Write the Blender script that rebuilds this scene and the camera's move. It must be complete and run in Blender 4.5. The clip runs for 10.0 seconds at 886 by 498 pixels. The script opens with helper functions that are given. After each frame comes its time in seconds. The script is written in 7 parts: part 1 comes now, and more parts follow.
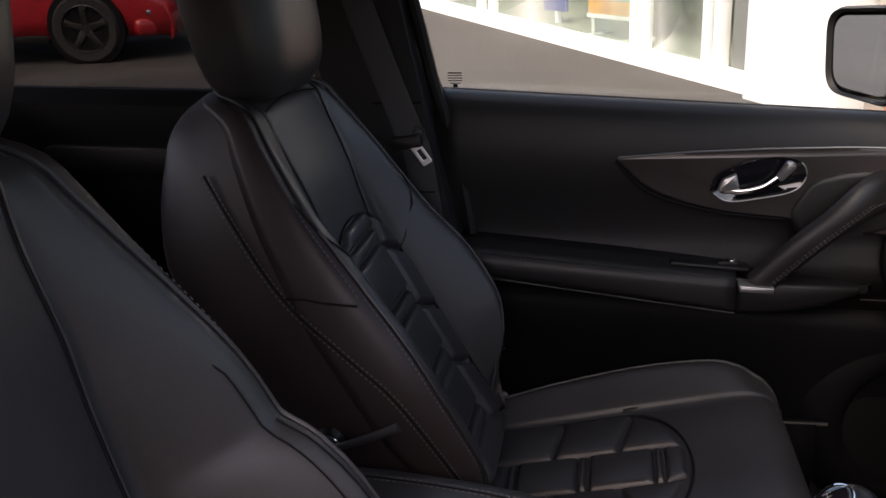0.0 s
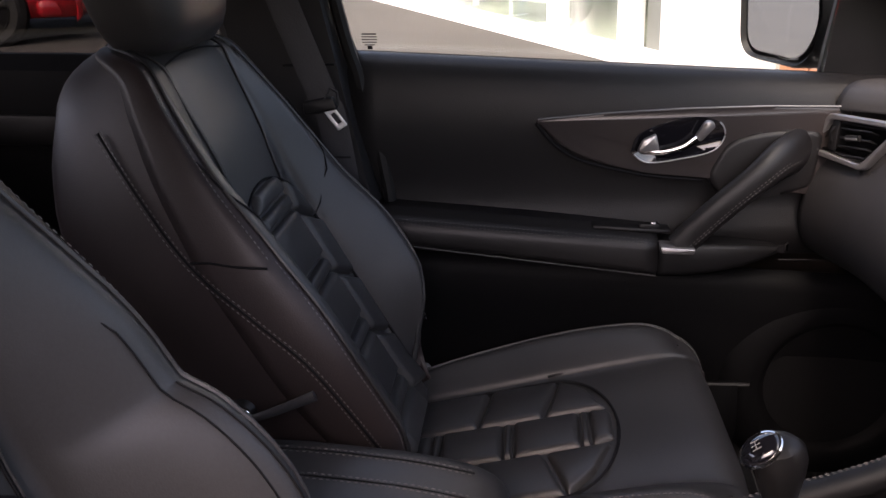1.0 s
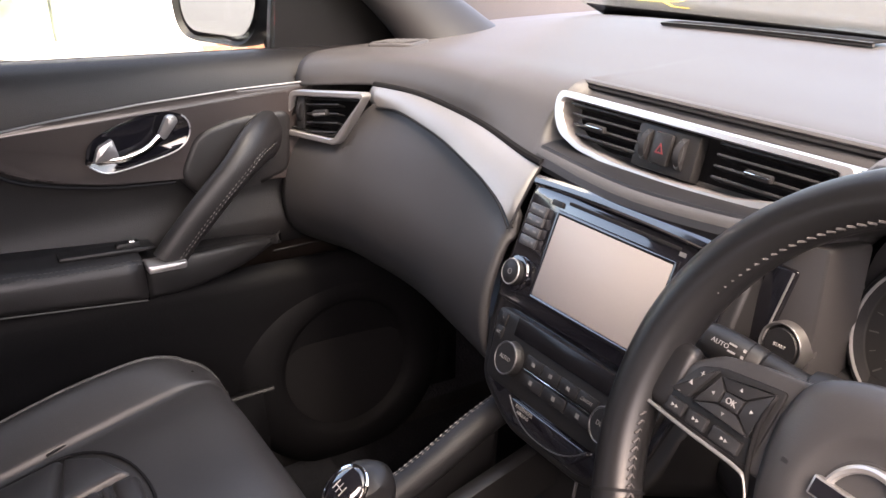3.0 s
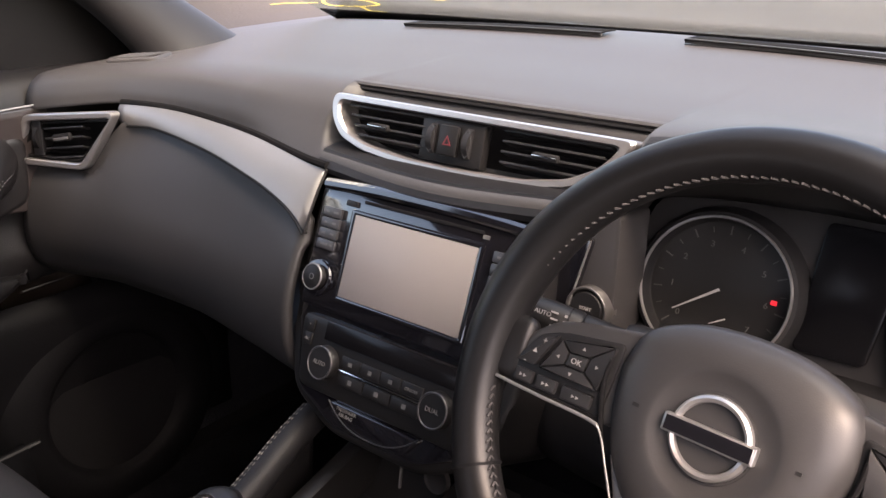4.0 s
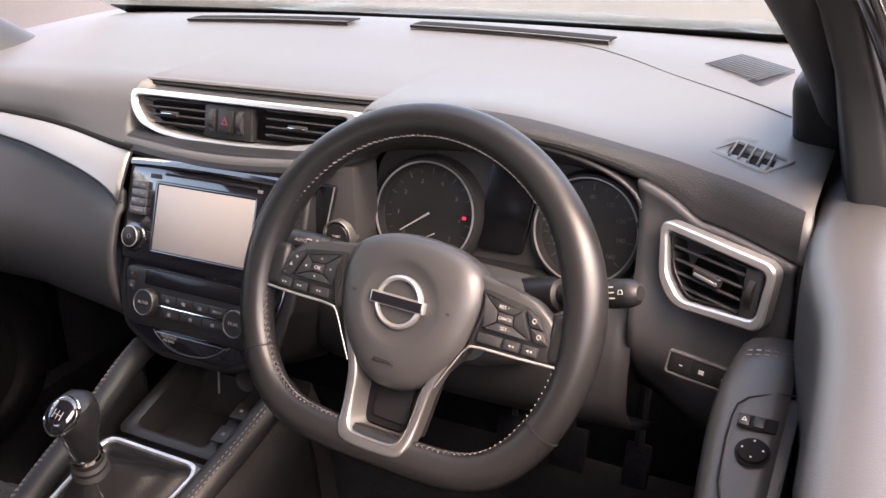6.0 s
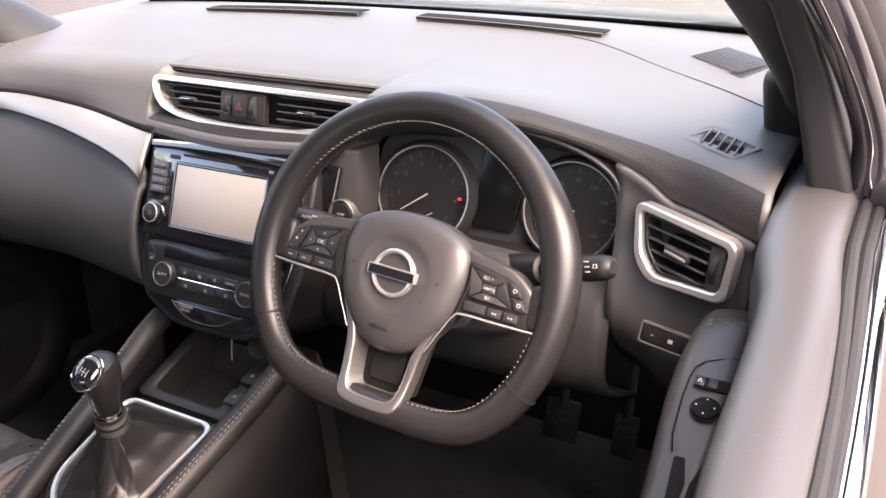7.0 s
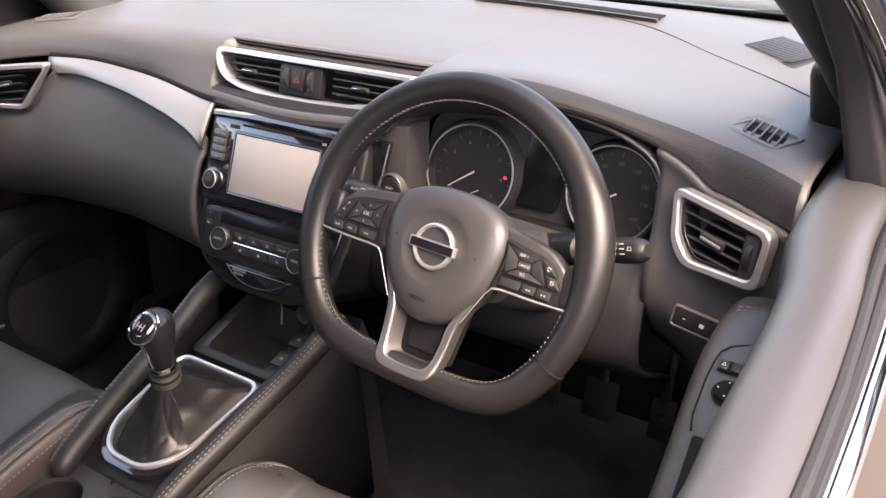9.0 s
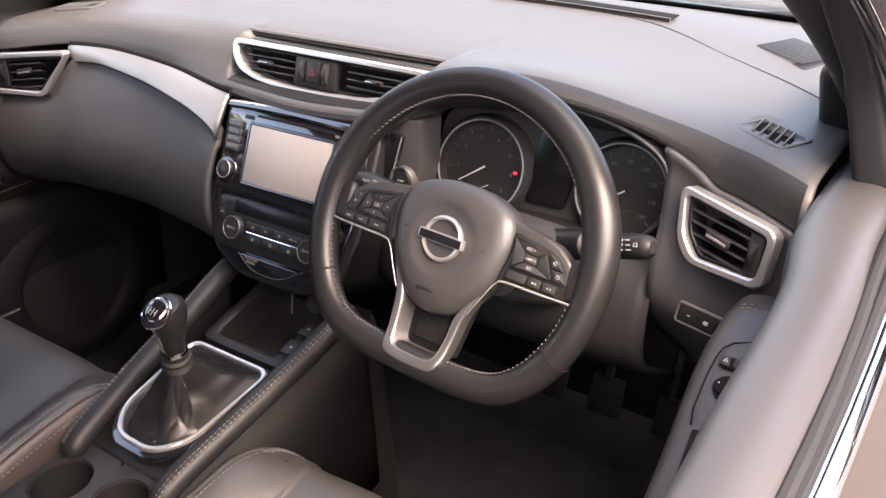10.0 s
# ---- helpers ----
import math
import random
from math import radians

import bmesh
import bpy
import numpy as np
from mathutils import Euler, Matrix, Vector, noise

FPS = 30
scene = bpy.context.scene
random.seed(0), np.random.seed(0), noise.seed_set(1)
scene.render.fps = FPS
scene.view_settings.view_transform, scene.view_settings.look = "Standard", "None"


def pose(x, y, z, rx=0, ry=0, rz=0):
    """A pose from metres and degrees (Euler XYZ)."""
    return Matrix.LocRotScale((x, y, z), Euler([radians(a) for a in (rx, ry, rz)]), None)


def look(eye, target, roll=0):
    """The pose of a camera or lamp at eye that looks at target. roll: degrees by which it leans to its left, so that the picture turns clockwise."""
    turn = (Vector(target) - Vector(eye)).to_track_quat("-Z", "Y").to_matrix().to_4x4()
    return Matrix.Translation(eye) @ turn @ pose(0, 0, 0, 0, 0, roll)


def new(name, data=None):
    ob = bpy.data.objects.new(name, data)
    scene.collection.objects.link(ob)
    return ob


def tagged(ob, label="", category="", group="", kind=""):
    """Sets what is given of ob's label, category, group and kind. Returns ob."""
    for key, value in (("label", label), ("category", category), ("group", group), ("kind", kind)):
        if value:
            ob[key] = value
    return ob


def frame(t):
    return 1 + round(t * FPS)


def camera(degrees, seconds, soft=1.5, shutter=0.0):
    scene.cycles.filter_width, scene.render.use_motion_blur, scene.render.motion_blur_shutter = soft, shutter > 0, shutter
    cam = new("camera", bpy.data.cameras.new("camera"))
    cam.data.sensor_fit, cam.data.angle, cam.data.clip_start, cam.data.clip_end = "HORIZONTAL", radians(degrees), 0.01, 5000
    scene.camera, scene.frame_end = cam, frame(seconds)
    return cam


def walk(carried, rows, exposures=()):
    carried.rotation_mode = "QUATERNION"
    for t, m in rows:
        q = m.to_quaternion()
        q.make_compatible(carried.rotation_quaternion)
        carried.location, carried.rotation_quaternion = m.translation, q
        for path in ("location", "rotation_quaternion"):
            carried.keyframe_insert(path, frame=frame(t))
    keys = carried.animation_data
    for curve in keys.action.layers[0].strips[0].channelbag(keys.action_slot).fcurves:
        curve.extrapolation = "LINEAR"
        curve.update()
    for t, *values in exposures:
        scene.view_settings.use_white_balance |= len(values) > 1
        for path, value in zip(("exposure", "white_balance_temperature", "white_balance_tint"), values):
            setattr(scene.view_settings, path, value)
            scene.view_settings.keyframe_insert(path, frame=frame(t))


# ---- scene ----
cam = camera(52.6, 10.0)
PATH = [
    (0, (0.8, -0.367, 1.386), (-1.06, -0.719, 0.742), -2.4),
    (0.5, (0.792, -0.368, 1.369), (-1.079, -0.716, 0.754), -2.9),
    (1, (0.766, -0.366, 1.338), (-1.108, -0.549, 0.662), -1.9),
    (1.5, (0.747, -0.365, 1.318), (-1.114, -0.336, 0.586), -1.1),
    (2, (0.719, -0.358, 1.316), (-1.109, -0.058, 0.563), -1.1),
    (2.5, (0.655, -0.351, 1.311), (-1.097, 0.269, 0.571), -1.7),
    (2.7, (0.625, -0.358, 1.313), (-1.076, 0.391, 0.574), -2.0),
    (3.8, (0.531, -0.415, 1.307), (-0.766, 0.912, 0.559), -2.3),
    (4, (0.541, -0.437, 1.312), (-0.672, 0.965, 0.562), -2.3),
    (4.5, (0.581, -0.487, 1.348), (-0.461, 1.027, 0.559), -2.8),
    (5, (0.639, -0.509, 1.365), (-0.329, 1.039, 0.55), -3.5),
    (5.5, (0.712, -0.552, 1.378), (-0.211, 1.018, 0.552), -3.6),
    (5.7, (0.737, -0.585, 1.391), (-0.158, 0.995, 0.553), -3.7),
    (6.8, (0.813, -0.672, 1.425), (-0.074, 0.891, 0.548), -3.0),
    (7, (0.826, -0.678, 1.428), (-0.089, 0.869, 0.552), -3.3),
    (7.5, (0.84, -0.684, 1.433), (-0.126, 0.829, 0.552), -3.5),
    (8, (0.851, -0.685, 1.437), (-0.152, 0.798, 0.546), -3.4),
    (8.5, (0.859, -0.691, 1.439), (-0.161, 0.773, 0.535), -3.1),
    (9, (0.861, -0.692, 1.439), (-0.16, 0.765, 0.525), -2.7),
    (9.5, (0.863, -0.697, 1.44), (-0.151, 0.76, 0.52), -2.6),
    (10, (0.873, -0.701, 1.441), (-0.17, 0.737, 0.521), -1.9),
]
walk(cam, [(t, look(eye, target, roll)) for t, eye, target, roll in PATH],
     exposures=[(0, 2.06, 7500, 23), (0.6, 2.30, 7500, 23), (1.2, 2.90, 7500, 26), (1.5, 3.43, 7450, 26), (2.0, 3.87, 7500, 25), (2.6, 4.10, 7700, 22), (3.4, 3.52, 7750, 21), (4.0, 3.25, 7750, 21), (4.5, 3.35, 7750, 21), (5.0, 3.55, 7750, 21), (5.5, 3.68, 7750, 21), (6.5, 4.12, 7750, 21), (7.6, 4.15, 7750, 21), (8.6, 3.98, 7750, 21), (10, 3.92, 7750, 21)])

# ---- world and light ----
world = bpy.data.worlds.new("sky")
scene.world = world
world.use_nodes = True
wn = world.node_tree.nodes
sky = wn.new("ShaderNodeTexSky")
sky.sky_type = 'NISHITA'
sky.sun_disc = False
sky.sun_elevation, sky.sun_rotation = radians(54), radians(113)
sky.air_density, sky.dust_density = 0.75, 5.0
wn["Background"].inputs["Strength"].default_value = 0.15
world.node_tree.links.new(sky.outputs[0], wn["Background"].inputs[0])
sun = new("sun", bpy.data.lights.new("sun", 'SUN'))
sun.data.energy, sun.data.angle, sun.data.color = 0.35, radians(60), (1.0, 0.95, 0.90)
az, el = radians(113), radians(54)
sun.matrix_world = look((0, 0, 0), (-math.sin(az) * math.cos(el), -math.cos(az) * math.cos(el), -math.sin(el)))


# ---- materials ----
def material(name, color, rough=0.5, metal=0.0, grain=0.0, grain_size=0.0012, vary=0.12, vary_size=0.12, coat=0.0, spec=0.5, kind="noise", wear=0.06, piece=0.0):
    """A procedural surface: base colour varied at two scales, roughness wear, fine relief."""
    m = bpy.data.materials.new(name)
    m.use_nodes = True
    nt = m.node_tree
    n, l = nt.nodes, nt.links
    b = n["Principled BSDF"]
    co = n.new("ShaderNodeTexCoord")
    big = n.new("ShaderNodeTexNoise")
    big.inputs["Scale"].default_value = 1.0 / vary_size
    big.inputs["Detail"].default_value = 4
    fine = n.new("ShaderNodeTexNoise")
    fine.inputs["Scale"].default_value = 1.0 / max(grain_size * 2, 1e-4)
    for tex in (big, fine):
        l.new(co.outputs["Object"], tex.inputs["Vector"])
    add = n.new("ShaderNodeMath")
    add.operation = 'MULTIPLY_ADD'
    add.inputs[1].default_value = 0.35
    l.new(fine.outputs[0], add.inputs[0])
    l.new(big.outputs[0], add.inputs[2])
    if piece:
        info = n.new("ShaderNodeObjectInfo")
        more = n.new("ShaderNodeMath")
        more.operation = 'MULTIPLY_ADD'
        more.inputs[1].default_value = piece
        l.new(info.outputs["Random"], more.inputs[0])
        l.new(add.outputs[0], more.inputs[2])
        add = more
    ramp = n.new("ShaderNodeMapRange")
    ramp.inputs["From Min"].default_value, ramp.inputs["From Max"].default_value = 0.35, 1.0
    ramp.inputs["To Min"].default_value, ramp.inputs["To Max"].default_value = 1 - vary, 1 + vary
    l.new(add.outputs[0], ramp.inputs[0])
    mul = n.new("ShaderNodeVectorMath")
    mul.operation = 'SCALE'
    mul.inputs[0].default_value = color
    l.new(ramp.outputs[0], mul.inputs["Scale"])
    l.new(mul.outputs[0], b.inputs["Base Color"])
    rr = n.new("ShaderNodeMapRange")
    rr.inputs["To Min"].default_value, rr.inputs["To Max"].default_value = max(rough - wear, 0.02), min(rough + wear, 1)
    l.new(big.outputs[0], rr.inputs[0])
    l.new(rr.outputs[0], b.inputs["Roughness"])
    b.inputs["Metallic"].default_value = metal
    b.inputs["Specular IOR Level"].default_value = spec
    if coat:
        b.inputs["Coat Weight"].default_value = coat
        b.inputs["Coat Roughness"].default_value = 0.04
    if grain:
        if kind == "cells":
            tex = n.new("ShaderNodeTexVoronoi")
            tex.inputs["Scale"].default_value = 1.0 / grain_size
            l.new(co.outputs["Object"], tex.inputs["Vector"])
            src = tex.outputs["Distance"]
        else:
            src = fine.outputs[0]
        bump = n.new("ShaderNodeBump")
        bump.inputs["Strength"].default_value = grain
        bump.inputs["Distance"].default_value = grain_size * 0.5
        l.new(src, bump.inputs["Height"])
        l.new(bump.outputs[0], b.inputs["Normal"])
    return m


def glass(name, tint=(0.9, 0.95, 0.93)):
    """Clear or tinted glass whose gloss grows towards grazing view."""
    m = bpy.data.materials.new(name)
    m.use_nodes = True
    n, l = m.node_tree.nodes, m.node_tree.links
    n.remove(n["Principled BSDF"])
    clear, shine, mix, face, grow = (n.new("ShaderNode" + k) for k in ("BsdfTransparent", "BsdfGlossy", "MixShader", "LayerWeight", "Math"))
    clear.inputs[0].default_value = (*tint, 1)
    shine.inputs["Roughness"].default_value = 0.01
    grow.operation = 'POWER'
    grow.inputs[1].default_value = 4.0
    low = n.new("ShaderNodeMath")
    low.operation = 'MULTIPLY_ADD'
    low.inputs[1].default_value, low.inputs[2].default_value = 0.6, 0.025
    l.new(face.outputs["Facing"], grow.inputs[0])
    l.new(grow.outputs[0], low.inputs[0])
    l.new(low.outputs[0], mix.inputs[0])
    l.new(clear.outputs[0], mix.inputs[1])
    l.new(shine.outputs[0], mix.inputs[2])
    l.new(mix.outputs[0], n["Material Output"].inputs["Surface"])
    return m


def glow(name, color, strength):
    m = bpy.data.materials.new(name)
    m.use_nodes = True
    b = m.node_tree.nodes["Principled BSDF"]
    b.inputs["Base Color"].default_value = (*color, 1)
    b.inputs["Emission Color"].default_value = (*color, 1)
    b.inputs["Emission Strength"].default_value = strength
    return m


LEATHER = material("black_leather", (0.0300, 0.0294, 0.0298), 0.42, grain=0.13, grain_size=0.0016, kind="cells", vary=0.25, vary_size=0.15, spec=0.42)
LEATHER_SIDE = material("dark_brown_leather", (0.0290, 0.0222, 0.0216), 0.45, grain=0.15, grain_size=0.0016, kind="cells", vary=0.25, vary_size=0.15, spec=0.32)
RIM_LEATHER = material("smooth_black_leather", (0.0088, 0.0087, 0.0092), 0.36, grain=0.05, grain_size=0.0010, kind="cells", vary=0.2, spec=0.28)
AIRBAG = material("fine_grained_grey_plastic", (0.0255, 0.0250, 0.0258), 0.40, grain=0.09, grain_size=0.0008, kind="cells", vary=0.12, spec=0.42)
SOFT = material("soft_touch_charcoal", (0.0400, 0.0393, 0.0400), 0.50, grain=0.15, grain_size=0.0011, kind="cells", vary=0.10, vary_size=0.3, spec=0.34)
# SOFT toned down for the glovebox; puts window light into the driver's pad.
MIDSKIN = material("toned_soft_touch_skin", (0.0272, 0.0269, 0.0278), 0.48, grain=0.15, grain_size=0.0011, kind="cells", vary=0.12, vary_size=0.25, spec=0.34)
DOORSOFT = material("soft_black_door_skin", (0.0098, 0.0096, 0.0101), 0.46, grain=0.30, grain_size=0.0014, kind="cells", vary=0.12, vary_size=0.3, spec=0.30)
GRIP = material("black_grip_leather", (0.0118, 0.0113, 0.0117), 0.42, grain=0.15, grain_size=0.0016, kind="cells", vary=0.2, spec=0.35)
GAITER = material("creased_black_leather", (0.0056, 0.0057, 0.0063), 0.37, grain=0.18, grain_size=0.002, kind="cells", vary=0.3, spec=0.30)
RAIL = material("black_rail_leather", (0.0083, 0.0086, 0.0098), 0.5, grain=0.15, grain_size=0.0016, kind="cells", vary=0.2, spec=0.25)
# Black low-cabin plastic, darkened further: the shade there is put into its colour.
DOORLOW = material("shade_blackened_plastic", (0.0036, 0.0037, 0.0043), 0.6, grain=0.3, grain_size=0.0015, vary=0.2, spec=0.10)
HOODSKIN = material("dark_grained_hood_skin", (0.0105, 0.0100, 0.0101), 0.55, grain=0.25, grain_size=0.0022, kind="cells", vary=0.15, spec=0.25)
HARD = material("hard_charcoal_plastic", (0.0126, 0.0127, 0.0138), 0.52, grain=0.25, grain_size=0.0010, vary=0.12, spec=0.3)
DARK = material("black_plastic", (0.0080, 0.0080, 0.0086), 0.45, grain=0.12, grain_size=0.001, vary=0.2, spec=0.3)
MATTE = material("matt_black_recess", (0.008, 0.008, 0.0090), 0.7, vary=0.2, spec=0.1)
# Near-black so slots and hollows look deep: their shade is in the colour.
VOID = material("unlit_black_recess", (0.0075, 0.0075, 0.0082), 0.9, vary=0.1, spec=0.05)
BUTTON = material("satin_grey_button", (0.030, 0.031, 0.034), 0.35, vary=0.08, spec=0.5)
PIANO = material("piano_black", (0.006, 0.006, 0.008), 0.10, coat=1.0, vary=0.1, wear=0.03)
SATIN = material("satin_silver", (0.38, 0.377, 0.375), 0.30, metal=0.78, vary=0.05, grain=0.05, grain_size=0.0006)
BRUSHED = material("brushed_silver", (0.19, 0.187, 0.185), 0.36, metal=0.88, vary=0.08, grain=0.06, grain_size=0.0006)
STEEL = material("bright_steel", (0.75, 0.75, 0.75), 0.45, metal=0.6, vary=0.05)
CHROME = material("chrome", (0.80, 0.80, 0.80), 0.08, metal=1.0, vary=0.04, wear=0.03)
TRIM = material("brushed_grey_trim", (0.222, 0.222, 0.220), 0.44, metal=0.62, vary=0.06, grain=0.05, grain_size=0.0007)
DOORTRIM = material("dark_gloss_trim", (0.040, 0.034, 0.033), 0.30, metal=0.2, vary=0.1, coat=0.3)
THREAD = material("grey_thread", (0.115, 0.108, 0.105), 0.8, vary=0.2, vary_size=0.01)
DARKTHREAD = material("dark_grey_thread", (0.055, 0.051, 0.051), 0.8, vary=0.2, vary_size=0.01)
MARK = material("white_marking", (0.42, 0.41, 0.40), 0.6, vary=0.05)
KEYMARK = material("dim_white_marking", (0.22, 0.215, 0.21), 0.6, vary=0.05)
DIALMARK = material("unlit_dial_marking", (0.080, 0.078, 0.075), 0.6, vary=0.05)
FAINT = material("grey_marking", (0.085, 0.085, 0.085), 0.6, vary=0.05)
# Pale base colour stands for sky and roof reflected in the screen.
SCREEN = material("display_glass_with_sheen", (0.20, 0.185, 0.18), 0.5, vary=0.03, coat=0.1, spec=0.5)
DISPLAY = material("unlit_display", (0.005, 0.005, 0.006), 0.22, vary=0.05, spec=0.2)
DIAL = material("dial_face", (0.015, 0.0148, 0.0146), 0.35, vary=0.1)
RED = glow("red_warning_lamp", (1.0, 0.03, 0.05), 0.09)
REDMARK = material("red_marking", (0.09, 0.010, 0.012), 0.5)
CARPET = material("dark_carpet", (0.0130, 0.0136, 0.0162), 0.95, grain=0.9, grain_size=0.003, vary=0.4, vary_size=0.05, spec=0.05)
HEADLINER = material("grey_headliner", (0.20, 0.195, 0.19), 0.9, grain=0.3, grain_size=0.002)
WEB = material("seat_belt_webbing", (0.017, 0.017, 0.020), 0.6, grain=0.5, grain_size=0.0015, vary=0.15)
RUBBER = material("black_rubber", (0.009, 0.009, 0.009), 0.6, grain=0.2, grain_size=0.002, spec=0.25)
PAINT = material("bronze_car_paint", (0.020, 0.0155, 0.0130), 0.3, metal=0.0, coat=0.7, vary=0.05, spec=0.3)
REDPAINT = material("red_car_paint", (0.42, 0.012, 0.02), 0.25, coat=1.0, vary=0.06)
ASPHALT = material("asphalt", (0.050, 0.046, 0.043), 0.9, grain=0.8, grain_size=0.012, vary=0.3, vary_size=1.7)
WHITE = material("white_painted_frame", (0.80, 0.80, 0.79), 0.5, vary=0.05, grain=0.1, grain_size=0.004)
BRICK = material("red_brick", (0.30, 0.13, 0.075), 0.9, grain=0.6, grain_size=0.006, vary=0.25, piece=0.5)
MORTAR = material("mortar", (0.35, 0.32, 0.29), 0.95, grain=0.5, grain_size=0.004)
SHOPFLOOR = material("pale_green_floor", (0.20, 0.215, 0.165), 0.3, vary=0.08, vary_size=0.6)
SHOPWALL = material("showroom_wall", (0.16, 0.17, 0.16), 0.8, vary=0.1, vary_size=0.8)
ORANGE = material("orange_board", (0.75, 0.33, 0.05), 0.5)
TEAL = material("teal_board", (0.25, 0.50, 0.45), 0.5)
BLUE = material("blue_poster", (0.03, 0.05, 0.22), 0.5)
YELLOW = material("yellow_paint", (0.75, 0.52, 0.06), 0.6, vary=0.2)
TYRE = material("tyre_rubber", (0.02, 0.02, 0.02), 0.8, grain=0.3, grain_size=0.01)
ALLOY = material("dark_alloy", (0.045, 0.045, 0.045), 0.35, metal=0.7)
CLEAR = glass("window_glass")
PRIVACY = glass("tinted_glass", (0.33, 0.335, 0.33))
MIRROR = material("mirror_glass", (0.75, 0.77, 0.78), 0.02, metal=1.0, vary=0.02, wear=0.01)


# ---- mesh helpers ----
def thing(name, loc, label, category, group="", kind=""):
    ob = new(name)
    ob.location = loc
    ob.empty_display_size = 0.05
    return tagged(ob, label, category, group, kind)


def finish(bm, angle=35):
    bmesh.ops.recalc_face_normals(bm, faces=bm.faces)
    for f in bm.faces:
        f.smooth = True
    for e in bm.edges:
        if len(e.link_faces) == 2 and e.calc_face_angle(0) > radians(angle):
            e.smooth = False
    return bm


def part(name, bm, mat, parent, label="", kind="", angle=35, thick=0.0):
    """Links a bmesh as one mesh object under a thing or a part."""
    finish(bm, angle)
    me = bpy.data.meshes.new(name)
    bm.to_mesh(me)
    bm.free()
    me.materials.append(mat)
    ob = new(name, me)
    if parent is not None:
        ob.parent = parent
        ob.matrix_parent_inverse = Matrix.Translation(-parent.location)
    if thick:
        mod = ob.modifiers.new("thickness", 'SOLIDIFY')
        mod.thickness, mod.offset = thick, -1
    if label:
        tagged(ob, label=label)
    if kind:
        tagged(ob, kind=kind)
    return ob


def structure(name, bm, mat, label, category, thick=0.0):
    ob = part(name, bm, mat, None, thick=thick)
    return tagged(ob, label, category, kind="structure")


def spline(pts, n):
    """Catmull-Rom through the points, n samples, even in the parameter."""
    p = [Vector(q) for q in pts]
    p = [p[0] * 2 - p[1]] + p + [p[-1] * 2 - p[-2]]
    k = len(p) - 3
    out = []
    for i in range(n):
        t = i / (n - 1) * k
        j = min(int(t), k - 1)
        t -= j
        a, b, c, d = p[j:j + 4]
        out.append(0.5 * (2 * b + (c - a) * t + (2 * a - 5 * b + 4 * c - d) * t * t + (3 * b - a - 3 * c + d) * t ** 3))
    return out


def interp(x, table):
    """Smooth value of a table of (x, value) rows, never overshooting them."""
    if x <= table[0][0]:
        return table[0][1]
    if x >= table[-1][0]:
        return table[-1][1]
    n = len(table)
    sec = [(table[i + 1][1] - table[i][1]) / (table[i + 1][0] - table[i][0]) for i in range(n - 1)]

    def slope_at(i):
        if i == 0:
            return sec[0]
        if i == n - 1:
            return sec[-1]
        p, q = sec[i - 1], sec[i]
        return 0.0 if p * q <= 0 else 2 * p * q / (p + q)
    i = max(k for k in range(n - 1) if table[k][0] <= x)
    h = table[i + 1][0] - table[i][0]
    t = (x - table[i][0]) / h
    return (table[i][1] * (2 * t ** 3 - 3 * t * t + 1) + slope_at(i) * h * (t ** 3 - 2 * t * t + t)
            + table[i + 1][1] * (3 * t * t - 2 * t ** 3) + slope_at(i + 1) * h * (t ** 3 - t * t))


def loft(rows, closed=False, caps=False, bm=None):
    bm = bm or bmesh.new()
    vs = [[bm.verts.new(p) for p in row] for row in rows]
    for a, b in zip(vs, vs[1:]):
        n = len(a)
        for i in range(n if closed else n - 1):
            j = (i + 1) % n
            bm.faces.new((a[i], a[j], b[j], b[i]))
    if caps:
        bm.faces.new(vs[0])
        bm.faces.new(vs[-1])
    return bm


def rbox(sx, sy, sz, r=0.003, m=Matrix(), seg=2, bm=None):
    b = bmesh.new()
    bmesh.ops.create_cube(b, size=1, matrix=Matrix.Diagonal((sx, sy, sz, 1)))
    if r:
        bmesh.ops.bevel(b, geom=b.edges[:], offset=min(r, min(sx, sy, sz) * 0.49), segments=seg, profile=0.5, affect='EDGES')
    b.transform(m)
    return merge(bm, b)


def merge(bm, b):
    if bm is None:
        return b
    me = bpy.data.meshes.new("tmp")
    b.to_mesh(me)
    b.free()
    bm.from_mesh(me)
    bpy.data.meshes.remove(me)
    return bm


def lathe(profile, m=Matrix(), seg=40, bm=None):
    """Revolves (radius, height) rows round the local z axis."""
    b = bmesh.new()
    rows = [[m @ Vector((max(r, 1e-5) * math.cos(a), max(r, 1e-5) * math.sin(a), h)) for a in (2 * math.pi * i / seg for i in range(seg))] for r, h in profile]
    loft(rows, closed=True, bm=b)
    bmesh.ops.remove_doubles(b, verts=b.verts[:], dist=1e-5)
    return merge(bm, b)


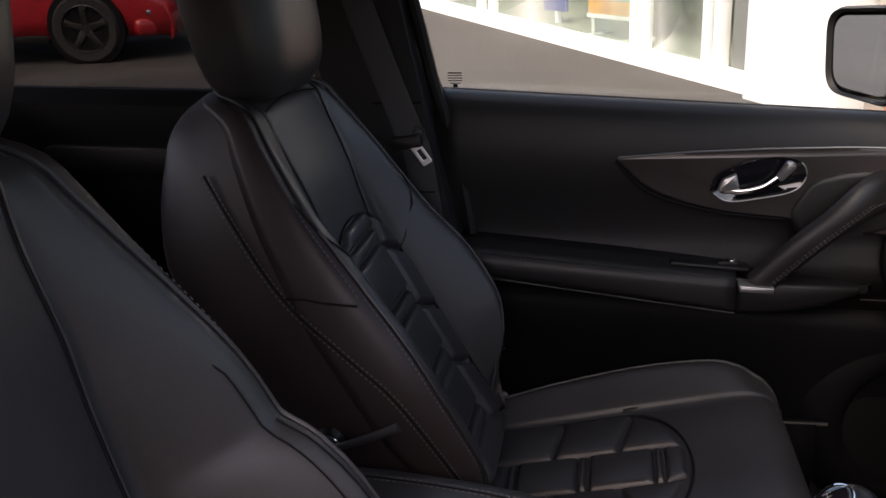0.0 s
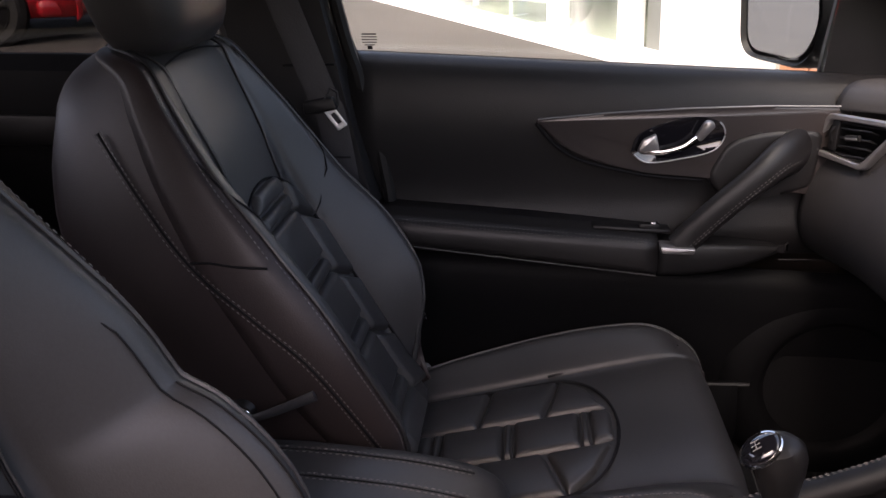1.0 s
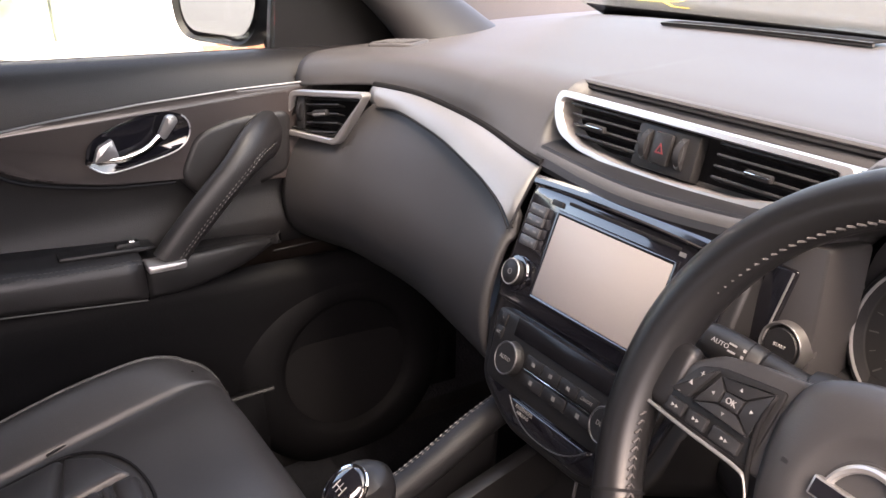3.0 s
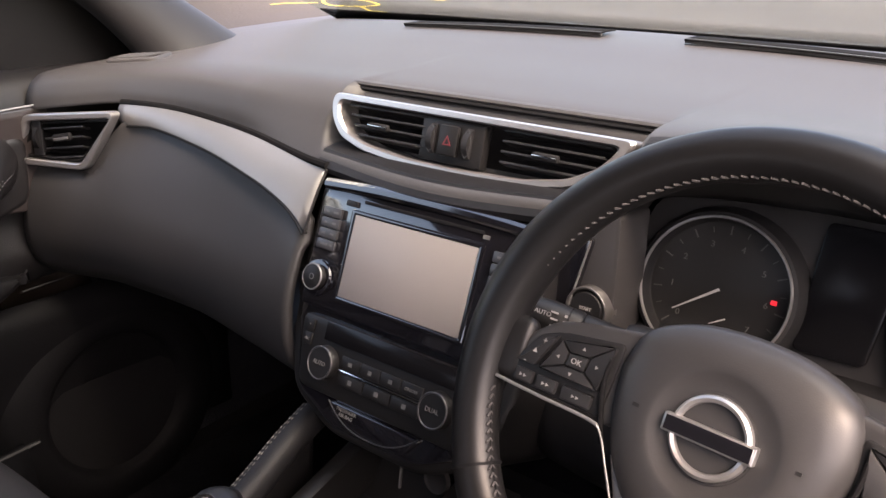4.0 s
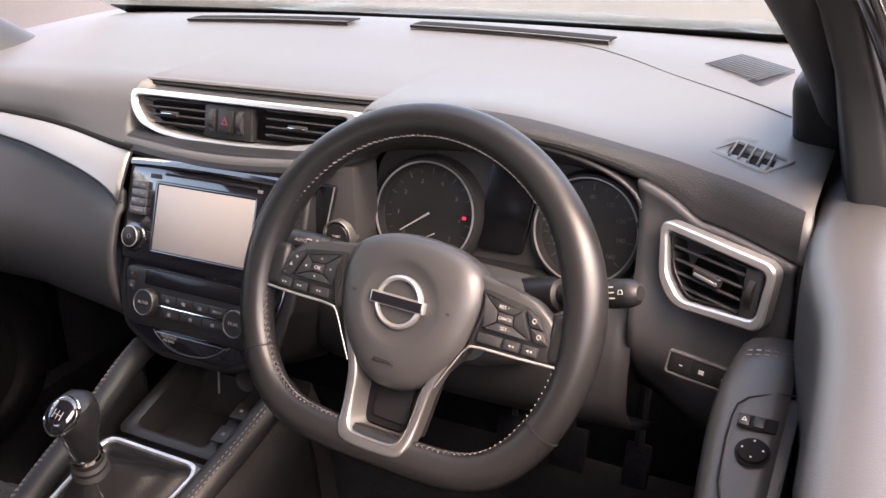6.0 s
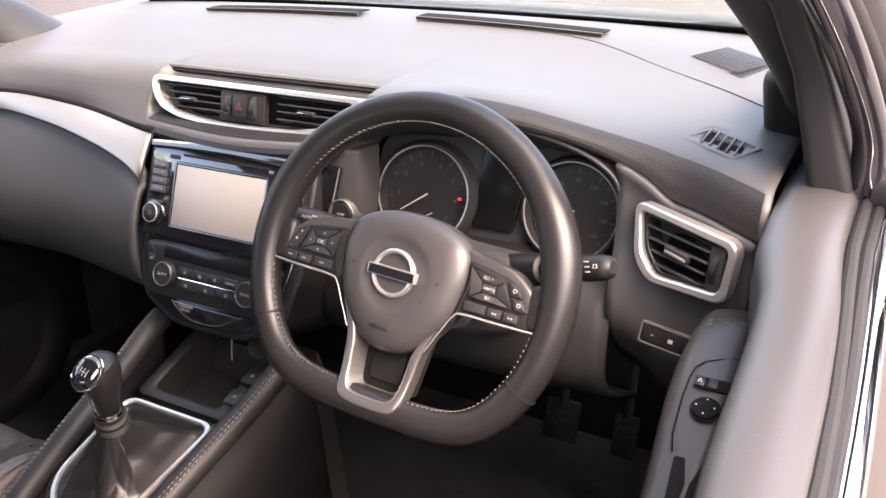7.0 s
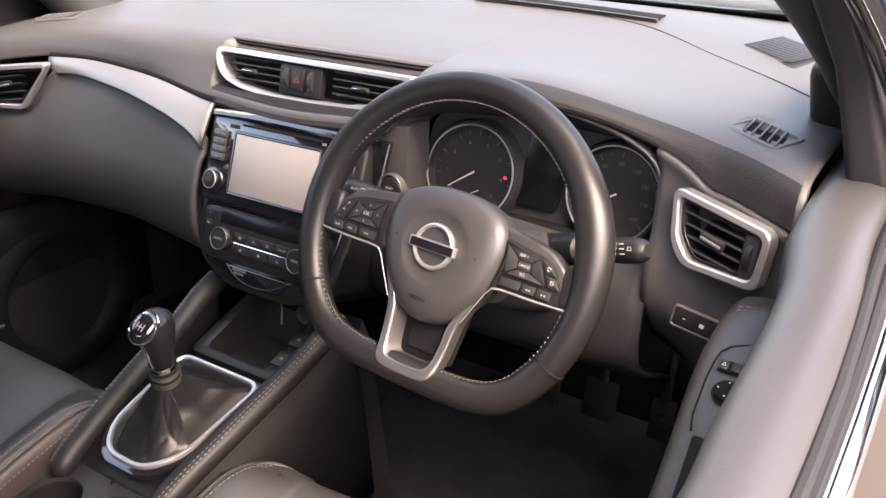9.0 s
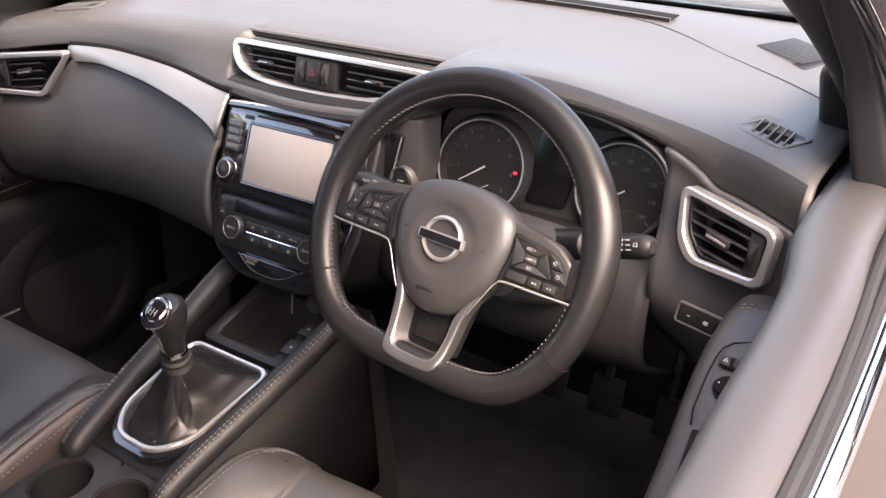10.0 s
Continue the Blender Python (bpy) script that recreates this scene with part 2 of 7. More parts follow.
def tube(pts, r, seg=10, closed=False, flat=None, bm=None):
    """A sweep along the points; r: radius or one per point; flat: (a, b, up) an elliptic section with its b axis near up."""
    p = [Vector(q) for q in pts]
    n = len(p)
    rows = []
    up = Vector(flat[2]) if flat else Vector((0.0123, 0.0456, 1)).normalized()
    for i in range(n):
        if closed:
            d = (p[(i + 1) % n] - p[i - 1]).normalized()
        else:
            d = (p[min(i + 1, n - 1)] - p[max(i - 1, 0)]).normalized()
        side = d.cross(up)
        if side.length < 1e-4:
            side = d.cross(Vector((1, 0, 0)))
        side.normalize()
        v = side.cross(d).normalized()
        rad = r[i] if isinstance(r, (list, tuple)) else r
        ra, rb = (flat[0] * rad, flat[1] * rad) if flat else (rad, rad)
        rows.append([p[i] + side * ra * math.cos(a) + v * rb * math.sin(a) for a in (2 * math.pi * k / seg for k in range(seg))])
    if closed:
        rows.append(rows[0])
    b = bmesh.new()
    loft(rows, closed=True, caps=not closed, bm=b)
    bmesh.ops.remove_doubles(b, verts=b.verts[:], dist=1e-6)
    return merge(bm, b)


def plate(outline, depth, m=Matrix(), bevel=0.0, seg=2, bm=None):
    """A flat body of the 2D outline, its face at local z 0, its back at -depth, the face's rim rounded."""
    b = bmesh.new()
    vs = [b.verts.new((x, y, 0)) for x, y in outline]
    f = b.faces.new(vs)
    if f.normal.z < 0:
        f.normal_flip()
    b.normal_update()
    ex = bmesh.ops.extrude_face_region(b, geom=[f])
    low = [g for g in ex["geom"] if isinstance(g, bmesh.types.BMVert)]
    for v in low:
        v.co.z -= depth
    if bevel:
        rim = [e for e in b.edges if all(abs(v.co.z) < 1e-7 for v in e.verts)]
        bmesh.ops.bevel(b, geom=rim, offset=bevel, segments=seg, profile=0.5, affect='EDGES')
    bmesh.ops.recalc_face_normals(b, faces=b.faces)
    b.transform(m)
    return merge(bm, b)


def rounded(pts, r, n=5):
    """The polygon with its corners rounded; r: one radius, or one per corner."""
    out = []
    p = [Vector((*q, 0)) for q in pts]
    for i, c in enumerate(p):
        a, b = (p[i - 1] - c), (p[(i + 1) % len(p)] - c)
        rad = r[i] if isinstance(r, (list, tuple)) else r
        k = min(rad, a.length * 0.49, b.length * 0.49)
        s, e = c + a.normalized() * k, c + b.normalized() * k
        for j in range(n + 1):
            t = j / n
            q = s * (1 - t) ** 2 + c * 2 * t * (1 - t) + e * t * t
            out.append((q.x, q.y))
    return out


def frame_ring(outer, inner, depth, m=Matrix(), lip=0.004, bm=None):
    """A rounded frame between two outlines with as many points each."""
    rows = []
    for k, h in ((0.0, -depth), (0.0, -lip * 0.6), (0.2, 0.0), (0.8, 0.0), (1.0, -lip * 0.6), (1.0, -depth)):
        rows.append([m @ Vector((a[0] + (b[0] - a[0]) * k, a[1] + (b[1] - a[1]) * k, h)) for a, b in zip(outer, inner)])
    return merge(bm, loft(rows, closed=True))


def basis(o, x, up):
    """A matrix with its x axis along x, its y near up and its z out of the face."""
    x = Vector(x).normalized()
    z = x.cross(Vector(up)).normalized()
    y = z.cross(x)
    m = Matrix((x, y, z)).transposed().to_4x4()
    m.translation = o
    return m


def stitches(pts, parent, mat=None, length=0.0042, gap=0.0030, r=0.0006, name="stitching"):
    """A seam of single stitches along the points."""
    p = [Vector(q) for q in pts]
    bm = bmesh.new()
    run, pos = 0.0, []
    for a, b in zip(p, p[1:]):
        d = (b - a)
        while run < d.length:
            pos.append((a + d * (run / d.length), d.normalized()))
            run += length + gap
        run -= d.length
    for c, d in pos:
        side = d.orthogonal().normalized()
        up = d.cross(side)
        e = d * length * 0.5
        ring = [side * r, up * r, -side * r, -up * r]
        va = [bm.verts.new(c - e + q * 0.6) for q in ring]
        vb = [bm.verts.new(c + q * 1.3) for q in ring]
        vc = [bm.verts.new(c + e + q * 0.6) for q in ring]
        for s, t in ((va, vb), (vb, vc)):
            for i in range(4):
                bm.faces.new((s[i], s[(i + 1) % 4], t[(i + 1) % 4], t[i]))
        bm.faces.new(va)
        bm.faces.new(vc)
    return part(name, bm, mat or THREAD, parent, kind="stuff")


def lettering(text, size, m, parent, mat=None, name="marking", thick=0.0003):
    """Raised characters in the built-in font, centred on the pose m."""
    cu = bpy.data.curves.new("text", 'FONT')
    cu.body, cu.size, cu.align_x, cu.align_y, cu.extrude = text, size, 'CENTER', 'CENTER', thick
    cu.resolution_u = 3
    ob = bpy.data.objects.new("text", cu)
    scene.collection.objects.link(ob)
    me = bpy.data.meshes.new_from_object(ob)
    bpy.data.objects.remove(ob)
    bm = bmesh.new()
    bm.from_mesh(me)
    bpy.data.meshes.remove(me)
    bm.transform(m @ pose(0, 0, thick))
    return part(name, bm, mat or MARK, parent)


def at(m, u, v, w=0.0, rz=0.0):
    """A pose at (u, v, w) of the face m."""
    return m @ pose(u, v, w, 0, 0, rz)


def arc(cx, cy, r, a0, a1, n=24):
    return [(cx + r * math.cos(radians(a0 + (a1 - a0) * i / (n - 1))), cy + r * math.sin(radians(a0 + (a1 - a0) * i / (n - 1)))) for i in range(n)]


# ---- car body and setting ----
def grid(f, us, vs):
    return loft([[f(u, v) for v in vs] for u in us])


def steps(a, b, n):
    return [a + (b - a) * i / (n - 1) for i in range(n)]


def slope(x):
    """The yard falls across the car."""
    return -0.057 * x


bm = bmesh.new()
for a, b in ((-1, -1), (1, -1), (1, 1), (-1, 1)):
    bm.verts.new((a * 400, b * 400, slope(a * 400)))
bm.faces.new(bm.verts)
structure("ground", bm, ASPHALT, "grey worn asphalt of a dealer's yard", "ground")

structure("car_floor", rbox(1.5, 3.2, 0.03, 0.004, pose(0, -0.55, 0.36)), CARPET, "dark carpet on the car's floor", "floor")
bm = grid(lambda u, v: Vector((u, v, 1.60 - 0.10 * (u / 0.62) ** 2 - 0.05 * ((v + 0.9) / 0.95) ** 2)), steps(-0.62, 0.62, 13), steps(-1.9, 0.02, 15))
structure("roof", bm, HEADLINER, "pale grey cloth headliner under the roof", "ceiling", thick=0.03)
structure("firewall", rbox(1.44, 0.03, 0.72, 0.005, pose(0, 0.62, 0.72)), CARPET, "dark bulkhead behind the dashboard", "wall")
structure("tailgate", rbox(1.4, 0.04, 0.8, 0.01, pose(0, -2.1, 0.75)), DARK, "dark tailgate lining", "wall")


def pillar(s):
    """Windscreen pillar with its base trim."""
    t = thing("windscreen_pillar", (0.70 * s, 0.40, 1.05), "dark grey windscreen pillar trim at the dashboard's end", "pillar", kind="structure")
    path = spline([(0.735 * s, 0.44, 1.02), (0.721 * s, 0.35, 1.13), (0.693 * s, 0.207, 1.25), (0.641 * s, 0.00, 1.40), (0.596 * s, -0.12, 1.49)], 36)
    foot = [0.055 * max(0.0, 1 - i / 15) ** 1.3 if s < 0 else 0.0 for i in range(36)]
    part("cover", tube([p - Vector((s * k, 0, 0)) for p, k in zip(path, foot)], [0.052 - 0.010 * i / 35 + k for i, k in zip(range(36), foot)], 24, flat=(0.75, 1.0, (s * 0.6, 0.5, 0.6))), HARD, t)
    part("outer_frame", tube([p + Vector((0.055 * s, 0.02, 0.0)) for p in path], 0.026, 20), PIANO, t, "glossy black outer pillar frame")
    part("seal", tube([p + Vector((0.052 * s, -0.022, -0.004)) for p in path], 0.013, 16), RUBBER, t)
    if s > 0:
        part("base_trim", rbox(0.075, 0.11, 0.13, 0.02, pose(0.697 * s, 0.365, 1.115, 18, 0, -10 * s), seg=4), DARK, t)


pillar(1)
pillar(-1)

# Roof rails out of view, added to keep high sky light off the driver's seat.
for s in (-1, 1):
    structure("roof_rail", tube([(s * x, y, z) for x, y, z in ((0.600, -0.10, 1.505), (0.640, -0.30, 1.530), (0.645, -0.60, 1.540), (0.640, -1.10, 1.535), (0.625, -1.60, 1.505), (0.60, -1.90, 1.47))], 0.045, 16), HEADLINER, "unseen grey cloth-covered roof rail added above the doors to block sky light", "roof rail")
# windscreen and bonnet
bm = grid(lambda u, v: Vector((u * (0.74 - 0.12 * v), 0.80 - 0.85 * v - 0.03 * (u ** 2), 1.085 + 0.43 * v)), steps(-1, 1, 13), steps(0, 1, 8))
ob = structure("windscreen", bm, CLEAR, "clear windscreen glass", "windscreen", thick=0.004)
ob.visible_shadow = False
part("edge_band", grid(lambda u, v: Vector((u * (0.74 - 0.12 * v), 0.793 - 0.85 * v - 0.03 * (u ** 2), 1.088 + 0.43 * v)), steps(-1, 1, 25), (0.0, 0.03, 0.055)), VOID, ob, "black band at the windscreen foot", thick=0.002)
t = thing("bonnet", (0, 1.3, 1.0), "glossy bronze bonnet with raised flanks", "bonnet", kind="structure")
part("panel", grid(lambda u, v: Vector((u, v, 1.085 - 0.13 * (v - 0.86) - 0.30 * max(v - 1.15, 0) ** 1.5 - 0.05 * u ** 2 + 0.012 * math.exp(-((abs(u) - 0.48) / 0.06) ** 2))),
                   steps(-0.80, 0.80, 41), steps(0.86, 1.8, 16)), PAINT, t, thick=0.02)
part("scuttle", rbox(1.44, 0.10, 0.02, 0.006, pose(0, 0.83, 1.062, 8)), DARK, t, "black plastic scuttle")
# passenger side middle pillar
t = thing("middle_pillar", (-0.70, -0.75, 1.0), "dark grey middle pillar trim behind the door", "pillar", kind="structure")
part("cover", loft([[Vector((-0.735 + 0.10 * max(z - 1.1, 0) ** 1.2, y0 + dy, z)) if k else Vector((-0.68 + 0.10 * max(z - 1.1, 0) ** 1.2, y0 + dy, z)) for k, dy in ((1, 0.01), (0, -0.005), (0, -0.06), (0, -0.17), (1, -0.20))]
                     for z, y0 in ((0.38, -0.58), (0.8, -0.60), (0.95, -0.63), (1.1, -0.66), (1.13, -0.665), (1.3, -0.695), (1.52, -0.75))]), HARD, t, thick=0.02)
part("seal", tube(spline([(-0.715, -0.565, 0.45), (-0.715, -0.60, 0.9), (-0.715, -0.635, 1.08), (-0.705, -0.655, 1.16), (-0.69, -0.685, 1.31), (-0.655, -0.74, 1.52)], 20), 0.011, 8), RUBBER, t)
part("joint", rbox(0.010, 0.085, 0.004, 0.001, pose(-0.676, -0.715, 1.135)), MATTE, t)
# driver side middle pillar, behind the camera
t = thing("middle_pillar", (0.72, -0.95, 1.0), "dark grey middle pillar trim behind the driver", "pillar", kind="structure")
part("cover", rbox(0.06, 0.16, 1.15, 0.02, pose(0.72, -1.02, 0.95)), HARD, t)

# rear doors, as seen past the seats
for s in (-1, 1):
    t = thing("rear_door", (0.72 * s, -1.3, 0.7), "black rear door panel with a grey pull trim", "door", kind="structure")
    part("panel", loft([[Vector((s * x, y, z + 0.03 * (-0.9 - y))) for x, z in ((0.70, 0.40), (0.695, 0.80), (0.685, 0.84), (0.685, 0.90), (0.70, 0.93), (0.70, 1.05), (0.71, 1.12), (0.735, 1.145), (0.79, 1.14), (0.82, 1.10), (0.86, 0.9), (0.86, 0.4))] for y in steps(-0.90, -1.75, 8)], closed=False), DOORLOW, t, thick=0.015)
    part("pull_trim", plate(rounded([(-0.22, -0.02), (0.16, -0.035), (0.20, 0.02), (-0.20, 0.03)], 0.02), 0.012, basis((-0.692 * s * -1, -1.20, 1.03), (0, -s, 0), (0, 0, 1)), 0.004), DARK, t)
for s in (-1, 1):
    structure("kick_panel", rbox(0.03, 0.50, 0.60, 0.005, pose(0.735 * s, 0.44, 0.66)), CARPET, "dark footwell side lining", "wall")
    structure("sill", rbox(0.12, 2.6, 0.10, 0.02, pose(0.78 * s, -0.5, 0.38)), DARK, "black door sill", "sill")
    ob = structure("rear_window", grid(lambda u, v: Vector((s * (0.775 - 0.14 * v), u, 1.13 + 0.40 * v)), steps(-1.80, -0.88, 5), steps(0, 1, 4)), PRIVACY, "dark tinted rear side window", "window", thick=0.004)
t = thing("rear_seat", (0, -1.5, 0.5), "black leather rear bench", "seat")
part("cushion", rbox(1.3, 0.5, 0.18, 0.06, pose(0, -1.35, 0.56, 8), seg=4), LEATHER, t)
part("backrest", rbox(1.3, 0.16, 0.62, 0.06, pose(0, -1.68, 0.92, -20), seg=4), LEATHER, t)


# ---- dashboard ----
Y_EDGE = [(-0.70, 0.125), (-0.675, 0.135), (-0.56, 0.195), (-0.45, 0.212), (-0.30, 0.203), (-0.17, 0.182), (0, 0.160), (0.165, 0.172), (0.19, 0.186), (0.365, 0.180), (0.545, 0.186), (0.60, 0.180), (0.675, 0.147), (0.70, 0.13)]
Z_EDGE = [(-0.70, 1.046), (-0.55, 1.057), (-0.35, 1.052), (-0.165, 1.040), (0, 1.040), (0.165, 1.046), (0.55, 1.054), (0.70, 1.042)]


def edge(x):
    z = interp(x, Z_EDGE)
    k = 1 - ((x - 0.362) / (0.188 if x < 0.362 else 0.235)) ** 2
    if k > 0:
        z += 0.064 * (k ** 0.5 if x < 0.362 else k ** 0.8)
    return interp(x, Y_EDGE), z


def top(x, y):
    return 1.116 - (0.055 if x > 0 else 0.0435) * x * x + 0.026 * math.exp(-((x - 0.362) / 0.15) ** 2 - ((y - 0.22) / 0.10) ** 2)


def pad_row(x):
    ye, ze = edge(x)
    zt = top(x, ye + 0.06)
    d = zt - ze
    near = interp(abs(x - 0.012), [(0.19, 1), (0.33, 0)]) if x < 0 else 0.0
    side = [(ye + 0.004 + 0.020 * near, ze + 0.40 * d), (ye + 0.018 + 0.030 * near, ze + 0.80 * d), (ye + 0.055 + 0.022 * near, zt - 0.001)]
    mid = [(ye + 0.014, ze + 0.014), (0.248, 1.058), (0.262, 1.106)]
    k = interp(abs(x - 0.012), [(0, 1), (0.178, 1), (0.194, 0)])
    pts = [(ye, ze)] + [(a[0] * (1 - k) + b[0] * k, a[1] * (1 - k) + b[1] * k) for a, b in zip(side, mid)]
    pts += [(0.33, top(x, 0.33)), (0.45, top(x, 0.45) + 0.004), (0.57, 1.126 - 0.052 * x * x), (0.68, 1.119 - 0.045 * x * x), (0.84, 1.083)]
    return [Vector((x, p.x, p.y)) for p in spline([(y, z, 0) for y, z in pts], 41)]


dash = thing("dashboard", (0, 0.35, 0.9), "charcoal soft-touch dashboard with satin silver air vents", "dashboard")
xs = steps(-0.70, 0.16, 62) + [0.168, 0.173, 0.176, 0.18, 0.186, 0.190, 0.194, 0.198, 0.202, 0.206] + steps(0.21, 0.52, 26) + [0.53, 0.538, 0.544, 0.548, 0.552, 0.558] + steps(0.57, 0.70, 12)
def grille_pose(s):
    """The pose of a side window grille, flush with the pad."""
    if s < 0:
        return basis((-0.635, 0.272, 1.1018), (0.85, 0.45, 0.047), (-0.45, 0.85, -0.025)) @ Matrix.Diagonal((1.12, 1.12, 1, 1))
    a, b = Vector((0.601, 0.2665, 1.0977)), Vector((0.657, 0.2375, 1.0931))
    m = basis((a + b) / 2, b - a, (0.46, 0.89, 0.0))
    return m if m.to_3x3().col[2].z > 0 else m @ pose(0, 0, 0, 180)


bm = loft([pad_row(x) for x in sorted(xs + [-0.190, -0.186, -0.182, -0.179, -0.175, -0.171, -0.167, -0.164])])
wells = [grille_pose(s).inverted() for s in (-1, 1)]
inside = [f for f in bm.faces for w in wells if f.calc_center_median().z > 1.05 and abs((w @ f.calc_center_median()).x) < 0.027 and abs((w @ f.calc_center_median()).y) < 0.016]
bmesh.ops.delete(bm, geom=inside, context='FACES')
part("top_pad", bm, SOFT, dash, thick=0.006, angle=50)

def pad_height(x, y):
    """Height of the pad's top away from its front edge."""
    return interp(y, [(0.33, top(x, 0.33)), (0.45, top(x, 0.45) + 0.004), (0.57, 1.126 - 0.052 * x * x), (0.68, 1.119 - 0.045 * x * x), (0.84, 1.083)])


part("corner_pad", grid(lambda x, y: Vector((x, y, pad_height(x, y) - 0.003)), steps(-0.685, -0.82, 6), steps(0.41, 0.84, 12)), SOFT, dash, thick=0.006)
joint = spline([(0.06, 0.575, 0), (0.22, 0.578, 0), (0.36, 0.556, 0), (0.50, 0.478, 0), (0.59, 0.428, 0), (0.645, 0.392, 0)], 40)
part("pad_joint", tube([(p.x, p.y, pad_height(p.x, p.y) + 0.0003) for p in joint], 0.0008, 6), HARD, dash)

# silver strip from the passenger vent to the centre stack
TRIM_Y = [(-0.56, 0.190), (-0.50, 0.196), (-0.40, 0.190), (-0.25, 0.162), (-0.19, 0.149), (-0.145, 0.137)]
TRIM_Z = [(-0.56, 1.028), (-0.50, 1.032), (-0.40, 1.026), (-0.25, 1.014), (-0.19, 1.003), (-0.16, 0.992), (-0.145, 0.980)]
rows = []
for x in steps(-0.562, -0.1445, 34):
    ye, ze = edge(x - 0.004)
    yl, zl = interp(x, TRIM_Y), interp(x, TRIM_Z)
    a, b = Vector((x - 0.004, ye + 0.004, ze)), Vector((x, yl, zl))
    out = Vector((0, -1, 0.35)).normalized() * interp(x, [(-0.56, 0.0100), (-0.22, 0.0095), (-0.145, 0.0050)])
    rows.append([a, a + out * 0.6, a.lerp(b, 0.3) + out, a.lerp(b, 0.7) + out, b + out * 0.6, b])
part("silver_strip", loft(rows), TRIM, dash, "brushed grey metal-look strip", thick=0.002)
# Dark tube for the gap above the strip and the pad's shadow there.
part("strip_gap", tube([r[0] + Vector((0, -0.004, 0.0015)) for r in rows], 0.0045, 8), VOID, dash)
part("strip_seam", tube([r[5] + Vector((0, -0.0065, 0.0)) for r in rows], 0.0012, 6), MATTE, dash)
part("strip_end", tube(rows[-1], 0.0016, 8), DARK, dash)


def lower_row(x):
    y0 = interp(x, [(-0.70, 0.126), (-0.60, 0.146), (-0.54, 0.190), (-0.50, 0.197), (-0.40, 0.192), (-0.25, 0.166), (-0.19, 0.152), (-0.145, 0.140)])
    z0 = interp(x, [(-0.70, 0.958), (-0.61, 0.956), (-0.555, 1.022), (-0.50, 1.033), (-0.40, 1.027), (-0.25, 1.013), (-0.19, 1.002), (-0.16, 0.991), (-0.145, 0.979)])
    yb = interp(x, [(-0.70, 0.128), (-0.55, 0.168), (-0.40, 0.176), (-0.25, 0.158), (-0.145, 0.139)])
    k = interp(x, [(-0.70, 0.8), (-0.5, 1.0), (-0.32, 0.95), (-0.20, 0.85), (-0.145, 0.78)])
    pts = [(y0 + 0.010, z0 + 0.012), (y0 + 0.003, z0 - 0.012), (yb - 0.012 * k, 0.958), (yb - 0.038 * k, 0.910), (yb - 0.044 * k, 0.860), (yb - 0.02 * k, 0.818), (yb + 0.05, 0.792), (yb + 0.2, 0.78)]
    return [Vector((x, p.x, p.y)) for p in spline([(y, z, 0) for y, z in pts], 26)]


part("glovebox_panel", loft([lower_row(x) for x in steps(-0.70, -0.144, 48)]), MIDSKIN, dash, "soft-touch glovebox panel bulging below the strip", thick=0.008, angle=60)
part("lower_cover", rbox(0.54, 0.22, 0.03, 0.01, pose(-0.42, 0.36, 0.765, 6)), DARK, dash)

# driver's fascia
part("left_fascia", plate(rounded([(0.128, -0.11), (0.200, -0.11), (0.200, 0.105), (0.128, 0.095)], 0.006), 0.05, basis((0, 0.172, 0.95), (1, 0, 0.0), (0, 0.12, 1)), 0.003), AIRBAG, dash)
rows = []
for x in steps(0.537, 0.695, 18):
    ye, ze = edge(x)
    rows.append([Vector((x, p.x, p.y)) for p in spline([(ye + 0.002, ze - 0.002, 0), (ye + 0.010, ze - 0.03, 0), (ye + 0.002, ze - 0.09, 0), (ye - 0.014, ze - 0.13, 0), (ye - 0.016, ze - 0.18, 0), (ye + 0.03, ze - 0.25, 0)], 14)])
part("right_fascia", loft(rows), SOFT, dash, thick=0.008)
rows = []
for x in steps(0.128, 0.54, 22):
    k = 1 - ((x - 0.35) / 0.21) ** 2
    rows.append([Vector((x, p.x, p.y)) for p in spline([(0.225, 0.945, 0), (0.180 - 0.01 * k, 0.925, 0), (0.160 - 0.02 * k, 0.87, 0), (0.170 - 0.02 * k, 0.80, 0), (0.28, 0.72, 0)], 14)])
part("knee_panel", loft(rows), HARD, dash, thick=0.008)
part("gloss_wedge", plate(rounded([(-0.012, -0.045), (0.008, -0.045), (0.032, 0.046), (0.004, 0.046)], 0.004), 0.008, basis((0.146, 0.172, 0.985), (1, 0, 0), (0, 0.15, 1)), 0.002), PIANO, dash, "piano black wedge")
part("wedge_line", tube([(0.155, 0.162, 0.945), (0.177, 0.1745, 1.030)], 0.0010, 6), SATIN, dash)

lip = [Vector((x, edge(x)[0] + 0.004, edge(x)[1] - 0.003)) for x in steps(0.178, 0.690, 48)]
part("hood_lip", tube(lip, [0.0035] * 48, 10), DARK, dash, "textured dark hood lip")
part("hood_band", loft([[p + Vector((0, -0.0012, 0.0010)) for p in pad_row(x)[0:12]] for x in steps(0.192, 0.694, 56)]), HOODSKIN, dash, "dark grained band round the instrument hood", angle=60)
# instrument binnacle: inside of the hood
rows = []
for i in range(33):
    a = math.pi * (1 + 0.10) - math.pi * 1.20 * i / 32
    c, s = math.cos(a), math.sin(a)
    front = Vector((0.362 + (0.178 if c > 0 else 0.186) * c, (0.187 if c > 0 else 0.184) + 0.07 * max(-s, 0), 1.05 + (0.062 * s if s > 0 else 0.10 * s)))
    back = Vector((0.362 + (0.172 if c > 0 else 0.176) * c, 0.262 if s > 0 else 0.235, 1.045 + (0.020 * s if s > 0 else 0.12 * s)))
    rows.append([front, front.lerp(back, 0.3) + Vector((0, 0, 0.002)), front.lerp(back, 0.7), back])
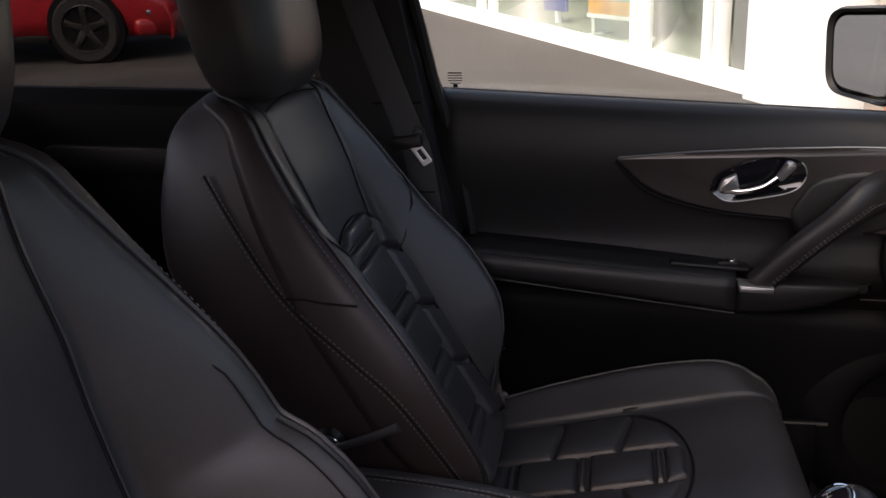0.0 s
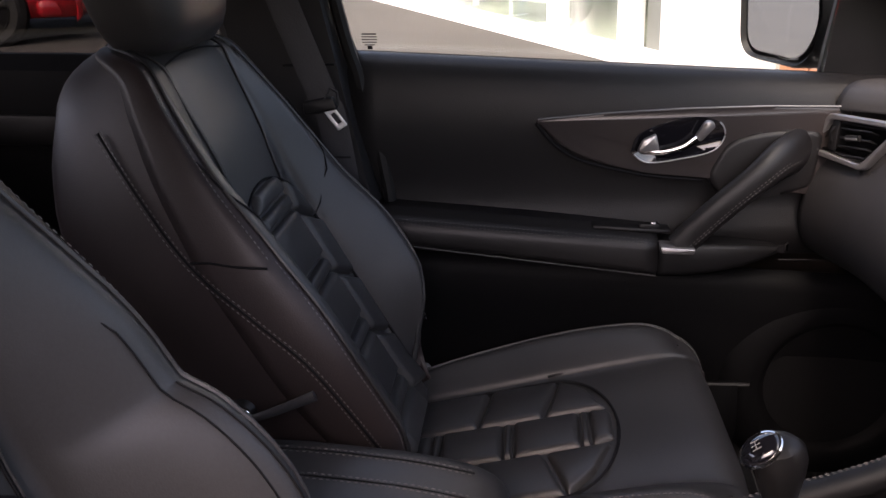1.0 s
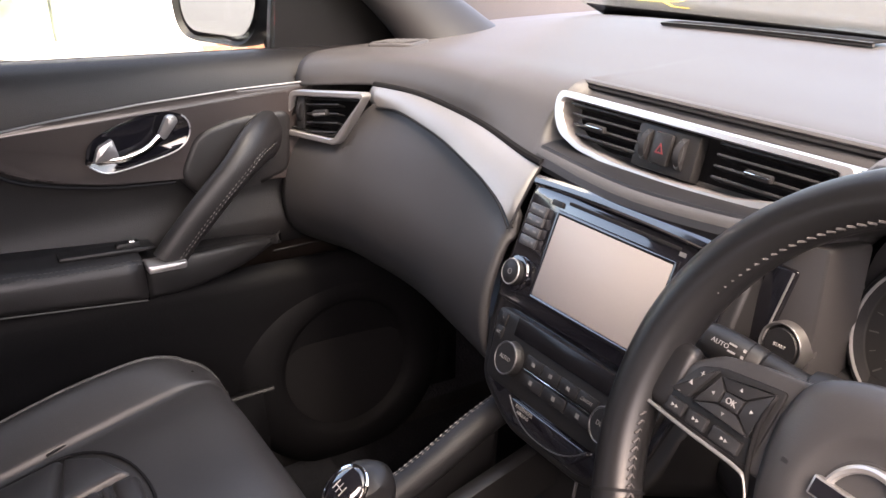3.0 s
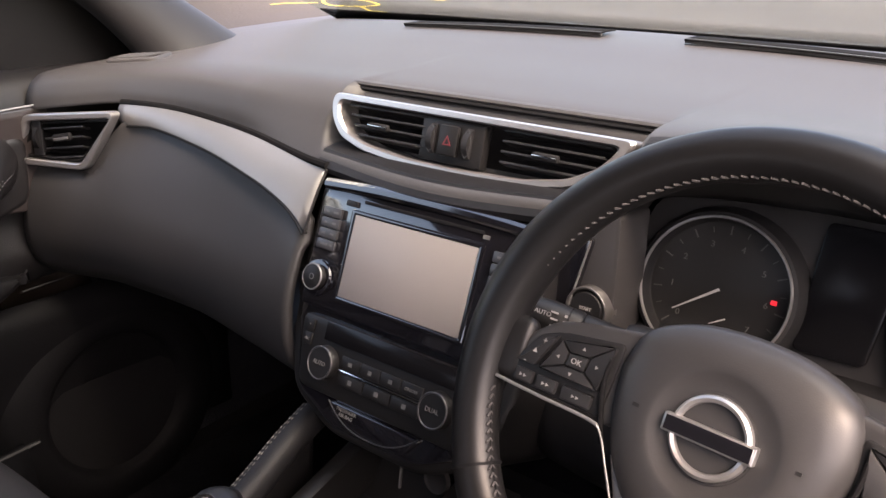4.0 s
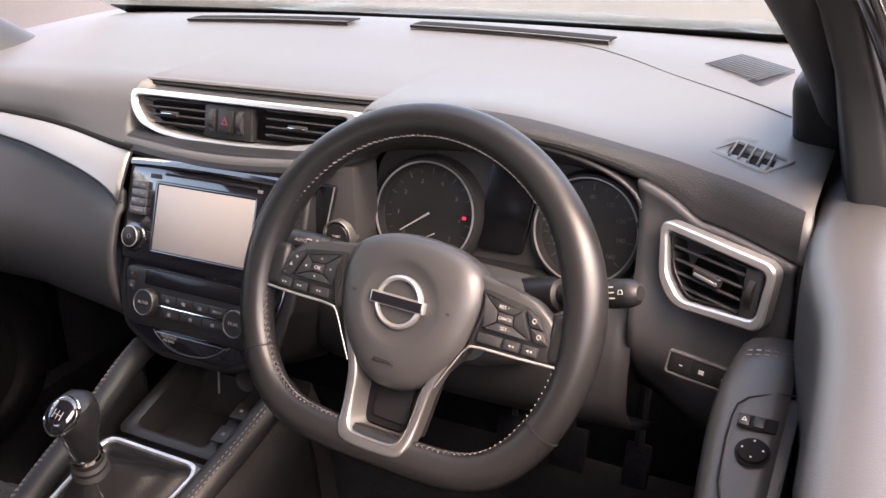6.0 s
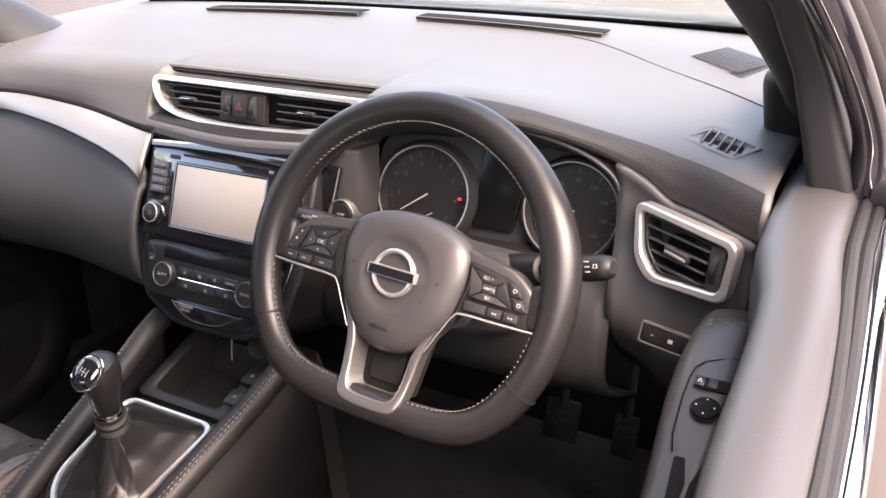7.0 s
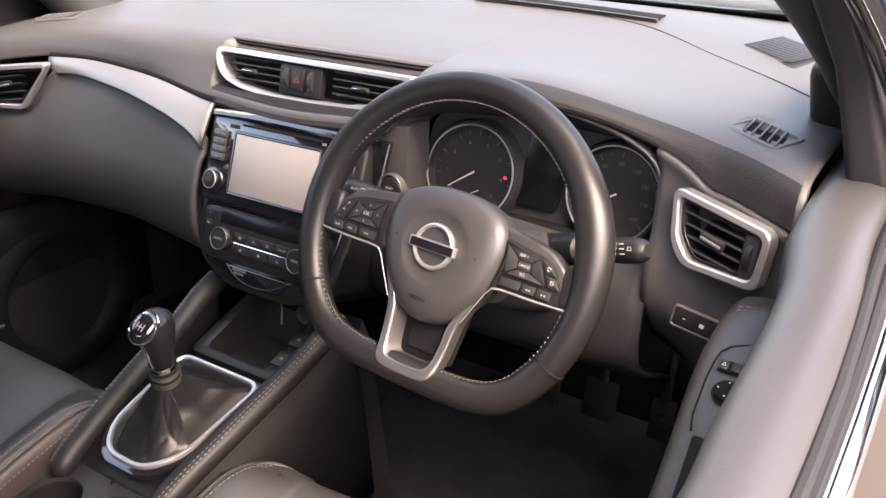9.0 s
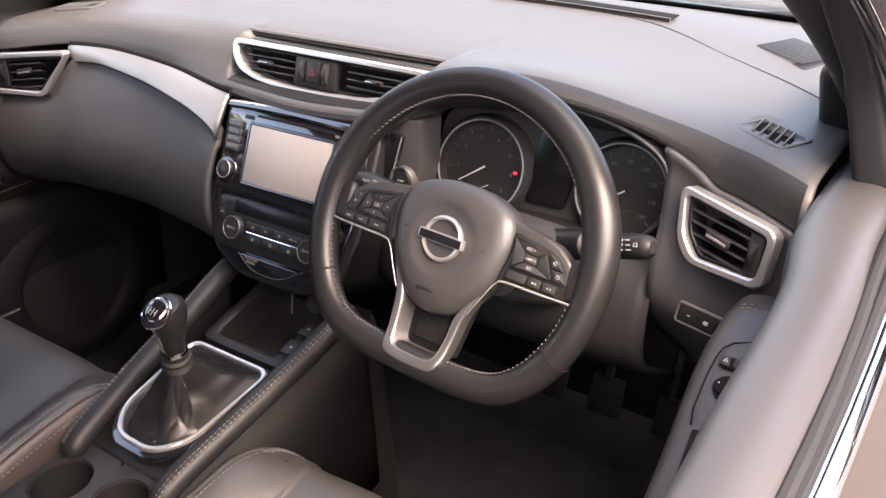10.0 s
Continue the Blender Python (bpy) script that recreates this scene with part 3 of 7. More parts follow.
part("hood_lining", loft(rows), AIRBAG, dash, thick=0.004)

# side air vents
def side_vent(s):
    it, ot, ob_, ib = (Vector((s * x, y, z)) for x, y, z in ((0.556, 0.175, 1.050), (0.677, 0.126, 1.042), (0.668, 0.119, 0.969), (0.580, 0.143, 0.965)))
    if s < 0:
        it, ot, ob_, ib = Vector((-0.546, 0.182, 1.052)), Vector((-0.695, 0.125, 1.041)), Vector((-0.712, 0.112, 0.972)), Vector((-0.596, 0.152, 0.970))
    c = (it + ot + ob_ + ib) / 4
    m = basis(c, (ot + ob_ - it - ib) * s, (it + ot) - (ib + ob_))
    if s < 0:
        m = m @ pose(0, 0, 0.012)
    inv = m.inverted()
    q = [inv @ p for p in ((it, ot, ob_, ib) if s > 0 else (ot, it, ib, ob_))]
    if s > 0:
        q = [Vector((x, y, 0)) for x, y in ((-0.0625, 0.0465), (0.0620, 0.0362), (0.0595, -0.0288), (-0.0340, -0.0350), (-0.0535, -0.0140))]
    outer = rounded([(p.x, p.y) for p in q], 0.014, 7)
    cx, cy = sum(p.x for p in q) / len(q), sum(p.y for p in q) / len(q)

    def shrink(k):
        return rounded([(p.x - (p.x - cx) * k / abs(p.x - cx), p.y - (p.y - cy) * k / abs(p.y - cy)) for p in q], 0.009, 7)
    t = part("air_vent", plate(shrink(0.004), 0.006, m @ pose(0, 0, -0.030)), VOID, dash)
    part("frame", frame_ring(outer, shrink(0.0088), 0.016, m @ pose(0, 0, 0.0045), 0.003), SATIN, t, "satin silver frame")
    part("duct", frame_ring(shrink(0.0115), shrink(0.0135), 0.028, m @ pose(0, 0, -0.001), 0.001), DARK, t)
    for i in range(5):
        v = (-0.019 if s > 0 else -0.026) + i * (0.0122 if s > 0 else 0.0135)
        lo, hi = -0.043, 0.043
        if s > 0:
            hi, lo = 0.031, -0.0475 + 0.36 * max(0.022 - v, 0)
        else:
            lo, hi = -0.028, 0.040 - 0.10 * abs(v - 0.02)
        tilt = -4 * s
        part("slat", rbox(hi - lo, 0.017, 0.0028, 0.0010, m @ pose((lo + hi) / 2, v, -0.009, 72, 0, tilt)), HARD, t)
    part("slider", rbox(0.030, 0.010, 0.007, 0.002, m @ pose(-0.004 * s, 0.004, 0.000, 10, 0, -8 * s)), HARD, t)
    part("slider_line", rbox(0.026, 0.0034, 0.002, 0.0008, m @ pose(-0.004 * s, 0.0025, 0.0038, 10, 0, -8 * s)), SATIN, t)
    part("thumbwheel_panel", rbox(0.0165, 0.048, 0.004, 0.001, m @ pose(0.0405 * s, 0.002, -0.002, 0, 0, 2 * s)), HARD, t)
    part("thumbwheel", lathe([(0.0, -0.003), (0.018, -0.003), (0.018, 0.003), (0.0, 0.003)], m @ pose(0.0405 * s, 0.002, -0.0115, 0, 90, 0), 24), DARK, t)


side_vent(1)
side_vent(-1)

# centre air vent
CV = basis((0.012, 0.205, 1.084), (1, 0, 0), (0, 0.30, 0.95))
cvo = [(-0.182, 0.030), (0.186, 0.028), (0.165, 0.000), (0.130, -0.0215), (0.075, -0.0305), (0.0, -0.0332), (-0.070, -0.0325), (-0.130, -0.0265), (-0.1655, -0.0150), (-0.1805, 0.006)]
cvi = [(-0.1690, 0.0225), (0.1690, 0.0205), (0.1510, 0.000), (0.1210, -0.0145), (0.0720, -0.0226), (0.0, -0.0252), (-0.0670, -0.0246), (-0.1230, -0.0190), (-0.1540, -0.0090), (-0.1680, 0.006)]
t = part("air_vent", plate(rounded(cvo, 0.01), 0.006, CV @ pose(0, 0, -0.034)), VOID, dash)
part("frame", frame_ring(rounded(cvo, 0.012), rounded(cvi, 0.010), 0.03, CV, 0.005), SATIN, t, "satin silver frame")
for lo, hi in ((-0.158, -0.048), (0.046, 0.160)):
    for i in range(4):
        v = -0.012 + i * 0.0098
        k = 0.012 * (3 - i) * 0.5
        a, b = (lo + k, hi) if lo < 0 else (lo, hi - k)
        part("slat", rbox(b - a, 0.015, 0.0024, 0.0008, CV @ pose((a + b) / 2, v, -0.011, 76)), HARD, t)
    c = lo * 0.55 + hi * 0.45
    part("slider", rbox(0.028, 0.007, 0.006, 0.002, CV @ pose(c, 0.001, -0.001, 12)), HARD, t)
    part("slider_line", rbox(0.026, 0.0018, 0.001, 0.0004, CV @ pose(c, 0.0012, 0.0026, 12)), CHROME, t)
part("ledge", tube([(x, 0.2635 + 0.06 * (x - 0.012) ** 2, 1.1125 - 0.02 * (x - 0.012) ** 2) for x in steps(-0.185, 0.20, 20)], 0.0055, 8, flat=(1.0, 0.6, (0, 0, 1))), SOFT, dash)
part("ledge_gap", tube([(x, 0.2595 + 0.06 * (x - 0.012) ** 2, 1.1075 - 0.02 * (x - 0.012) ** 2) for x in steps(-0.180, 0.195, 20)], 0.0026, 6), MATTE, dash)
# Dark strip laid over the pad; the shade below the vent is its colour.
part("vent_under_shade", loft([[Vector((x, edge(x)[0] + dy, edge(x)[1] + dz)) for dy, dz in ((-0.0015, -0.006), (-0.0025, 0.0), (0.001, 0.0035), (0.012, 0.0150), (0.026, 0.0165), (0.040, 0.0165))] for x in steps(-0.168, 0.186, 40)]), DARK, dash, "dark strip for the shade under the centre vent")
t2 = part("switch_panel", rbox(0.078, 0.042, 0.012, 0.002, CV @ pose(-0.014, -0.001, -0.010)), DARK, t)
part("hazard_button", rbox(0.024, 0.030, 0.005, 0.003, CV @ pose(-0.014, 0.0, 0.0)), DARK, t2)
part("hazard_triangle", frame_ring([(-0.0055, -0.0045), (0.0055, -0.0045), (0, 0.0055)], [(-0.003, -0.003), (0.003, -0.003), (0, 0.0028)], 0.0005, CV @ pose(-0.014, 0, 0.003), 0.0002), REDMARK, t2)
for u in (-0.0365, 0.0085):
    part("thumbwheel", lathe([(0.0, -0.0035), (0.017, -0.0035), (0.017, 0.0035), (0.0, 0.0035)], CV @ pose(u, 0, -0.0125, 0, 90, 0), 24), HARD, t2)
    part("wheel_line", frame_ring(arc(0, 0, 0.0055, 0, 360, 17)[:16], arc(0, 0, 0.005, 0, 360, 17)[:16], 0.0004, CV @ pose(u, 0, 0.001) @ Matrix.Diagonal((0.85, 2.5, 1, 1)), 0.0002), BUTTON, t2)

# side window grilles on the top pad
for s in (-1, 1):
    m = grille_pose(s)
    o = rounded([(-0.036, -0.027), (0.036, -0.027), (0.036, 0.027), (-0.036, 0.027)], 0.012)
    i = rounded([(-0.031, -0.0175), (0.031, -0.0175), (0.031, 0.0175), (-0.031, 0.0175)], 0.006)
    g = part("side_grille", frame_ring(o, i, 0.016, m @ pose(0, 0, 0.0010), 0.003), SOFT, dash)
    # Black floor close under the bars carries the shade of a deep well.
    part("slot", plate(i, 0.002, m @ pose(0, 0, -0.003)), VOID, g)
    for k in range(5):
        part("bar", rbox(0.0022, 0.042, 0.0026, 0.0007, m @ pose(-0.022 + 0.0110 * k, 0, 0.0014, 0, 0, 26 * s)), SOFT, g)

# windscreen slots
for x0, x1 in ((-0.393, -0.055), (0.060, 0.375)):
    def slot_row(x, y):
        return Vector((x, y, 1.1285 - 0.06 * x * x - 0.25 * max(y - 0.585, 0) ** 1.4))
    # Black sheet just above the pad stands for the shaded opening.
    g = part("windscreen_slot", loft([[slot_row(x, y) + Vector((0, 0, 0.0045)) for y in (0.573, 0.59, 0.602, 0.612)] for x in steps(x0, x1, 20)]), VOID, dash, thick=0.002)
    part("rim", tube([slot_row(x, 0.577) + Vector((0, 0, 0.002)) for x in steps(x0, x1, 20)], 0.003, 6), SOFT, g)
gm = basis((0.571, 0.537, 1.1070), (0.84, -0.54, -0.055), (0.54, 0.84, 0.03))
sg = part("speaker_grille", plate(rounded([(-0.060, -0.034), (0.054, -0.034), (0.040, 0.042), (-0.040, 0.042)], 0.008), 0.004, gm, 0.001), DARK, dash, "dark ribbed speaker cover")
for i in range(17):
    part("grille_rib", rbox(0.0026, 0.066, 0.0012, 0.0004, at(gm, -0.044 + 0.0052 * i, 0.003, 0.0034)), DARK, sg)
# switch strip right of the wheel
m = basis((0.625, 0.1195, 0.9225), (1, -0.08, -0.12), (0, 0.25, 1))
sw = part("switch_strip", rbox(0.068, 0.021, 0.012, 0.003, m), VOID, dash)
part("strip_edge", frame_ring(rounded([(-0.0355, -0.012), (0.0355, -0.012), (0.0355, 0.012), (-0.0355, 0.012)], 0.004), rounded([(-0.0335, -0.0100), (0.0335, -0.0100), (0.0335, 0.0100), (-0.0335, 0.0100)], 0.003), 0.006, at(m, 0, 0, 0.0068), 0.001), SOFT, sw)
for i in range(3):
    part("switch", rbox(0.0195, 0.018, 0.003, 0.001, at(m, -0.021 + 0.020 * i, 0, 0.0052)), VOID, sw)
    part("marking", rbox((0.003, 0.005, 0.0015)[i], (0.0010, 0.0040, 0.0030)[i], 0.0004, 0.0, at(m, -0.021 + 0.020 * i, 0, 0.0068)), KEYMARK, sw)

# ---- centre stack ----
SM = basis((0, 0.134, 0.97), (1, 0, 0), (0, 0.41, 0.912))
st = thing("centre_stack", (0, 0.2, 0.9), "piano black centre stack housing", "dashboard panel")
body = rounded([(-0.146, 0.072), (0.146, 0.072), (0.146, -0.07), (0.126, -0.150), (0.06, -0.180), (-0.06, -0.180), (-0.126, -0.150), (-0.146, -0.07)], 0.02)
part("housing", plate(body, 0.13, at(SM, 0, 0, -0.008), 0.006, 3), DARK, st, "black surround")
face = rounded([(-0.134, 0.066), (0.134, 0.066), (0.133, -0.065), (0.112, -0.145), (0.055, -0.171), (-0.055, -0.171), (-0.112, -0.145), (-0.133, -0.065)], 0.012)
part("fascia", plate(face, 0.02, at(SM, 0, 0, -0.004), 0.002), PIANO, st)

hu = thing("infotainment_unit", (0, 0.134, 0.97), "piano black head unit, its blank screen paled by painted reflection", "car stereo")
part("bezel", plate(rounded([(-0.130, 0.064), (0.130, 0.064), (0.130, -0.061), (-0.130, -0.061)], [0.018, 0.018, 0.006, 0.006]), 0.012, at(SM, 0, 0, 0.003), 0.003), PIANO, hu)
part("disc_slot", rbox(0.15, 0.0035, 0.003, 0.001, at(SM, 0.005, 0.0565, 0.003)), MATTE, hu)
part("top_visor", tube([SM @ Vector((u, 0.066 + 0.004 * (1 - (u / 0.13) ** 2), 0.002)) for u in steps(-0.128, 0.128, 14)], 0.006, 8), PIANO, hu)
part("eject_button", rbox(0.016, 0.006, 0.003, 0.001, at(SM, -0.086, 0.052, 0.0035)), DARK, hu)
part("screen_frame", frame_ring(rounded([(-0.084, 0.047), (0.084, 0.047), (0.084, -0.047), (-0.084, -0.047)], 0.003), rounded([(-0.078, 0.042), (0.078, 0.042), (0.078, -0.042), (-0.078, -0.042)], 0.001), 0.004, at(SM, 0, 0, 0.0045), 0.001), PIANO, hu)
part("screen", rbox(0.156, 0.084, 0.002, 0.0005, at(SM, 0, 0, 0.0035)), SCREEN, hu, "blank display with reflection painted in its colour")
part("marking", rbox(0.008, 0.004, 0.0003, 0, at(SM, 0.083, 0.053, 0.0034)), FAINT, hu)
for s in (-1, 1):
    for r in range(4):
        b = part("button", rbox(0.0262, 0.0104, 0.004, 0.0012, at(SM, s * 0.109, 0.0385 - 0.0112 * r, 0.0045)), BUTTON, hu)
        for u, w_ in (((-0.006, 0.004), (0.006, 0.007)), ((-0.006, 0.004), (0.006, 0.005)), ((-0.006, 0.005), (0.006, 0.005)), ((-0.002, 0.010), (0.008, 0.003)))[r]:
            part("marking", rbox(w_, 0.0022, 0.0003, 0, at(SM, s * 0.109 + u, 0.0385 - 0.0112 * r, 0.0066)), FAINT, b)
    k = part("knob", lathe([(0, 0.018), (0.0115, 0.018), (0.0128, 0.0165), (0.0138, 0.004), (0.0138, 0.0)], at(SM, s * 0.112, -0.030, 0.002) @ Matrix.Diagonal((1, 1, 0.55, 1)), 36), DARK, hu)
    part("knob_ring", lathe([(0.0124, 0.0180), (0.0130, 0.0187), (0.0137, 0.0178), (0.0140, 0.0166), (0.0130, 0.0168)], at(SM, s * 0.112, -0.030, 0.002) @ Matrix.Diagonal((1, 1, 0.55, 1)), 36), TRIM, k, "thin grey ring")
    part("marking", frame_ring(arc(0, 0, 0.0032, 0, 360, 17)[:16], arc(0, 0, 0.0025, 0, 360, 17)[:16], 0.0003, at(SM, s * 0.112, -0.030, 0.0124), 0.0001), FAINT, k)
    part("knob_seat", lathe([(0.0195, 0.0), (0.0185, 0.002), (0.0145, 0.0025)], at(SM, s * 0.112, -0.031, 0.003), 36), PIANO, hu)

cl = thing("climate_panel", (0, 0.09, 0.87), "black climate control panel with two ringed dials", "climate control")
part("panel", plate(rounded([(-0.122, -0.068), (0.122, -0.068), (0.108, -0.142), (-0.108, -0.142)], 0.012), 0.012, at(SM, 0, 0, 0.002), 0.003), DARK, cl)
part("display", rbox(0.176, 0.020, 0.003, 0.002, at(SM, 0.004, -0.0785, 0.002)), DISPLAY, cl)
part("chrome_line", tube([SM @ Vector((u, -0.1115, 0.0035)) for u in steps(-0.054, 0.054, 8)], 0.0011, 6), CHROME, cl)
for i in range(4):
    u = -0.0405 + 0.027 * i
    b = part("button", rbox(0.0262, 0.0125, 0.004, 0.001, at(SM, u, -0.1030, 0.002)), DARK, cl)
    if i < 3:
        part("marking", rbox(0.005, 0.004, 0.0003, 0, at(SM, u, -0.103, 0.0041)), FAINT, b)
    else:
        lettering("ON/OFF", 0.0045, at(SM, u, -0.103, 0.004), b, FAINT)
for i in range(3):
    u = -0.036 + 0.036 * i
    b = part("button", rbox(0.035, 0.0125, 0.004, 0.001, at(SM, u, -0.1202, 0.002)), DARK, cl)
    part("marking", rbox(0.005, 0.0045, 0.0003, 0, at(SM, u, -0.120, 0.0041)), FAINT, b)
for r in range(2):
    b = part("button", rbox(0.011, 0.013, 0.004, 0.001, at(SM, -0.106, -0.079 - 0.0145 * r, 0.002)), DARK, cl)
    lettering("A/C" if r else "*", 0.0045, at(SM, -0.106, -0.079 - 0.0145 * r, 0.0041), b, FAINT)
for s, word in ((-1, "AUTO"), (1, "DUAL")):
    k = part("dial", lathe([(0, 0.016), (0.0150, 0.016), (0.0162, 0.014), (0.0178, 0.0), (0.0178, -0.002)], at(SM, s * 0.0745, -0.1105, 0.002) @ Matrix.Diagonal((1, 1, 0.62, 1)), 40), DARK, cl)
    part("dial_ring", lathe([(0.0153, 0.0158), (0.0160, 0.0170), (0.0168, 0.0168), (0.0174, 0.0155), (0.0165, 0.0140)], at(SM, s * 0.0745, -0.1105, 0.002) @ Matrix.Diagonal((1, 1, 0.62, 1)), 40), BUTTON, k, "thin grey ring")
    lettering(word, 0.0062, at(SM, s * 0.0745, -0.1105, 0.0121), k, FAINT)
lo = part("lower_strip", plate(rounded([(-0.062, -0.145), (0.062, -0.145), (0.044, -0.166), (-0.044, -0.166)], 0.008), 0.004, at(SM, 0, 0, 0.001), 0.001), PIANO, cl)
lettering("PASSENGER\nAIR BAG", 0.0052, at(SM, -0.034, -0.1515, 0.001), lo, FAINT)
part("strip_line", tube([SM @ Vector((u, -0.166 + 0.022 * (abs(u) / 0.06) ** 2.5, 0.002)) for u in steps(-0.060, 0.060, 20)], 0.0006, 6), BUTTON, cl)

# ---- instruments ----
GM = basis((0.362, 0.235, 0.995), (1, 0, 0), (0, 0.371, 0.928))
ic = thing("instrument_cluster", (0.362, 0.24, 0.99), "dark instrument cluster with two chrome-ringed dials", "instrument cluster")
part("panel", plate(rounded([(-0.178, -0.075), (0.178, -0.075), (0.178, 0.06), (0.10, 0.092), (-0.10, 0.092), (-0.178, 0.06)], 0.03), 0.02, at(GM, 0, 0, -0.012), 0.002), AIRBAG, ic)
part("centre_display", plate(rounded([(-0.028, -0.04), (0.028, -0.04), (0.042, 0.066), (-0.022, 0.066)], 0.006), 0.008, at(GM, 0.0, 0, -0.006), 0.001), DISPLAY, ic)
for s in (-1, 1):
    GD = at(GM, -0.098 if s < 0 else 0.103, -0.009 if s < 0 else 0.000) @ (Matrix.Diagonal((1.0, 0.95, 1, 1)) if s < 0 else Matrix.Diagonal((0.90, 0.89, 1, 1)))
    g = part("dial", lathe([(0, 0), (0.062, 0), (0.064, 0.004)], at(GD, 0, 0, -0.010), 64), DIAL, ic, "dark dial face")
    part("dial_surround", lathe([(0.0625, -0.002), (0.0655, 0.010), (0.070, 0.009), (0.075, 0.0), (0.078, -0.012)], at(GD, 0, 0, -0.006), 64), HARD, ic)
    part("dial_ring", lathe([(0.0642, 0.004), (0.0648, 0.0060), (0.0660, 0.0062), (0.0668, 0.0045)], at(GD, 0, 0, 0.000), 64), SATIN, g, "silver ring")
    for i in range(17):
        a = 222 - i * 264 / 16
        L = 0.008 if i % 2 == 0 else 0.005
        part("tick", rbox(L, 0.0012 if i % 2 == 0 else 0.0007, 0.0004, 0, at(GD, 0.055 * math.cos(radians(a)), 0.055 * math.sin(radians(a)), -0.0085, a)), DIALMARK, g)
    for i in range(8):
        a = 222 - i * 264 / 7
        text = str(i) if s < 0 else str(20 * i + 20)
        if s > 0:
            a = 189 - i * 33
        lettering(text, 0.0080, at(GD, 0.042 * math.cos(radians(a)), 0.042 * math.sin(radians(a)), -0.009), g, DIALMARK)
    a = 216 if s < 0 else 213
    nd = at(GD, 0.010 * math.cos(radians(a)), 0.010 * math.sin(radians(a)) + 0.0, -0.006, a)
    part("needle", plate([(-0.012, -0.0012), (0.034, -0.0005), (0.034, 0.0005), (-0.012, 0.0012)], 0.0008, nd), MARK, g, "white needle")
    part("small_needle", plate([(-0.007, -0.0007), (0.008, -0.0003), (0.008, 0.0003), (-0.007, 0.0007)], 0.0008, at(GD, 0.006, -0.027, -0.0065, 210)), MARK if s < 0 else REDMARK, g)
part("warning_lamp", rbox(0.005, 0.0036, 0.001, 0.0004, at(GM, -0.050, -0.008, -0.0085)), RED, ic, "lit red warning lamp")

sb = thing("start_button", (0.182, 0.17, 0.972), "round black start button with a chrome ring", "button")
m = basis((0.1795, 0.1695, 0.970), (1, 0, 0), (0, 0.2, 1)) @ Matrix.Diagonal((0.95, 0.95, 1, 1))
part("button", lathe([(0, 0.006), (0.0155, 0.006), (0.0172, 0.004), (0.0184, 0.002), (0.0184, -0.01)], m, 40), DARK, sb)
part("button_ring", lathe([(0.0182, 0.003), (0.0190, 0.0062), (0.0204, 0.0066), (0.0214, 0.0050), (0.0218, -0.012)], m, 48), BRUSHED, sb, "chrome ring")
lettering("START", 0.0042, at(m, 0, 0.001, 0.0062), sb, KEYMARK)

# ---- steering wheel ----
WM = basis((0.367, 0.002, 1.003), (1, 0, 0), (0, 0.47, 0.88)) @ pose(0, 0, 0, 0, 0, -3.4)
sw = thing("steering_wheel", (0.367, 0.0, 1.0), "black leather flat-bottomed steering wheel with silver spokes", "steering wheel")
R0, FLAT = 0.1760, -0.1420


def rim_point(a, r=R0, w=-0.012, flat=FLAT):
    u, v = r * math.cos(a) - 0.002, r * math.sin(a)
    soft = 0.014
    v = flat + soft * math.log1p(math.exp(min((v - flat) / soft, 60)))
    return WM @ Vector((u, v, w))


N = 120
rad = []
for i in range(N):
    a = 360 * i / N
    d = min(abs((a - 20 + 180) % 360 - 180), abs((a - 160 + 180) % 360 - 180))
    rad.append(0.0165 + 0.0022 * math.exp(-(d / 22) ** 2))
nrm = WM.to_3x3().col[2]
part("rim", tube([rim_point(2 * math.pi * i / N) for i in range(N)], rad, 18, closed=True, flat=(1.06, 1.0, nrm)), RIM_LEATHER, sw)
for a in (35, 145, 209, 334):
    ra = 0.0175
    c = [rim_point(radians(a + d)) for d in (-0.35, 0.35)]
    part("seam", tube([c[0], c[1]], ra, 20, flat=(1.06, 1.0, nrm)), MATTE, sw)


def inner_seam(a, dr):
    """A point of the seam on the rim's inner face, dr along its width."""
    return rim_point(radians(a), R0 - 0.0163, -0.0065 + dr, FLAT + 0.0163)


bm = bmesh.new()
for k, a in enumerate(steps(36, 396, 165)):
    if 155 < a < 188 or 352 < a < 384 or 255 < a < 286:
        continue
    tube([inner_seam(a, 0.0), inner_seam(a + 1.25, 0.0042)], 0.0008, 5, bm=bm)
    tube([inner_seam(a, 0.0), inner_seam(a + 1.25, -0.0036)], 0.0008, 5, bm=bm)
part("stitching", bm, DARKTHREAD, sw, "pale cross stitching", kind="stuff")
part("seam", tube([inner_seam(a, 0.0) for a in steps(36, 396, 181)], 0.0006, 5), MATTE, sw)


def dome(outline, rows, m, n=None):
    """Scaled outlines stacked by (scale, height)."""
    cx = sum(p[0] for p in outline) / len(outline)
    cy = sum(p[1] for p in outline) / len(outline)
    b = loft([[m @ Vector((cx + (x - cx) * k, cy + (y - cy) * k, h)) for x, y in outline] for k, h in rows], closed=True)
    bmesh.ops.remove_doubles(b, verts=b.verts[:], dist=1e-5)
    return b


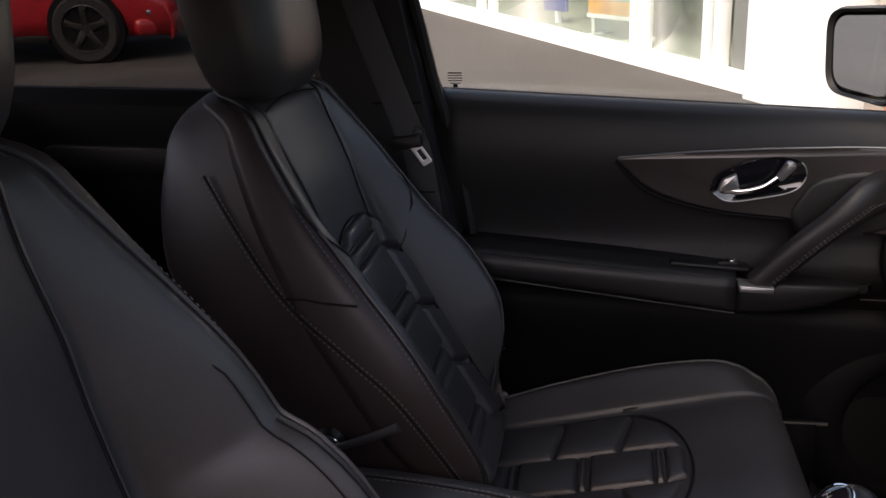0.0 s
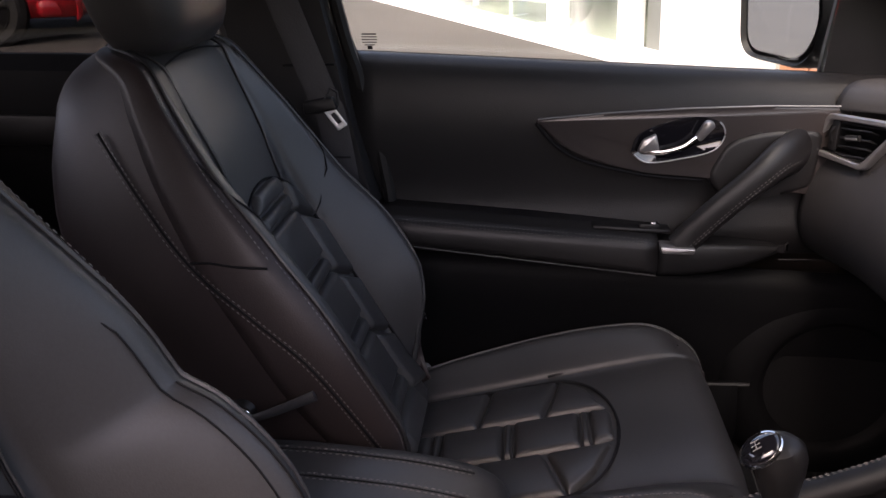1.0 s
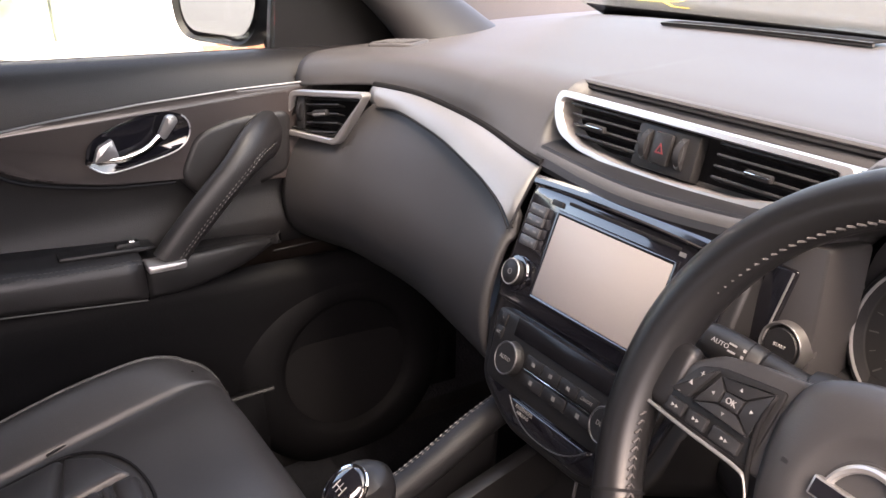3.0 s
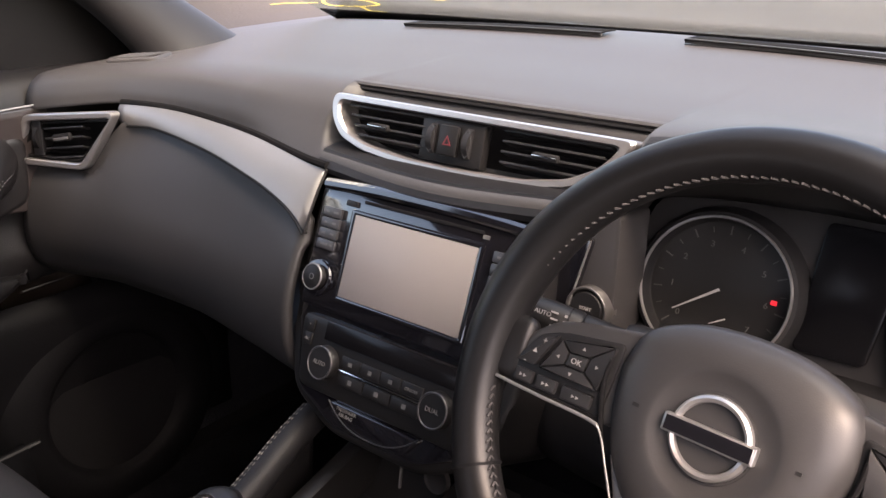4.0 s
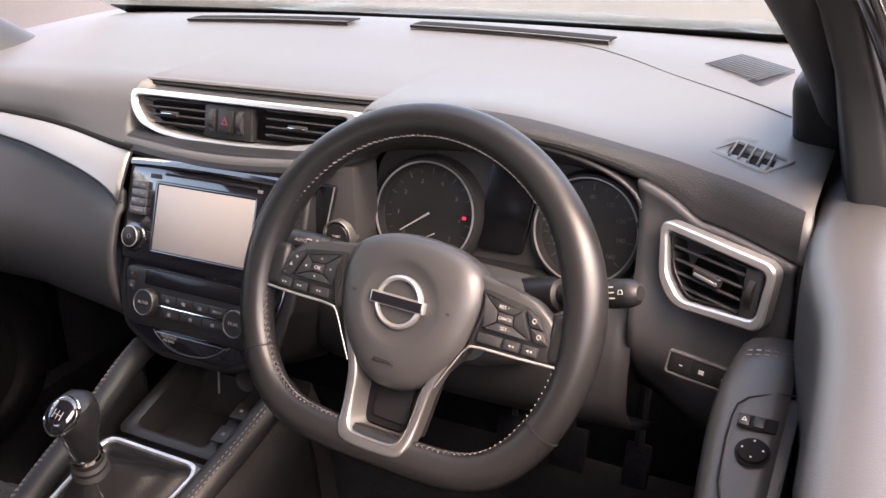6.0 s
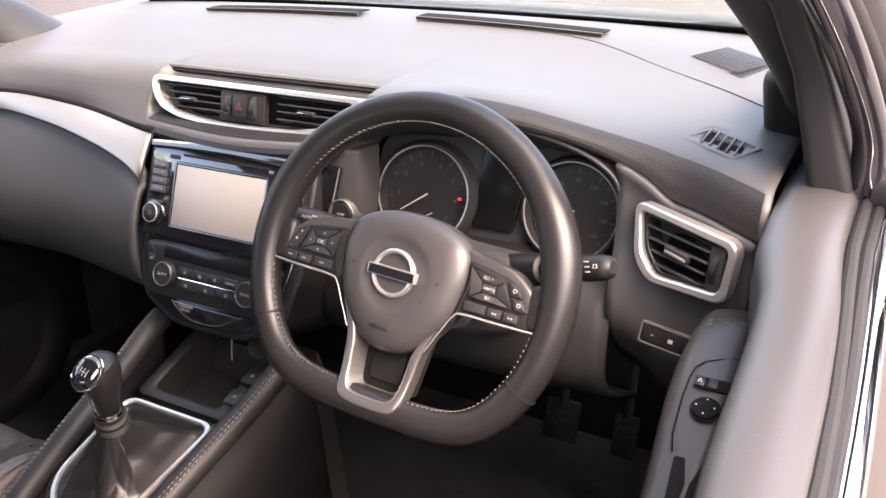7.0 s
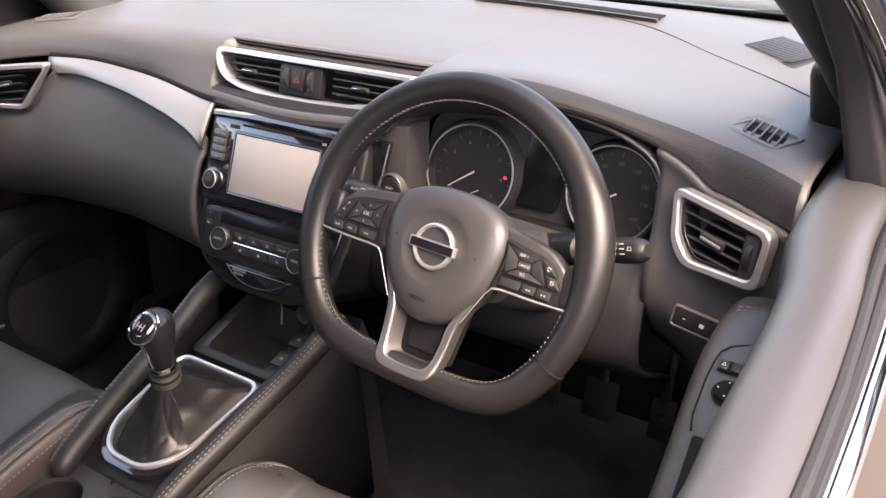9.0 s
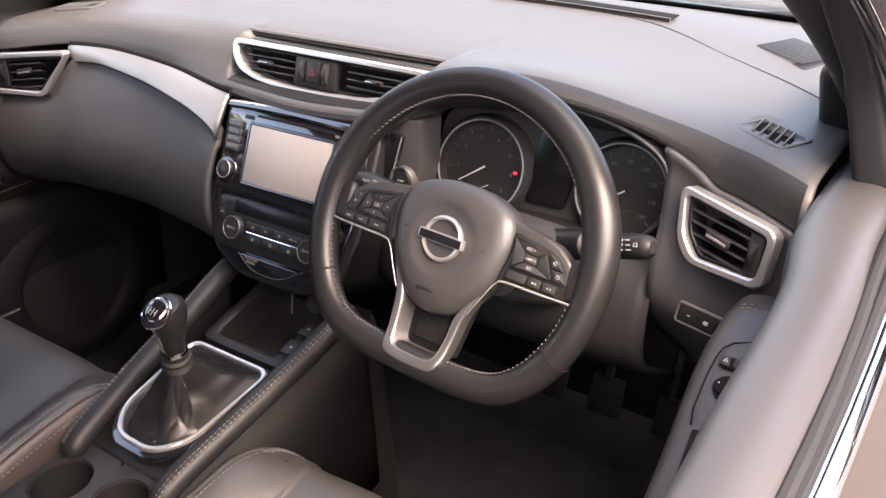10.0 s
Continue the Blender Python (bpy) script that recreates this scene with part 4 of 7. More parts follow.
hubo = [(p.x, p.y) for p in spline([(-0.0735, 0.022, 0), (-0.0645, 0.047, 0), (-0.036, 0.0615, 0), (0, 0.0655, 0), (0.036, 0.0615, 0), (0.0645, 0.047, 0), (0.0735, 0.022, 0), (0.0715, -0.004, 0), (0.062, -0.036, 0), (0.039, -0.066, 0), (0.020, -0.080, 0), (0, -0.0835, 0), (-0.020, -0.080, 0), (-0.039, -0.066, 0), (-0.062, -0.036, 0), (-0.0715, -0.004, 0), (-0.0735, 0.022, 0)], 72)][:-1]
hub_rows = []
for k, c, h in ((0.985, 0, -0.030), (1.0, 0, -0.016), (0.99, 0, -0.009), (0.955, 0, -0.003), (0.86, 0, 0.0025), (0.74, 0.25, 0.0052), (0.66, 0.7, 0.0066), (0.60, 1, 0.0070), (0.55, 1, 0.0066), (0.50, 1, 0.0046), (0.30, 1, 0.0040), (0.001, 1, 0.0040)):
    row = []
    for x, y in hubo:
        x *= 1.055 if x > 0 else 1.01
        d = math.hypot(x, y)
        w_ = 0.0715 / d * c + (1 - c)
        row.append(WM @ Vector((x * w_ * k, y * w_ * k, h)))
    hub_rows.append(row)
bm = loft(hub_rows, closed=True)
bmesh.ops.remove_doubles(bm, verts=bm.verts[:], dist=1e-5)
hub = part("airbag_cover", bm, AIRBAG, sw, "domed grey airbag cover")
for s in (-1, 1):
    part("cover_joint", tube([WM @ Vector((s * x, y, z)) for x, y, z in spline([(0.0805, 0.027, -0.0050), (0.0800, 0.006, -0.0035), (0.0750, -0.016, -0.0040), (0.0700, -0.032, -0.0070)], 16)], 0.0018, 8), VOID, hub)
em = at(WM, -0.001, 0.0008, 0.006)
part("emblem_ring", lathe([(0.0205, 0.0), (0.0212, 0.0026), (0.0232, 0.0034), (0.0250, 0.0020), (0.0256, 0.0), (0.0256, -0.003)], em, 56), SATIN, hub, "chrome emblem ring")
part("emblem_groove", lathe([(0.0258, -0.0018), (0.0268, -0.0020), (0.0276, -0.0016)], em, 56), DARK, hub)
part("emblem_bar", plate(rounded([(-0.0292, -0.0057), (0.0286, -0.0057), (0.0286, 0.0057), (-0.0292, 0.0057)], 0.0012), 0.006, at(em, 0, 0, 0.0044), 0.0010), SATIN, hub, "chrome emblem bar")
part("emblem_field", rbox(0.0540, 0.0088, 0.0010, 0.0, at(em, -0.0003, 0, 0.0045)), PIANO, hub)
lettering("SRS\nAIRBAG", 0.0068, at(WM, -0.004, -0.0535, 0.0040), hub, DARK, thick=0.0012)
for s in (-1, 1):
    part("horn_mark", rbox(0.006, 0.0024, 0.0012, 0, at(WM, s * 0.050, 0.002, 0.0058)), DARK, hub)
pad_out = [(0.058, 0.046), (0.103, 0.0385), (0.128, 0.0325), (0.147, 0.0184), (0.156, 0.000), (0.157, -0.0195), (0.110, -0.0205), (0.064, -0.021)]
key_out = [(0.0780, 0.0300), (0.1180, 0.0222), (0.1300, -0.0023), (0.0828, -0.0022)]
key_in = [(0.0948, 0.0163), (0.1106, 0.0152), (0.1112, 0.0058), (0.0956, 0.0060)]
for s in (-1, 1):
    def q(pts):
        return [(s * x, y) for x, y in pts]

    def keycap(pts, gap=0.0005, name="key", mat=HARD):
        """One raised key cap, drawn in a little from its outline."""
        px, py = sum(p[0] for p in pts) / len(pts), sum(p[1] for p in pts) / len(pts)
        ins = []
        for x, y in pts:
            d = math.hypot(x - px, y - py)
            ins.append((s * (x + (px - x) * gap * 1.5 / d), y + (py - y) * gap * 1.5 / d))
        return part(name, plate(rounded(ins, 0.0012, 3), 0.004, at(WM, 0, 0, -0.0028), 0.0008), mat, arm), s * px, py
    arm = part("spoke", plate(rounded(q(pad_out), 0.008), 0.018, at(WM, 0, 0, -0.008), 0.004, 3), AIRBAG, sw)
    part("spoke_root", rbox(0.03, 0.046, 0.016, 0.007, at(WM, s * 0.159, 0.004, -0.013), seg=3), RIM_LEATHER, sw)
    part("keypad", plate(rounded(q([(0.0745, 0.0335), (0.120, 0.0265), (0.137, 0.0195), (0.151, -0.003), (0.150, -0.0178), (0.0770, -0.0178)]), 0.004), 0.003, at(WM, 0, 0, -0.0062), 0.001), DARK, arm)
    ok, px, py = keycap(key_in)
    lettering("OK" if s < 0 else "CANCEL", 0.0056 if s < 0 else 0.0036, at(WM, px, py, -0.0027), ok, KEYMARK)
    for k in range(4):
        j = (k + 1) % 4
        b, px, py = keycap([key_out[k], key_out[j], key_in[j], key_in[k]])
        if s > 0 and k in (0, 2):
            lettering(("RES +", "", "SET -")[k], 0.0044, at(WM, px, py, -0.0027), b, KEYMARK)
        elif s < 0:
            part("marking", plate([(-0.0013, -0.001), (0.0013, -0.001), (0, 0.0013)], 0.0003, at(WM, px, py, -0.0025, (0, 90, 180, -90)[k])), KEYMARK, b)
    if s < 0:
        b, px, py = keycap([(0.1205, 0.0243), (0.1340, 0.0195), (0.1485, -0.0028), (0.1335, -0.0028)])
        lettering("+", 0.0065, at(WM, -0.1300, 0.0163, -0.0027), b, KEYMARK)
        lettering("-", 0.0065, at(WM, -0.1405, -0.0004, -0.0027), b, KEYMARK)
        part("marking", plate([(-0.0018, -0.0014), (0.0018, -0.0014), (0.0, 0.0018)], 0.0003, at(WM, -0.1352, 0.0082, -0.0025)), KEYMARK, b)
        low = ((0.1385, 0.0155), (0.1200, 0.0170), (0.0960, 0.0240))
    else:
        for ring in ([(0.1205, 0.0243), (0.1340, 0.0195), (0.1405, 0.0095), (0.1270, 0.0100)], [(0.1272, 0.0092), (0.1408, 0.0087), (0.1480, -0.0028), (0.1335, -0.0028)]):
            b, px, py = keycap(ring)
            part("marking", frame_ring(arc(0, 0, 0.0022, 0, 300, 13), arc(0, 0, 0.0015, 0, 300, 13), 0.0003, at(WM, px, py, -0.0025), 0.0001), KEYMARK, b)
        low = ((0.0920, 0.0250), (0.1140, 0.0160), (0.1315, 0.0160))
    for x, w_ in low:
        b, px, py = keycap([(x - w_ / 2, -0.0062), (x + w_ / 2, -0.0062), (x + w_ / 2, -0.0158), (x - w_ / 2, -0.0158)])
        if w_ < 0.0245:
            for d in (-0.0016, 0.0016):
                part("marking", plate([(-0.0012, -0.0011), (0.0012, -0.0011), (0, 0.0012)], 0.0003, at(WM, px + d, py, -0.0025, 90 * s)), KEYMARK, b)
    path = spline([(s * 0.160, -0.0190, -0.005), (s * 0.12, -0.0200, -0.0035), (s * 0.082, -0.0205, -0.003), (s * 0.0715, -0.0255, -0.003), (s * 0.060, -0.046, -0.004), (s * 0.0485, -0.068, -0.006)], 30)
    part("spoke_trim", tube([WM @ p for p in path], [0.0013] * 16 + [0.0008] * 14, 10), TRIM, sw, "satin silver spoke line")
arms = [((-0.062, -0.036), (-0.044, -0.040)), ((-0.0475, -0.070), (-0.0290, -0.074)), ((-0.0430, -0.100), (-0.0262, -0.100)), ((-0.0395, -0.126), (-0.0230, -0.117)), ((-0.033, -0.139), (-0.0175, -0.1222)), ((-0.018, -0.1425), (-0.009, -0.1228)), ((0, -0.1430), (0, -0.1228))]
arms += [((-a[0], a[1]), (-b[0], b[1])) for a, b in reversed(arms[:-1])]
outer, inner = spline([(*a, 0) for a, b in arms], 49), spline([(*b, 0) for a, b in arms], 49)
rise = [(-0.145, 0.0115), (-0.138, 0.0110), (-0.128, 0.0085), (-0.118, 0.0045), (-0.10, 0.0015), (-0.07, 0.0)]
rows = [[WM @ (p.lerp(q, k) + Vector((0, 0, h + interp(p.lerp(q, k).y, rise)))) for k, h in ((0, -0.022), (0, -0.009), (0.05, -0.0060), (0.12, -0.0052), (0.50, -0.0058), (0.56, -0.0064), (0.62, -0.0085), (1, -0.0250))] for p, q in zip(outer, inner)]
part("spoke_foot", loft(rows), BRUSHED, sw, "satin silver lower spoke", angle=50)
part("foot_edge", tube([WM @ (p.lerp(q, 0.53) + Vector((0, 0, -0.0056 + interp(p.lerp(q, 0.53).y, rise)))) for p, q in zip(outer[4:-4], inner[4:-4])], 0.0006, 8), BRUSHED, sw, "bright edge of the lower spoke")
part("spoke_core", plate(rounded([(-0.044, -0.050), (0.044, -0.050), (0.034, -0.125), (-0.034, -0.125)], 0.004), 0.012, at(WM, 0, 0, -0.030), 0.002), DARK, sw)
part("spoke_foot_recess", plate(rounded([(-0.022, -0.060), (0.022, -0.060), (0.019, -0.116), (-0.019, -0.116)], 0.004), 0.004, at(WM, 0, 0, -0.0255), 0.001), MATTE, sw)

col = thing("steering_column", (0.367, 0.14, 0.94), "charcoal steering column cowl", "steering column")
part("cowl", dome(rounded([(-0.085, 0.050), (0.085, 0.050), (0.075, -0.045), (-0.075, -0.045)], 0.03), [(0.7, -0.20), (1.05, -0.19), (1.0, -0.085), (0.9, -0.06), (0.5, -0.05), (0.001, -0.05)], at(WM, 0, -0.005, 0)), SOFT, col)
for s in (-1, 1):
    t = thing("column_stalk", (0.367 + 0.1 * s, 0.10, 0.98), "black column stalk with white markings behind the wheel", "stalk", group="column stalks")
    a, b = (Vector((0.437, 0.120, 0.966)), Vector((0.571, 0.082, 1.015))) if s > 0 else (Vector((0.292, 0.124, 0.972)), Vector((0.163, 0.092, 0.9975)))
    d = b - a
    pr = [(0.0, 0.010), (0.25, 0.010), (0.35, 0.0115), (0.60, 0.0130), (0.615, 0.0124), (0.63, 0.0138), (0.80, 0.0148), (0.92, 0.0140), (0.97, 0.0120), (1.0, 0.007)]
    part("lever", tube([a + d * k for k, r in pr], [r * 0.95 for k, r in pr], 20), DARK, t)
    part("boot", tube([a + d * k for k in (-0.05, 0.0, 0.30, 0.36, 0.38)], [0.017, 0.0185, 0.0185, 0.016, 0.010], 20), DARK, t)
    face = Vector((0.45, -0.75, 0.48))
    face = (face - d * face.dot(d) / d.length_squared).normalized()
    m = basis(a + d * (0.86 if s > 0 else 0.78) + face * 0.0140, d, face.cross(d))
    for k in range(3):
        part("marking", rbox(0.006, 0.0014, 0.0008, 0, at(m, -0.003 + 0.001 * k, 0.006 - 0.0052 * k)), KEYMARK, t)
        part("marking", rbox(0.0022, 0.0022, 0.0008, 0, at(m, -0.0105, 0.006 - 0.0052 * k)), KEYMARK, t)
    if s < 0:
        lettering("AUTO", 0.0050, at(m, 0.008, -0.0015, 0.0002, 180), t, KEYMARK)
    else:
        part("marking", frame_ring([(-0.003, -0.0022), (0.003, -0.0022), (0.0022, 0.0022), (-0.0022, 0.0022)], [(-0.0022, -0.0015), (0.0022, -0.0015), (0.0015, 0.0015), (-0.0015, 0.0015)], 0.0006, at(m, 0.0085, 0.001, 0.0008), 0.0002), KEYMARK, t)
    m2 = basis(a + d * 0.52 + face * 0.0121, d, face.cross(d))
    part("marking", rbox(0.0045, 0.003, 0.0008, 0, m2), FAINT, t)
    for k in (0.605, 0.690):
        c = a + d * k
        part("groove", tube([c - d * 0.004, c + d * 0.004], 0.0131 if k < 0.65 else 0.0136, 22), MATTE, t)

# ---- centre console ----
con = thing("centre_console", (0, -0.1, 0.4), "charcoal centre console with stitched padded rails", "console")
ZC = [(-0.80, 0.64), (-0.385, 0.645), (-0.378, 0.590), (-0.215, 0.590), (-0.207, 0.655), (-0.19, 0.668), (-0.010, 0.704), (0.0, 0.700), (0.004, 0.662), (0.13, 0.680), (0.16, 0.75)]
rows = []
for y in [-0.80, -0.6, -0.45, -0.387, -0.384, -0.381, -0.378, -0.30, -0.216, -0.212, -0.209, -0.206] + steps(-0.20, -0.004, 7) + [0.0, 0.002, 0.005, 0.02, 0.06, 0.10, 0.13, 0.16]:
    z = interp(y, ZC)
    hw = 0.125
    rows.append([Vector((x, y, zz)) for x, zz in ((-hw - 0.02, 0.37), (-hw, z - 0.03), (-hw + 0.012, z), (-0.06, z), (0, z), (0.06, z), (hw - 0.012, z), (hw, z - 0.03), (hw + 0.02, 0.37))])
part("body", loft(rows), DARK, con, angle=40)
for s in (-1, 1):
    path = spline([(0.088 * s, -0.238, 0.662), (0.091 * s, -0.205, 0.684), (0.103 * s, -0.10, 0.718), (0.113 * s, 0.0, 0.747), (0.120 * s, 0.06, 0.768), (0.123 * s, 0.105, 0.782)], 26)
    rr = [0.010, 0.0150, 0.0168] + [0.0175] * 23
    rail = part("padded_rail", tube(path, rr, 16, flat=(1.0, 0.95, (0, -0.4, 0.9))), RAIL, con, "leather padded rail")
    up = Vector((0, -0.4, 0.9)).normalized()
    for off in (0.004, 0.0085):
        stitches([p + up * 0.0163 + Vector((s * off, 0, -off * off * 20)) for p in path[2:]], rail)
    part("rail_skirt", loft([[p + Vector((s * 0.012, 0, -0.01)), p + Vector((s * 0.026, 0, -0.10)), p + Vector((s * 0.030, 0, -0.30))] for p in path]), DOORLOW, con, thick=0.008)
RG = basis((0, -0.105, 0.706), (1, 0, 0), (0, 0.982, 0.187))
ro = [(-0.080, 0.092), (0.080, 0.092), (0.070, -0.052), (0.036, -0.092), (-0.036, -0.092), (-0.070, -0.052)]
ri = [(-0.074, 0.086), (0.074, 0.086), (0.064, -0.049), (0.033, -0.085), (-0.033, -0.085), (-0.064, -0.049)]
rpad = [(-0.088, 0.098), (0.088, 0.098), (0.078, -0.056), (0.040, -0.100), (-0.040, -0.100), (-0.078, -0.056)]
part("lever_panel", plate(rounded(rpad, 0.022), 0.010, at(RG, 0, 0, 0.003), 0.002), PIANO, con)
part("lever_surround", frame_ring(rounded(ro, 0.024, 8), rounded(ri, 0.021, 8), 0.008, at(RG, 0, 0, 0.009), 0.003), SATIN, con, "chrome gear lever surround")
tr = part("tray", plate(rounded([(-0.068, -0.046), (0.050, -0.046), (0.050, 0.055), (-0.068, 0.055)], 0.012), 0.004, basis((0, 0.058, 0.686), (1, 0, 0), (0, 1, 0.15))), MATTE, con)
to = rounded([(-0.090, -0.060), (0.094, -0.060), (0.094, 0.085), (-0.090, 0.085)], 0.014)
ti = rounded([(-0.070, -0.046), (0.052, -0.046), (0.052, 0.085), (-0.070, 0.085)], 0.014)
part("tray_rim", frame_ring(to, ti, 0.055, basis((0, 0.062, 0.737), (1, 0, 0), (0, 0.97, 0.25)), 0.003), DARK, con)
part("tray_divider", rbox(0.003, 0.003, 0.05, 0.001, pose(-0.018, 0.128, 0.745, -12)), FAINT, con)
part("socket", lathe([(0.0, 0.002), (0.012, 0.002), (0.015, 0.004), (0.017, 0.0)], basis((0.035, 0.125, 0.755), (1, 0, 0), (0, 0.2, 1)), 28), HARD, con)
for y, z in ((0.072, 0.747), (0.034, 0.7375)):
    m = basis((0.069, y, z), (1, 0, 0), (0, 0.97, 0.25))
    b = part("console_switch", rbox(0.024, 0.026, 0.006, 0.002, m), DARK, con)
    part("marking", rbox(0.005, 0.004, 0.0003, 0, at(m, 0, 0, 0.0031)), FAINT, b)
# cup holders
cupf = basis((0, -0.290, 0.660), (1, 0, 0), (0, 1, 0.04))
def holed(x0, x1, y0, y1, cx, cy, r, n=48):
    """Outlines of a rectangle and of a round hole in it, point for point."""
    hole = arc(cx, cy, r, 0, 360, n + 1)[:n]
    rect = []
    for x, y in hole:
        dx, dy = x - cx, y - cy
        k = min(((x1 - cx) / dx) if dx > 1e-9 else ((x0 - cx) / dx) if dx < -1e-9 else 1e9, ((y1 - cy) / dy) if dy > 1e-9 else ((y0 - cy) / dy) if dy < -1e-9 else 1e9)
        rect.append((cx + dx * k, cy + dy * k))
    return rect, hole


for x0, x1, cx, cy, r in ((-0.104, -0.012, -0.057, 0.018, 0.040), (-0.012, 0.104, 0.037, 0.036, 0.037)):
    rect, hole = holed(x0, x1, -0.085, 0.084, cx, cy, r)
    cup = part("cup_panel", loft([[cupf @ Vector((a[0] + (b[0] - a[0]) * k, a[1] + (b[1] - a[1]) * k, h)) for a, b in zip(rect, hole)] for k, h in ((0, 0), (0.82, 0), (0.95, 0.002), (1.0, -0.001), (1.0, -0.008))], closed=True), HARD, con)
    part("cup_holder", lathe([(0, -0.060), (r * 0.86, -0.060), (r * 0.98, -0.004)], at(cupf, cx, cy), 40), MATTE, cup, "dark cup well")
def arm_mid(y):
    """Height of the armrest's middle; its front end dips."""
    return interp(y, [(-0.80, 0.774), (-0.62, 0.768), (-0.50, 0.757), (-0.385, 0.734)])


ar = thing("armrest_box", (0, -0.58, 0.75), "black leather centre armrest with grey double stitching", "armrest")
rows = []
for y, k in ((-0.384, 0.25), (-0.386, 0.45), (-0.391, 0.65), (-0.400, 0.82), (-0.414, 0.93), (-0.432, 0.985), (-0.455, 1.0), (-0.50, 1.0), (-0.60, 1.0), (-0.70, 1.0), (-0.78, 1.0), (-0.79, 0.9), (-0.795, 0.6)):
    hw, h = 0.100 - 0.022 * (1 - k), 0.045 * k
    c = arm_mid(y)
    rows.append([Vector((hw * math.copysign(abs(math.cos(a)) ** 0.52, math.cos(a)), y, c + h * math.copysign(abs(math.sin(a)) ** 0.58, math.sin(a)))) for a in (2 * math.pi * i / 48 for i in range(48))])
part("pad", loft(rows, closed=True, caps=True), LEATHER, ar, angle=60)
part("box", rbox(0.20, 0.40, 0.12, 0.012, pose(0, -0.60, 0.675)), HARD, ar)
for x in (-0.060, -0.051, -0.012, -0.003):
    stitches([(x, y, arm_mid(y) + 0.0453 - 1.1 * max(abs(x) - 0.03, 0) ** 2) for y in steps(-0.425, -0.77, 26)], ar)
for x in (-0.0555, -0.0075):
    part("seam", tube([(x, y, arm_mid(y) + 0.0448 - 1.1 * max(abs(x) - 0.03, 0) ** 2) for y in steps(-0.42, -0.78, 20)], 0.0011, 6), MATTE, ar)

bk = thing("belt_buckle", (-0.150, -0.43, 0.60), "black seat belt buckle with a bright slot beside the seat", "buckle")
bkm = basis((-0.150, -0.428, 0.655), (0.25, 1, 0.1), (-0.25, 0.0, 1))
part("head", rbox(0.034, 0.062, 0.020, 0.006, bkm, 3), DARK, bk)
part("stem", tube([(-0.142, -0.43, 0.52), (-0.146, -0.43, 0.60), (-0.150, -0.428, 0.64)], 0.009, 10), DARK, bk)
part("release_button", rbox(0.026, 0.004, 0.012, 0.001, at(bkm, 0, 0.031, 0)), BUTTON, bk)
part("slot_plate", rbox(0.022, 0.0025, 0.004, 0.001, at(bkm, 0, 0.0325, -0.008)), CHROME, bk)

gl = thing("gear_lever", (0, -0.10, 0.70), "black manual gear lever with a chrome-capped knob", "gear lever")
base = [(p.x, p.y) for p in spline([(x, y, 0) for x, y in (lambda o: o + o[:1])(rounded([(-0.073, 0.085), (0.073, 0.085), (0.063, -0.048), (0.032, -0.084), (-0.032, -0.084), (-0.063, -0.048)], 0.021, 8))], 121)][:-1]
tp = Vector((0.018, -0.119, 0.782))
axis = (Vector((0.050, -0.145, 0.894)) - tp).normalized()
ax = Vector((1, 0, 0)) - axis * axis.x
cm = basis(tp, ax, axis.cross(ax))
rows = []
for j in range(22):
    k = j / 21
    row = []
    for i, (x, y) in enumerate(base):
        p = RG @ Vector((x, y, 0.006))
        a = math.atan2(y, x)
        q = tp + Vector((0.017 * math.cos(a), 0.017 * math.sin(a), 0))
        ridge = 1 - abs(math.sin(a * 2 + 0.6 + 0.5 * k))
        crease = abs(math.sin(a * 5.5 + 3.0 * k)) ** 0.5 + 0.6 * abs(math.sin(a * 8.5 - 6.0 * k + 1.0)) ** 0.5
        fold = (0.017 * ridge ** 3 + 0.0034 * crease + 0.0012 * math.sin(15 * k + 2 * math.sin(2 * a))) * math.sin(math.pi * k ** 0.8)
        c = p.lerp(q, k)
        c.z = p.z + (q.z - p.z) * k ** 1.75 + fold
        row.append(c)
    rows.append(row)
part("gaiter", loft(rows, closed=True), GAITER, gl, "soft black leather gaiter", angle=80)
for x in (-0.030, 0.038):
    for o in (0, 0.004):
        stitches([RG @ Vector((x + o, 0.080 - 0.04 * k, 0.0085 + 0.007 * k)) for k in steps(0, 1, 6)], gl, DARKTHREAD)
        stitches([RG @ Vector((x * 0.6 + o, -0.076 + 0.03 * k, 0.0085 + 0.005 * k)) for k in steps(0, 1, 6)], gl, DARKTHREAD)
part("collar", lathe([(0.019, -0.004), (0.021, 0.002), (0.018, 0.006), (0.0155, 0.008), (0.0195, 0.012), (0.0195, 0.017), (0.015, 0.020), (0.018, 0.024), (0.0175, 0.030), (0.013, 0.032)], cm, 32), RUBBER, gl)
part("collar_ring", lathe([(0.0165, 0.030), (0.0178, 0.032), (0.0165, 0.035)], cm, 32), CHROME, gl, "chrome ring")
rows = []
for h, rx, ry, dy in ((0.033, 0.014, 0.014, 0), (0.042, 0.0165, 0.018, 0), (0.060, 0.0195, 0.022, 0.001), (0.080, 0.0230, 0.026, 0.003), (0.097, 0.0250, 0.0285, 0.004), (0.110, 0.0240, 0.0275, 0.004), (0.118, 0.0195, 0.022, 0.003), (0.122, 0.010, 0.012, 0.002), (0.1225, 0.0005, 0.0005, 0.002)):
    rows.append([cm @ Vector((0.86 * rx * math.cos(a), dy + 0.86 * ry * math.sin(a), h)) for a in (2 * math.pi * i / 32 for i in range(32))])
kn = part("knob", loft(rows, closed=True), RIM_LEATHER, gl, "leather knob")
capm = cm @ pose(0, -0.010, 0.112, 28)
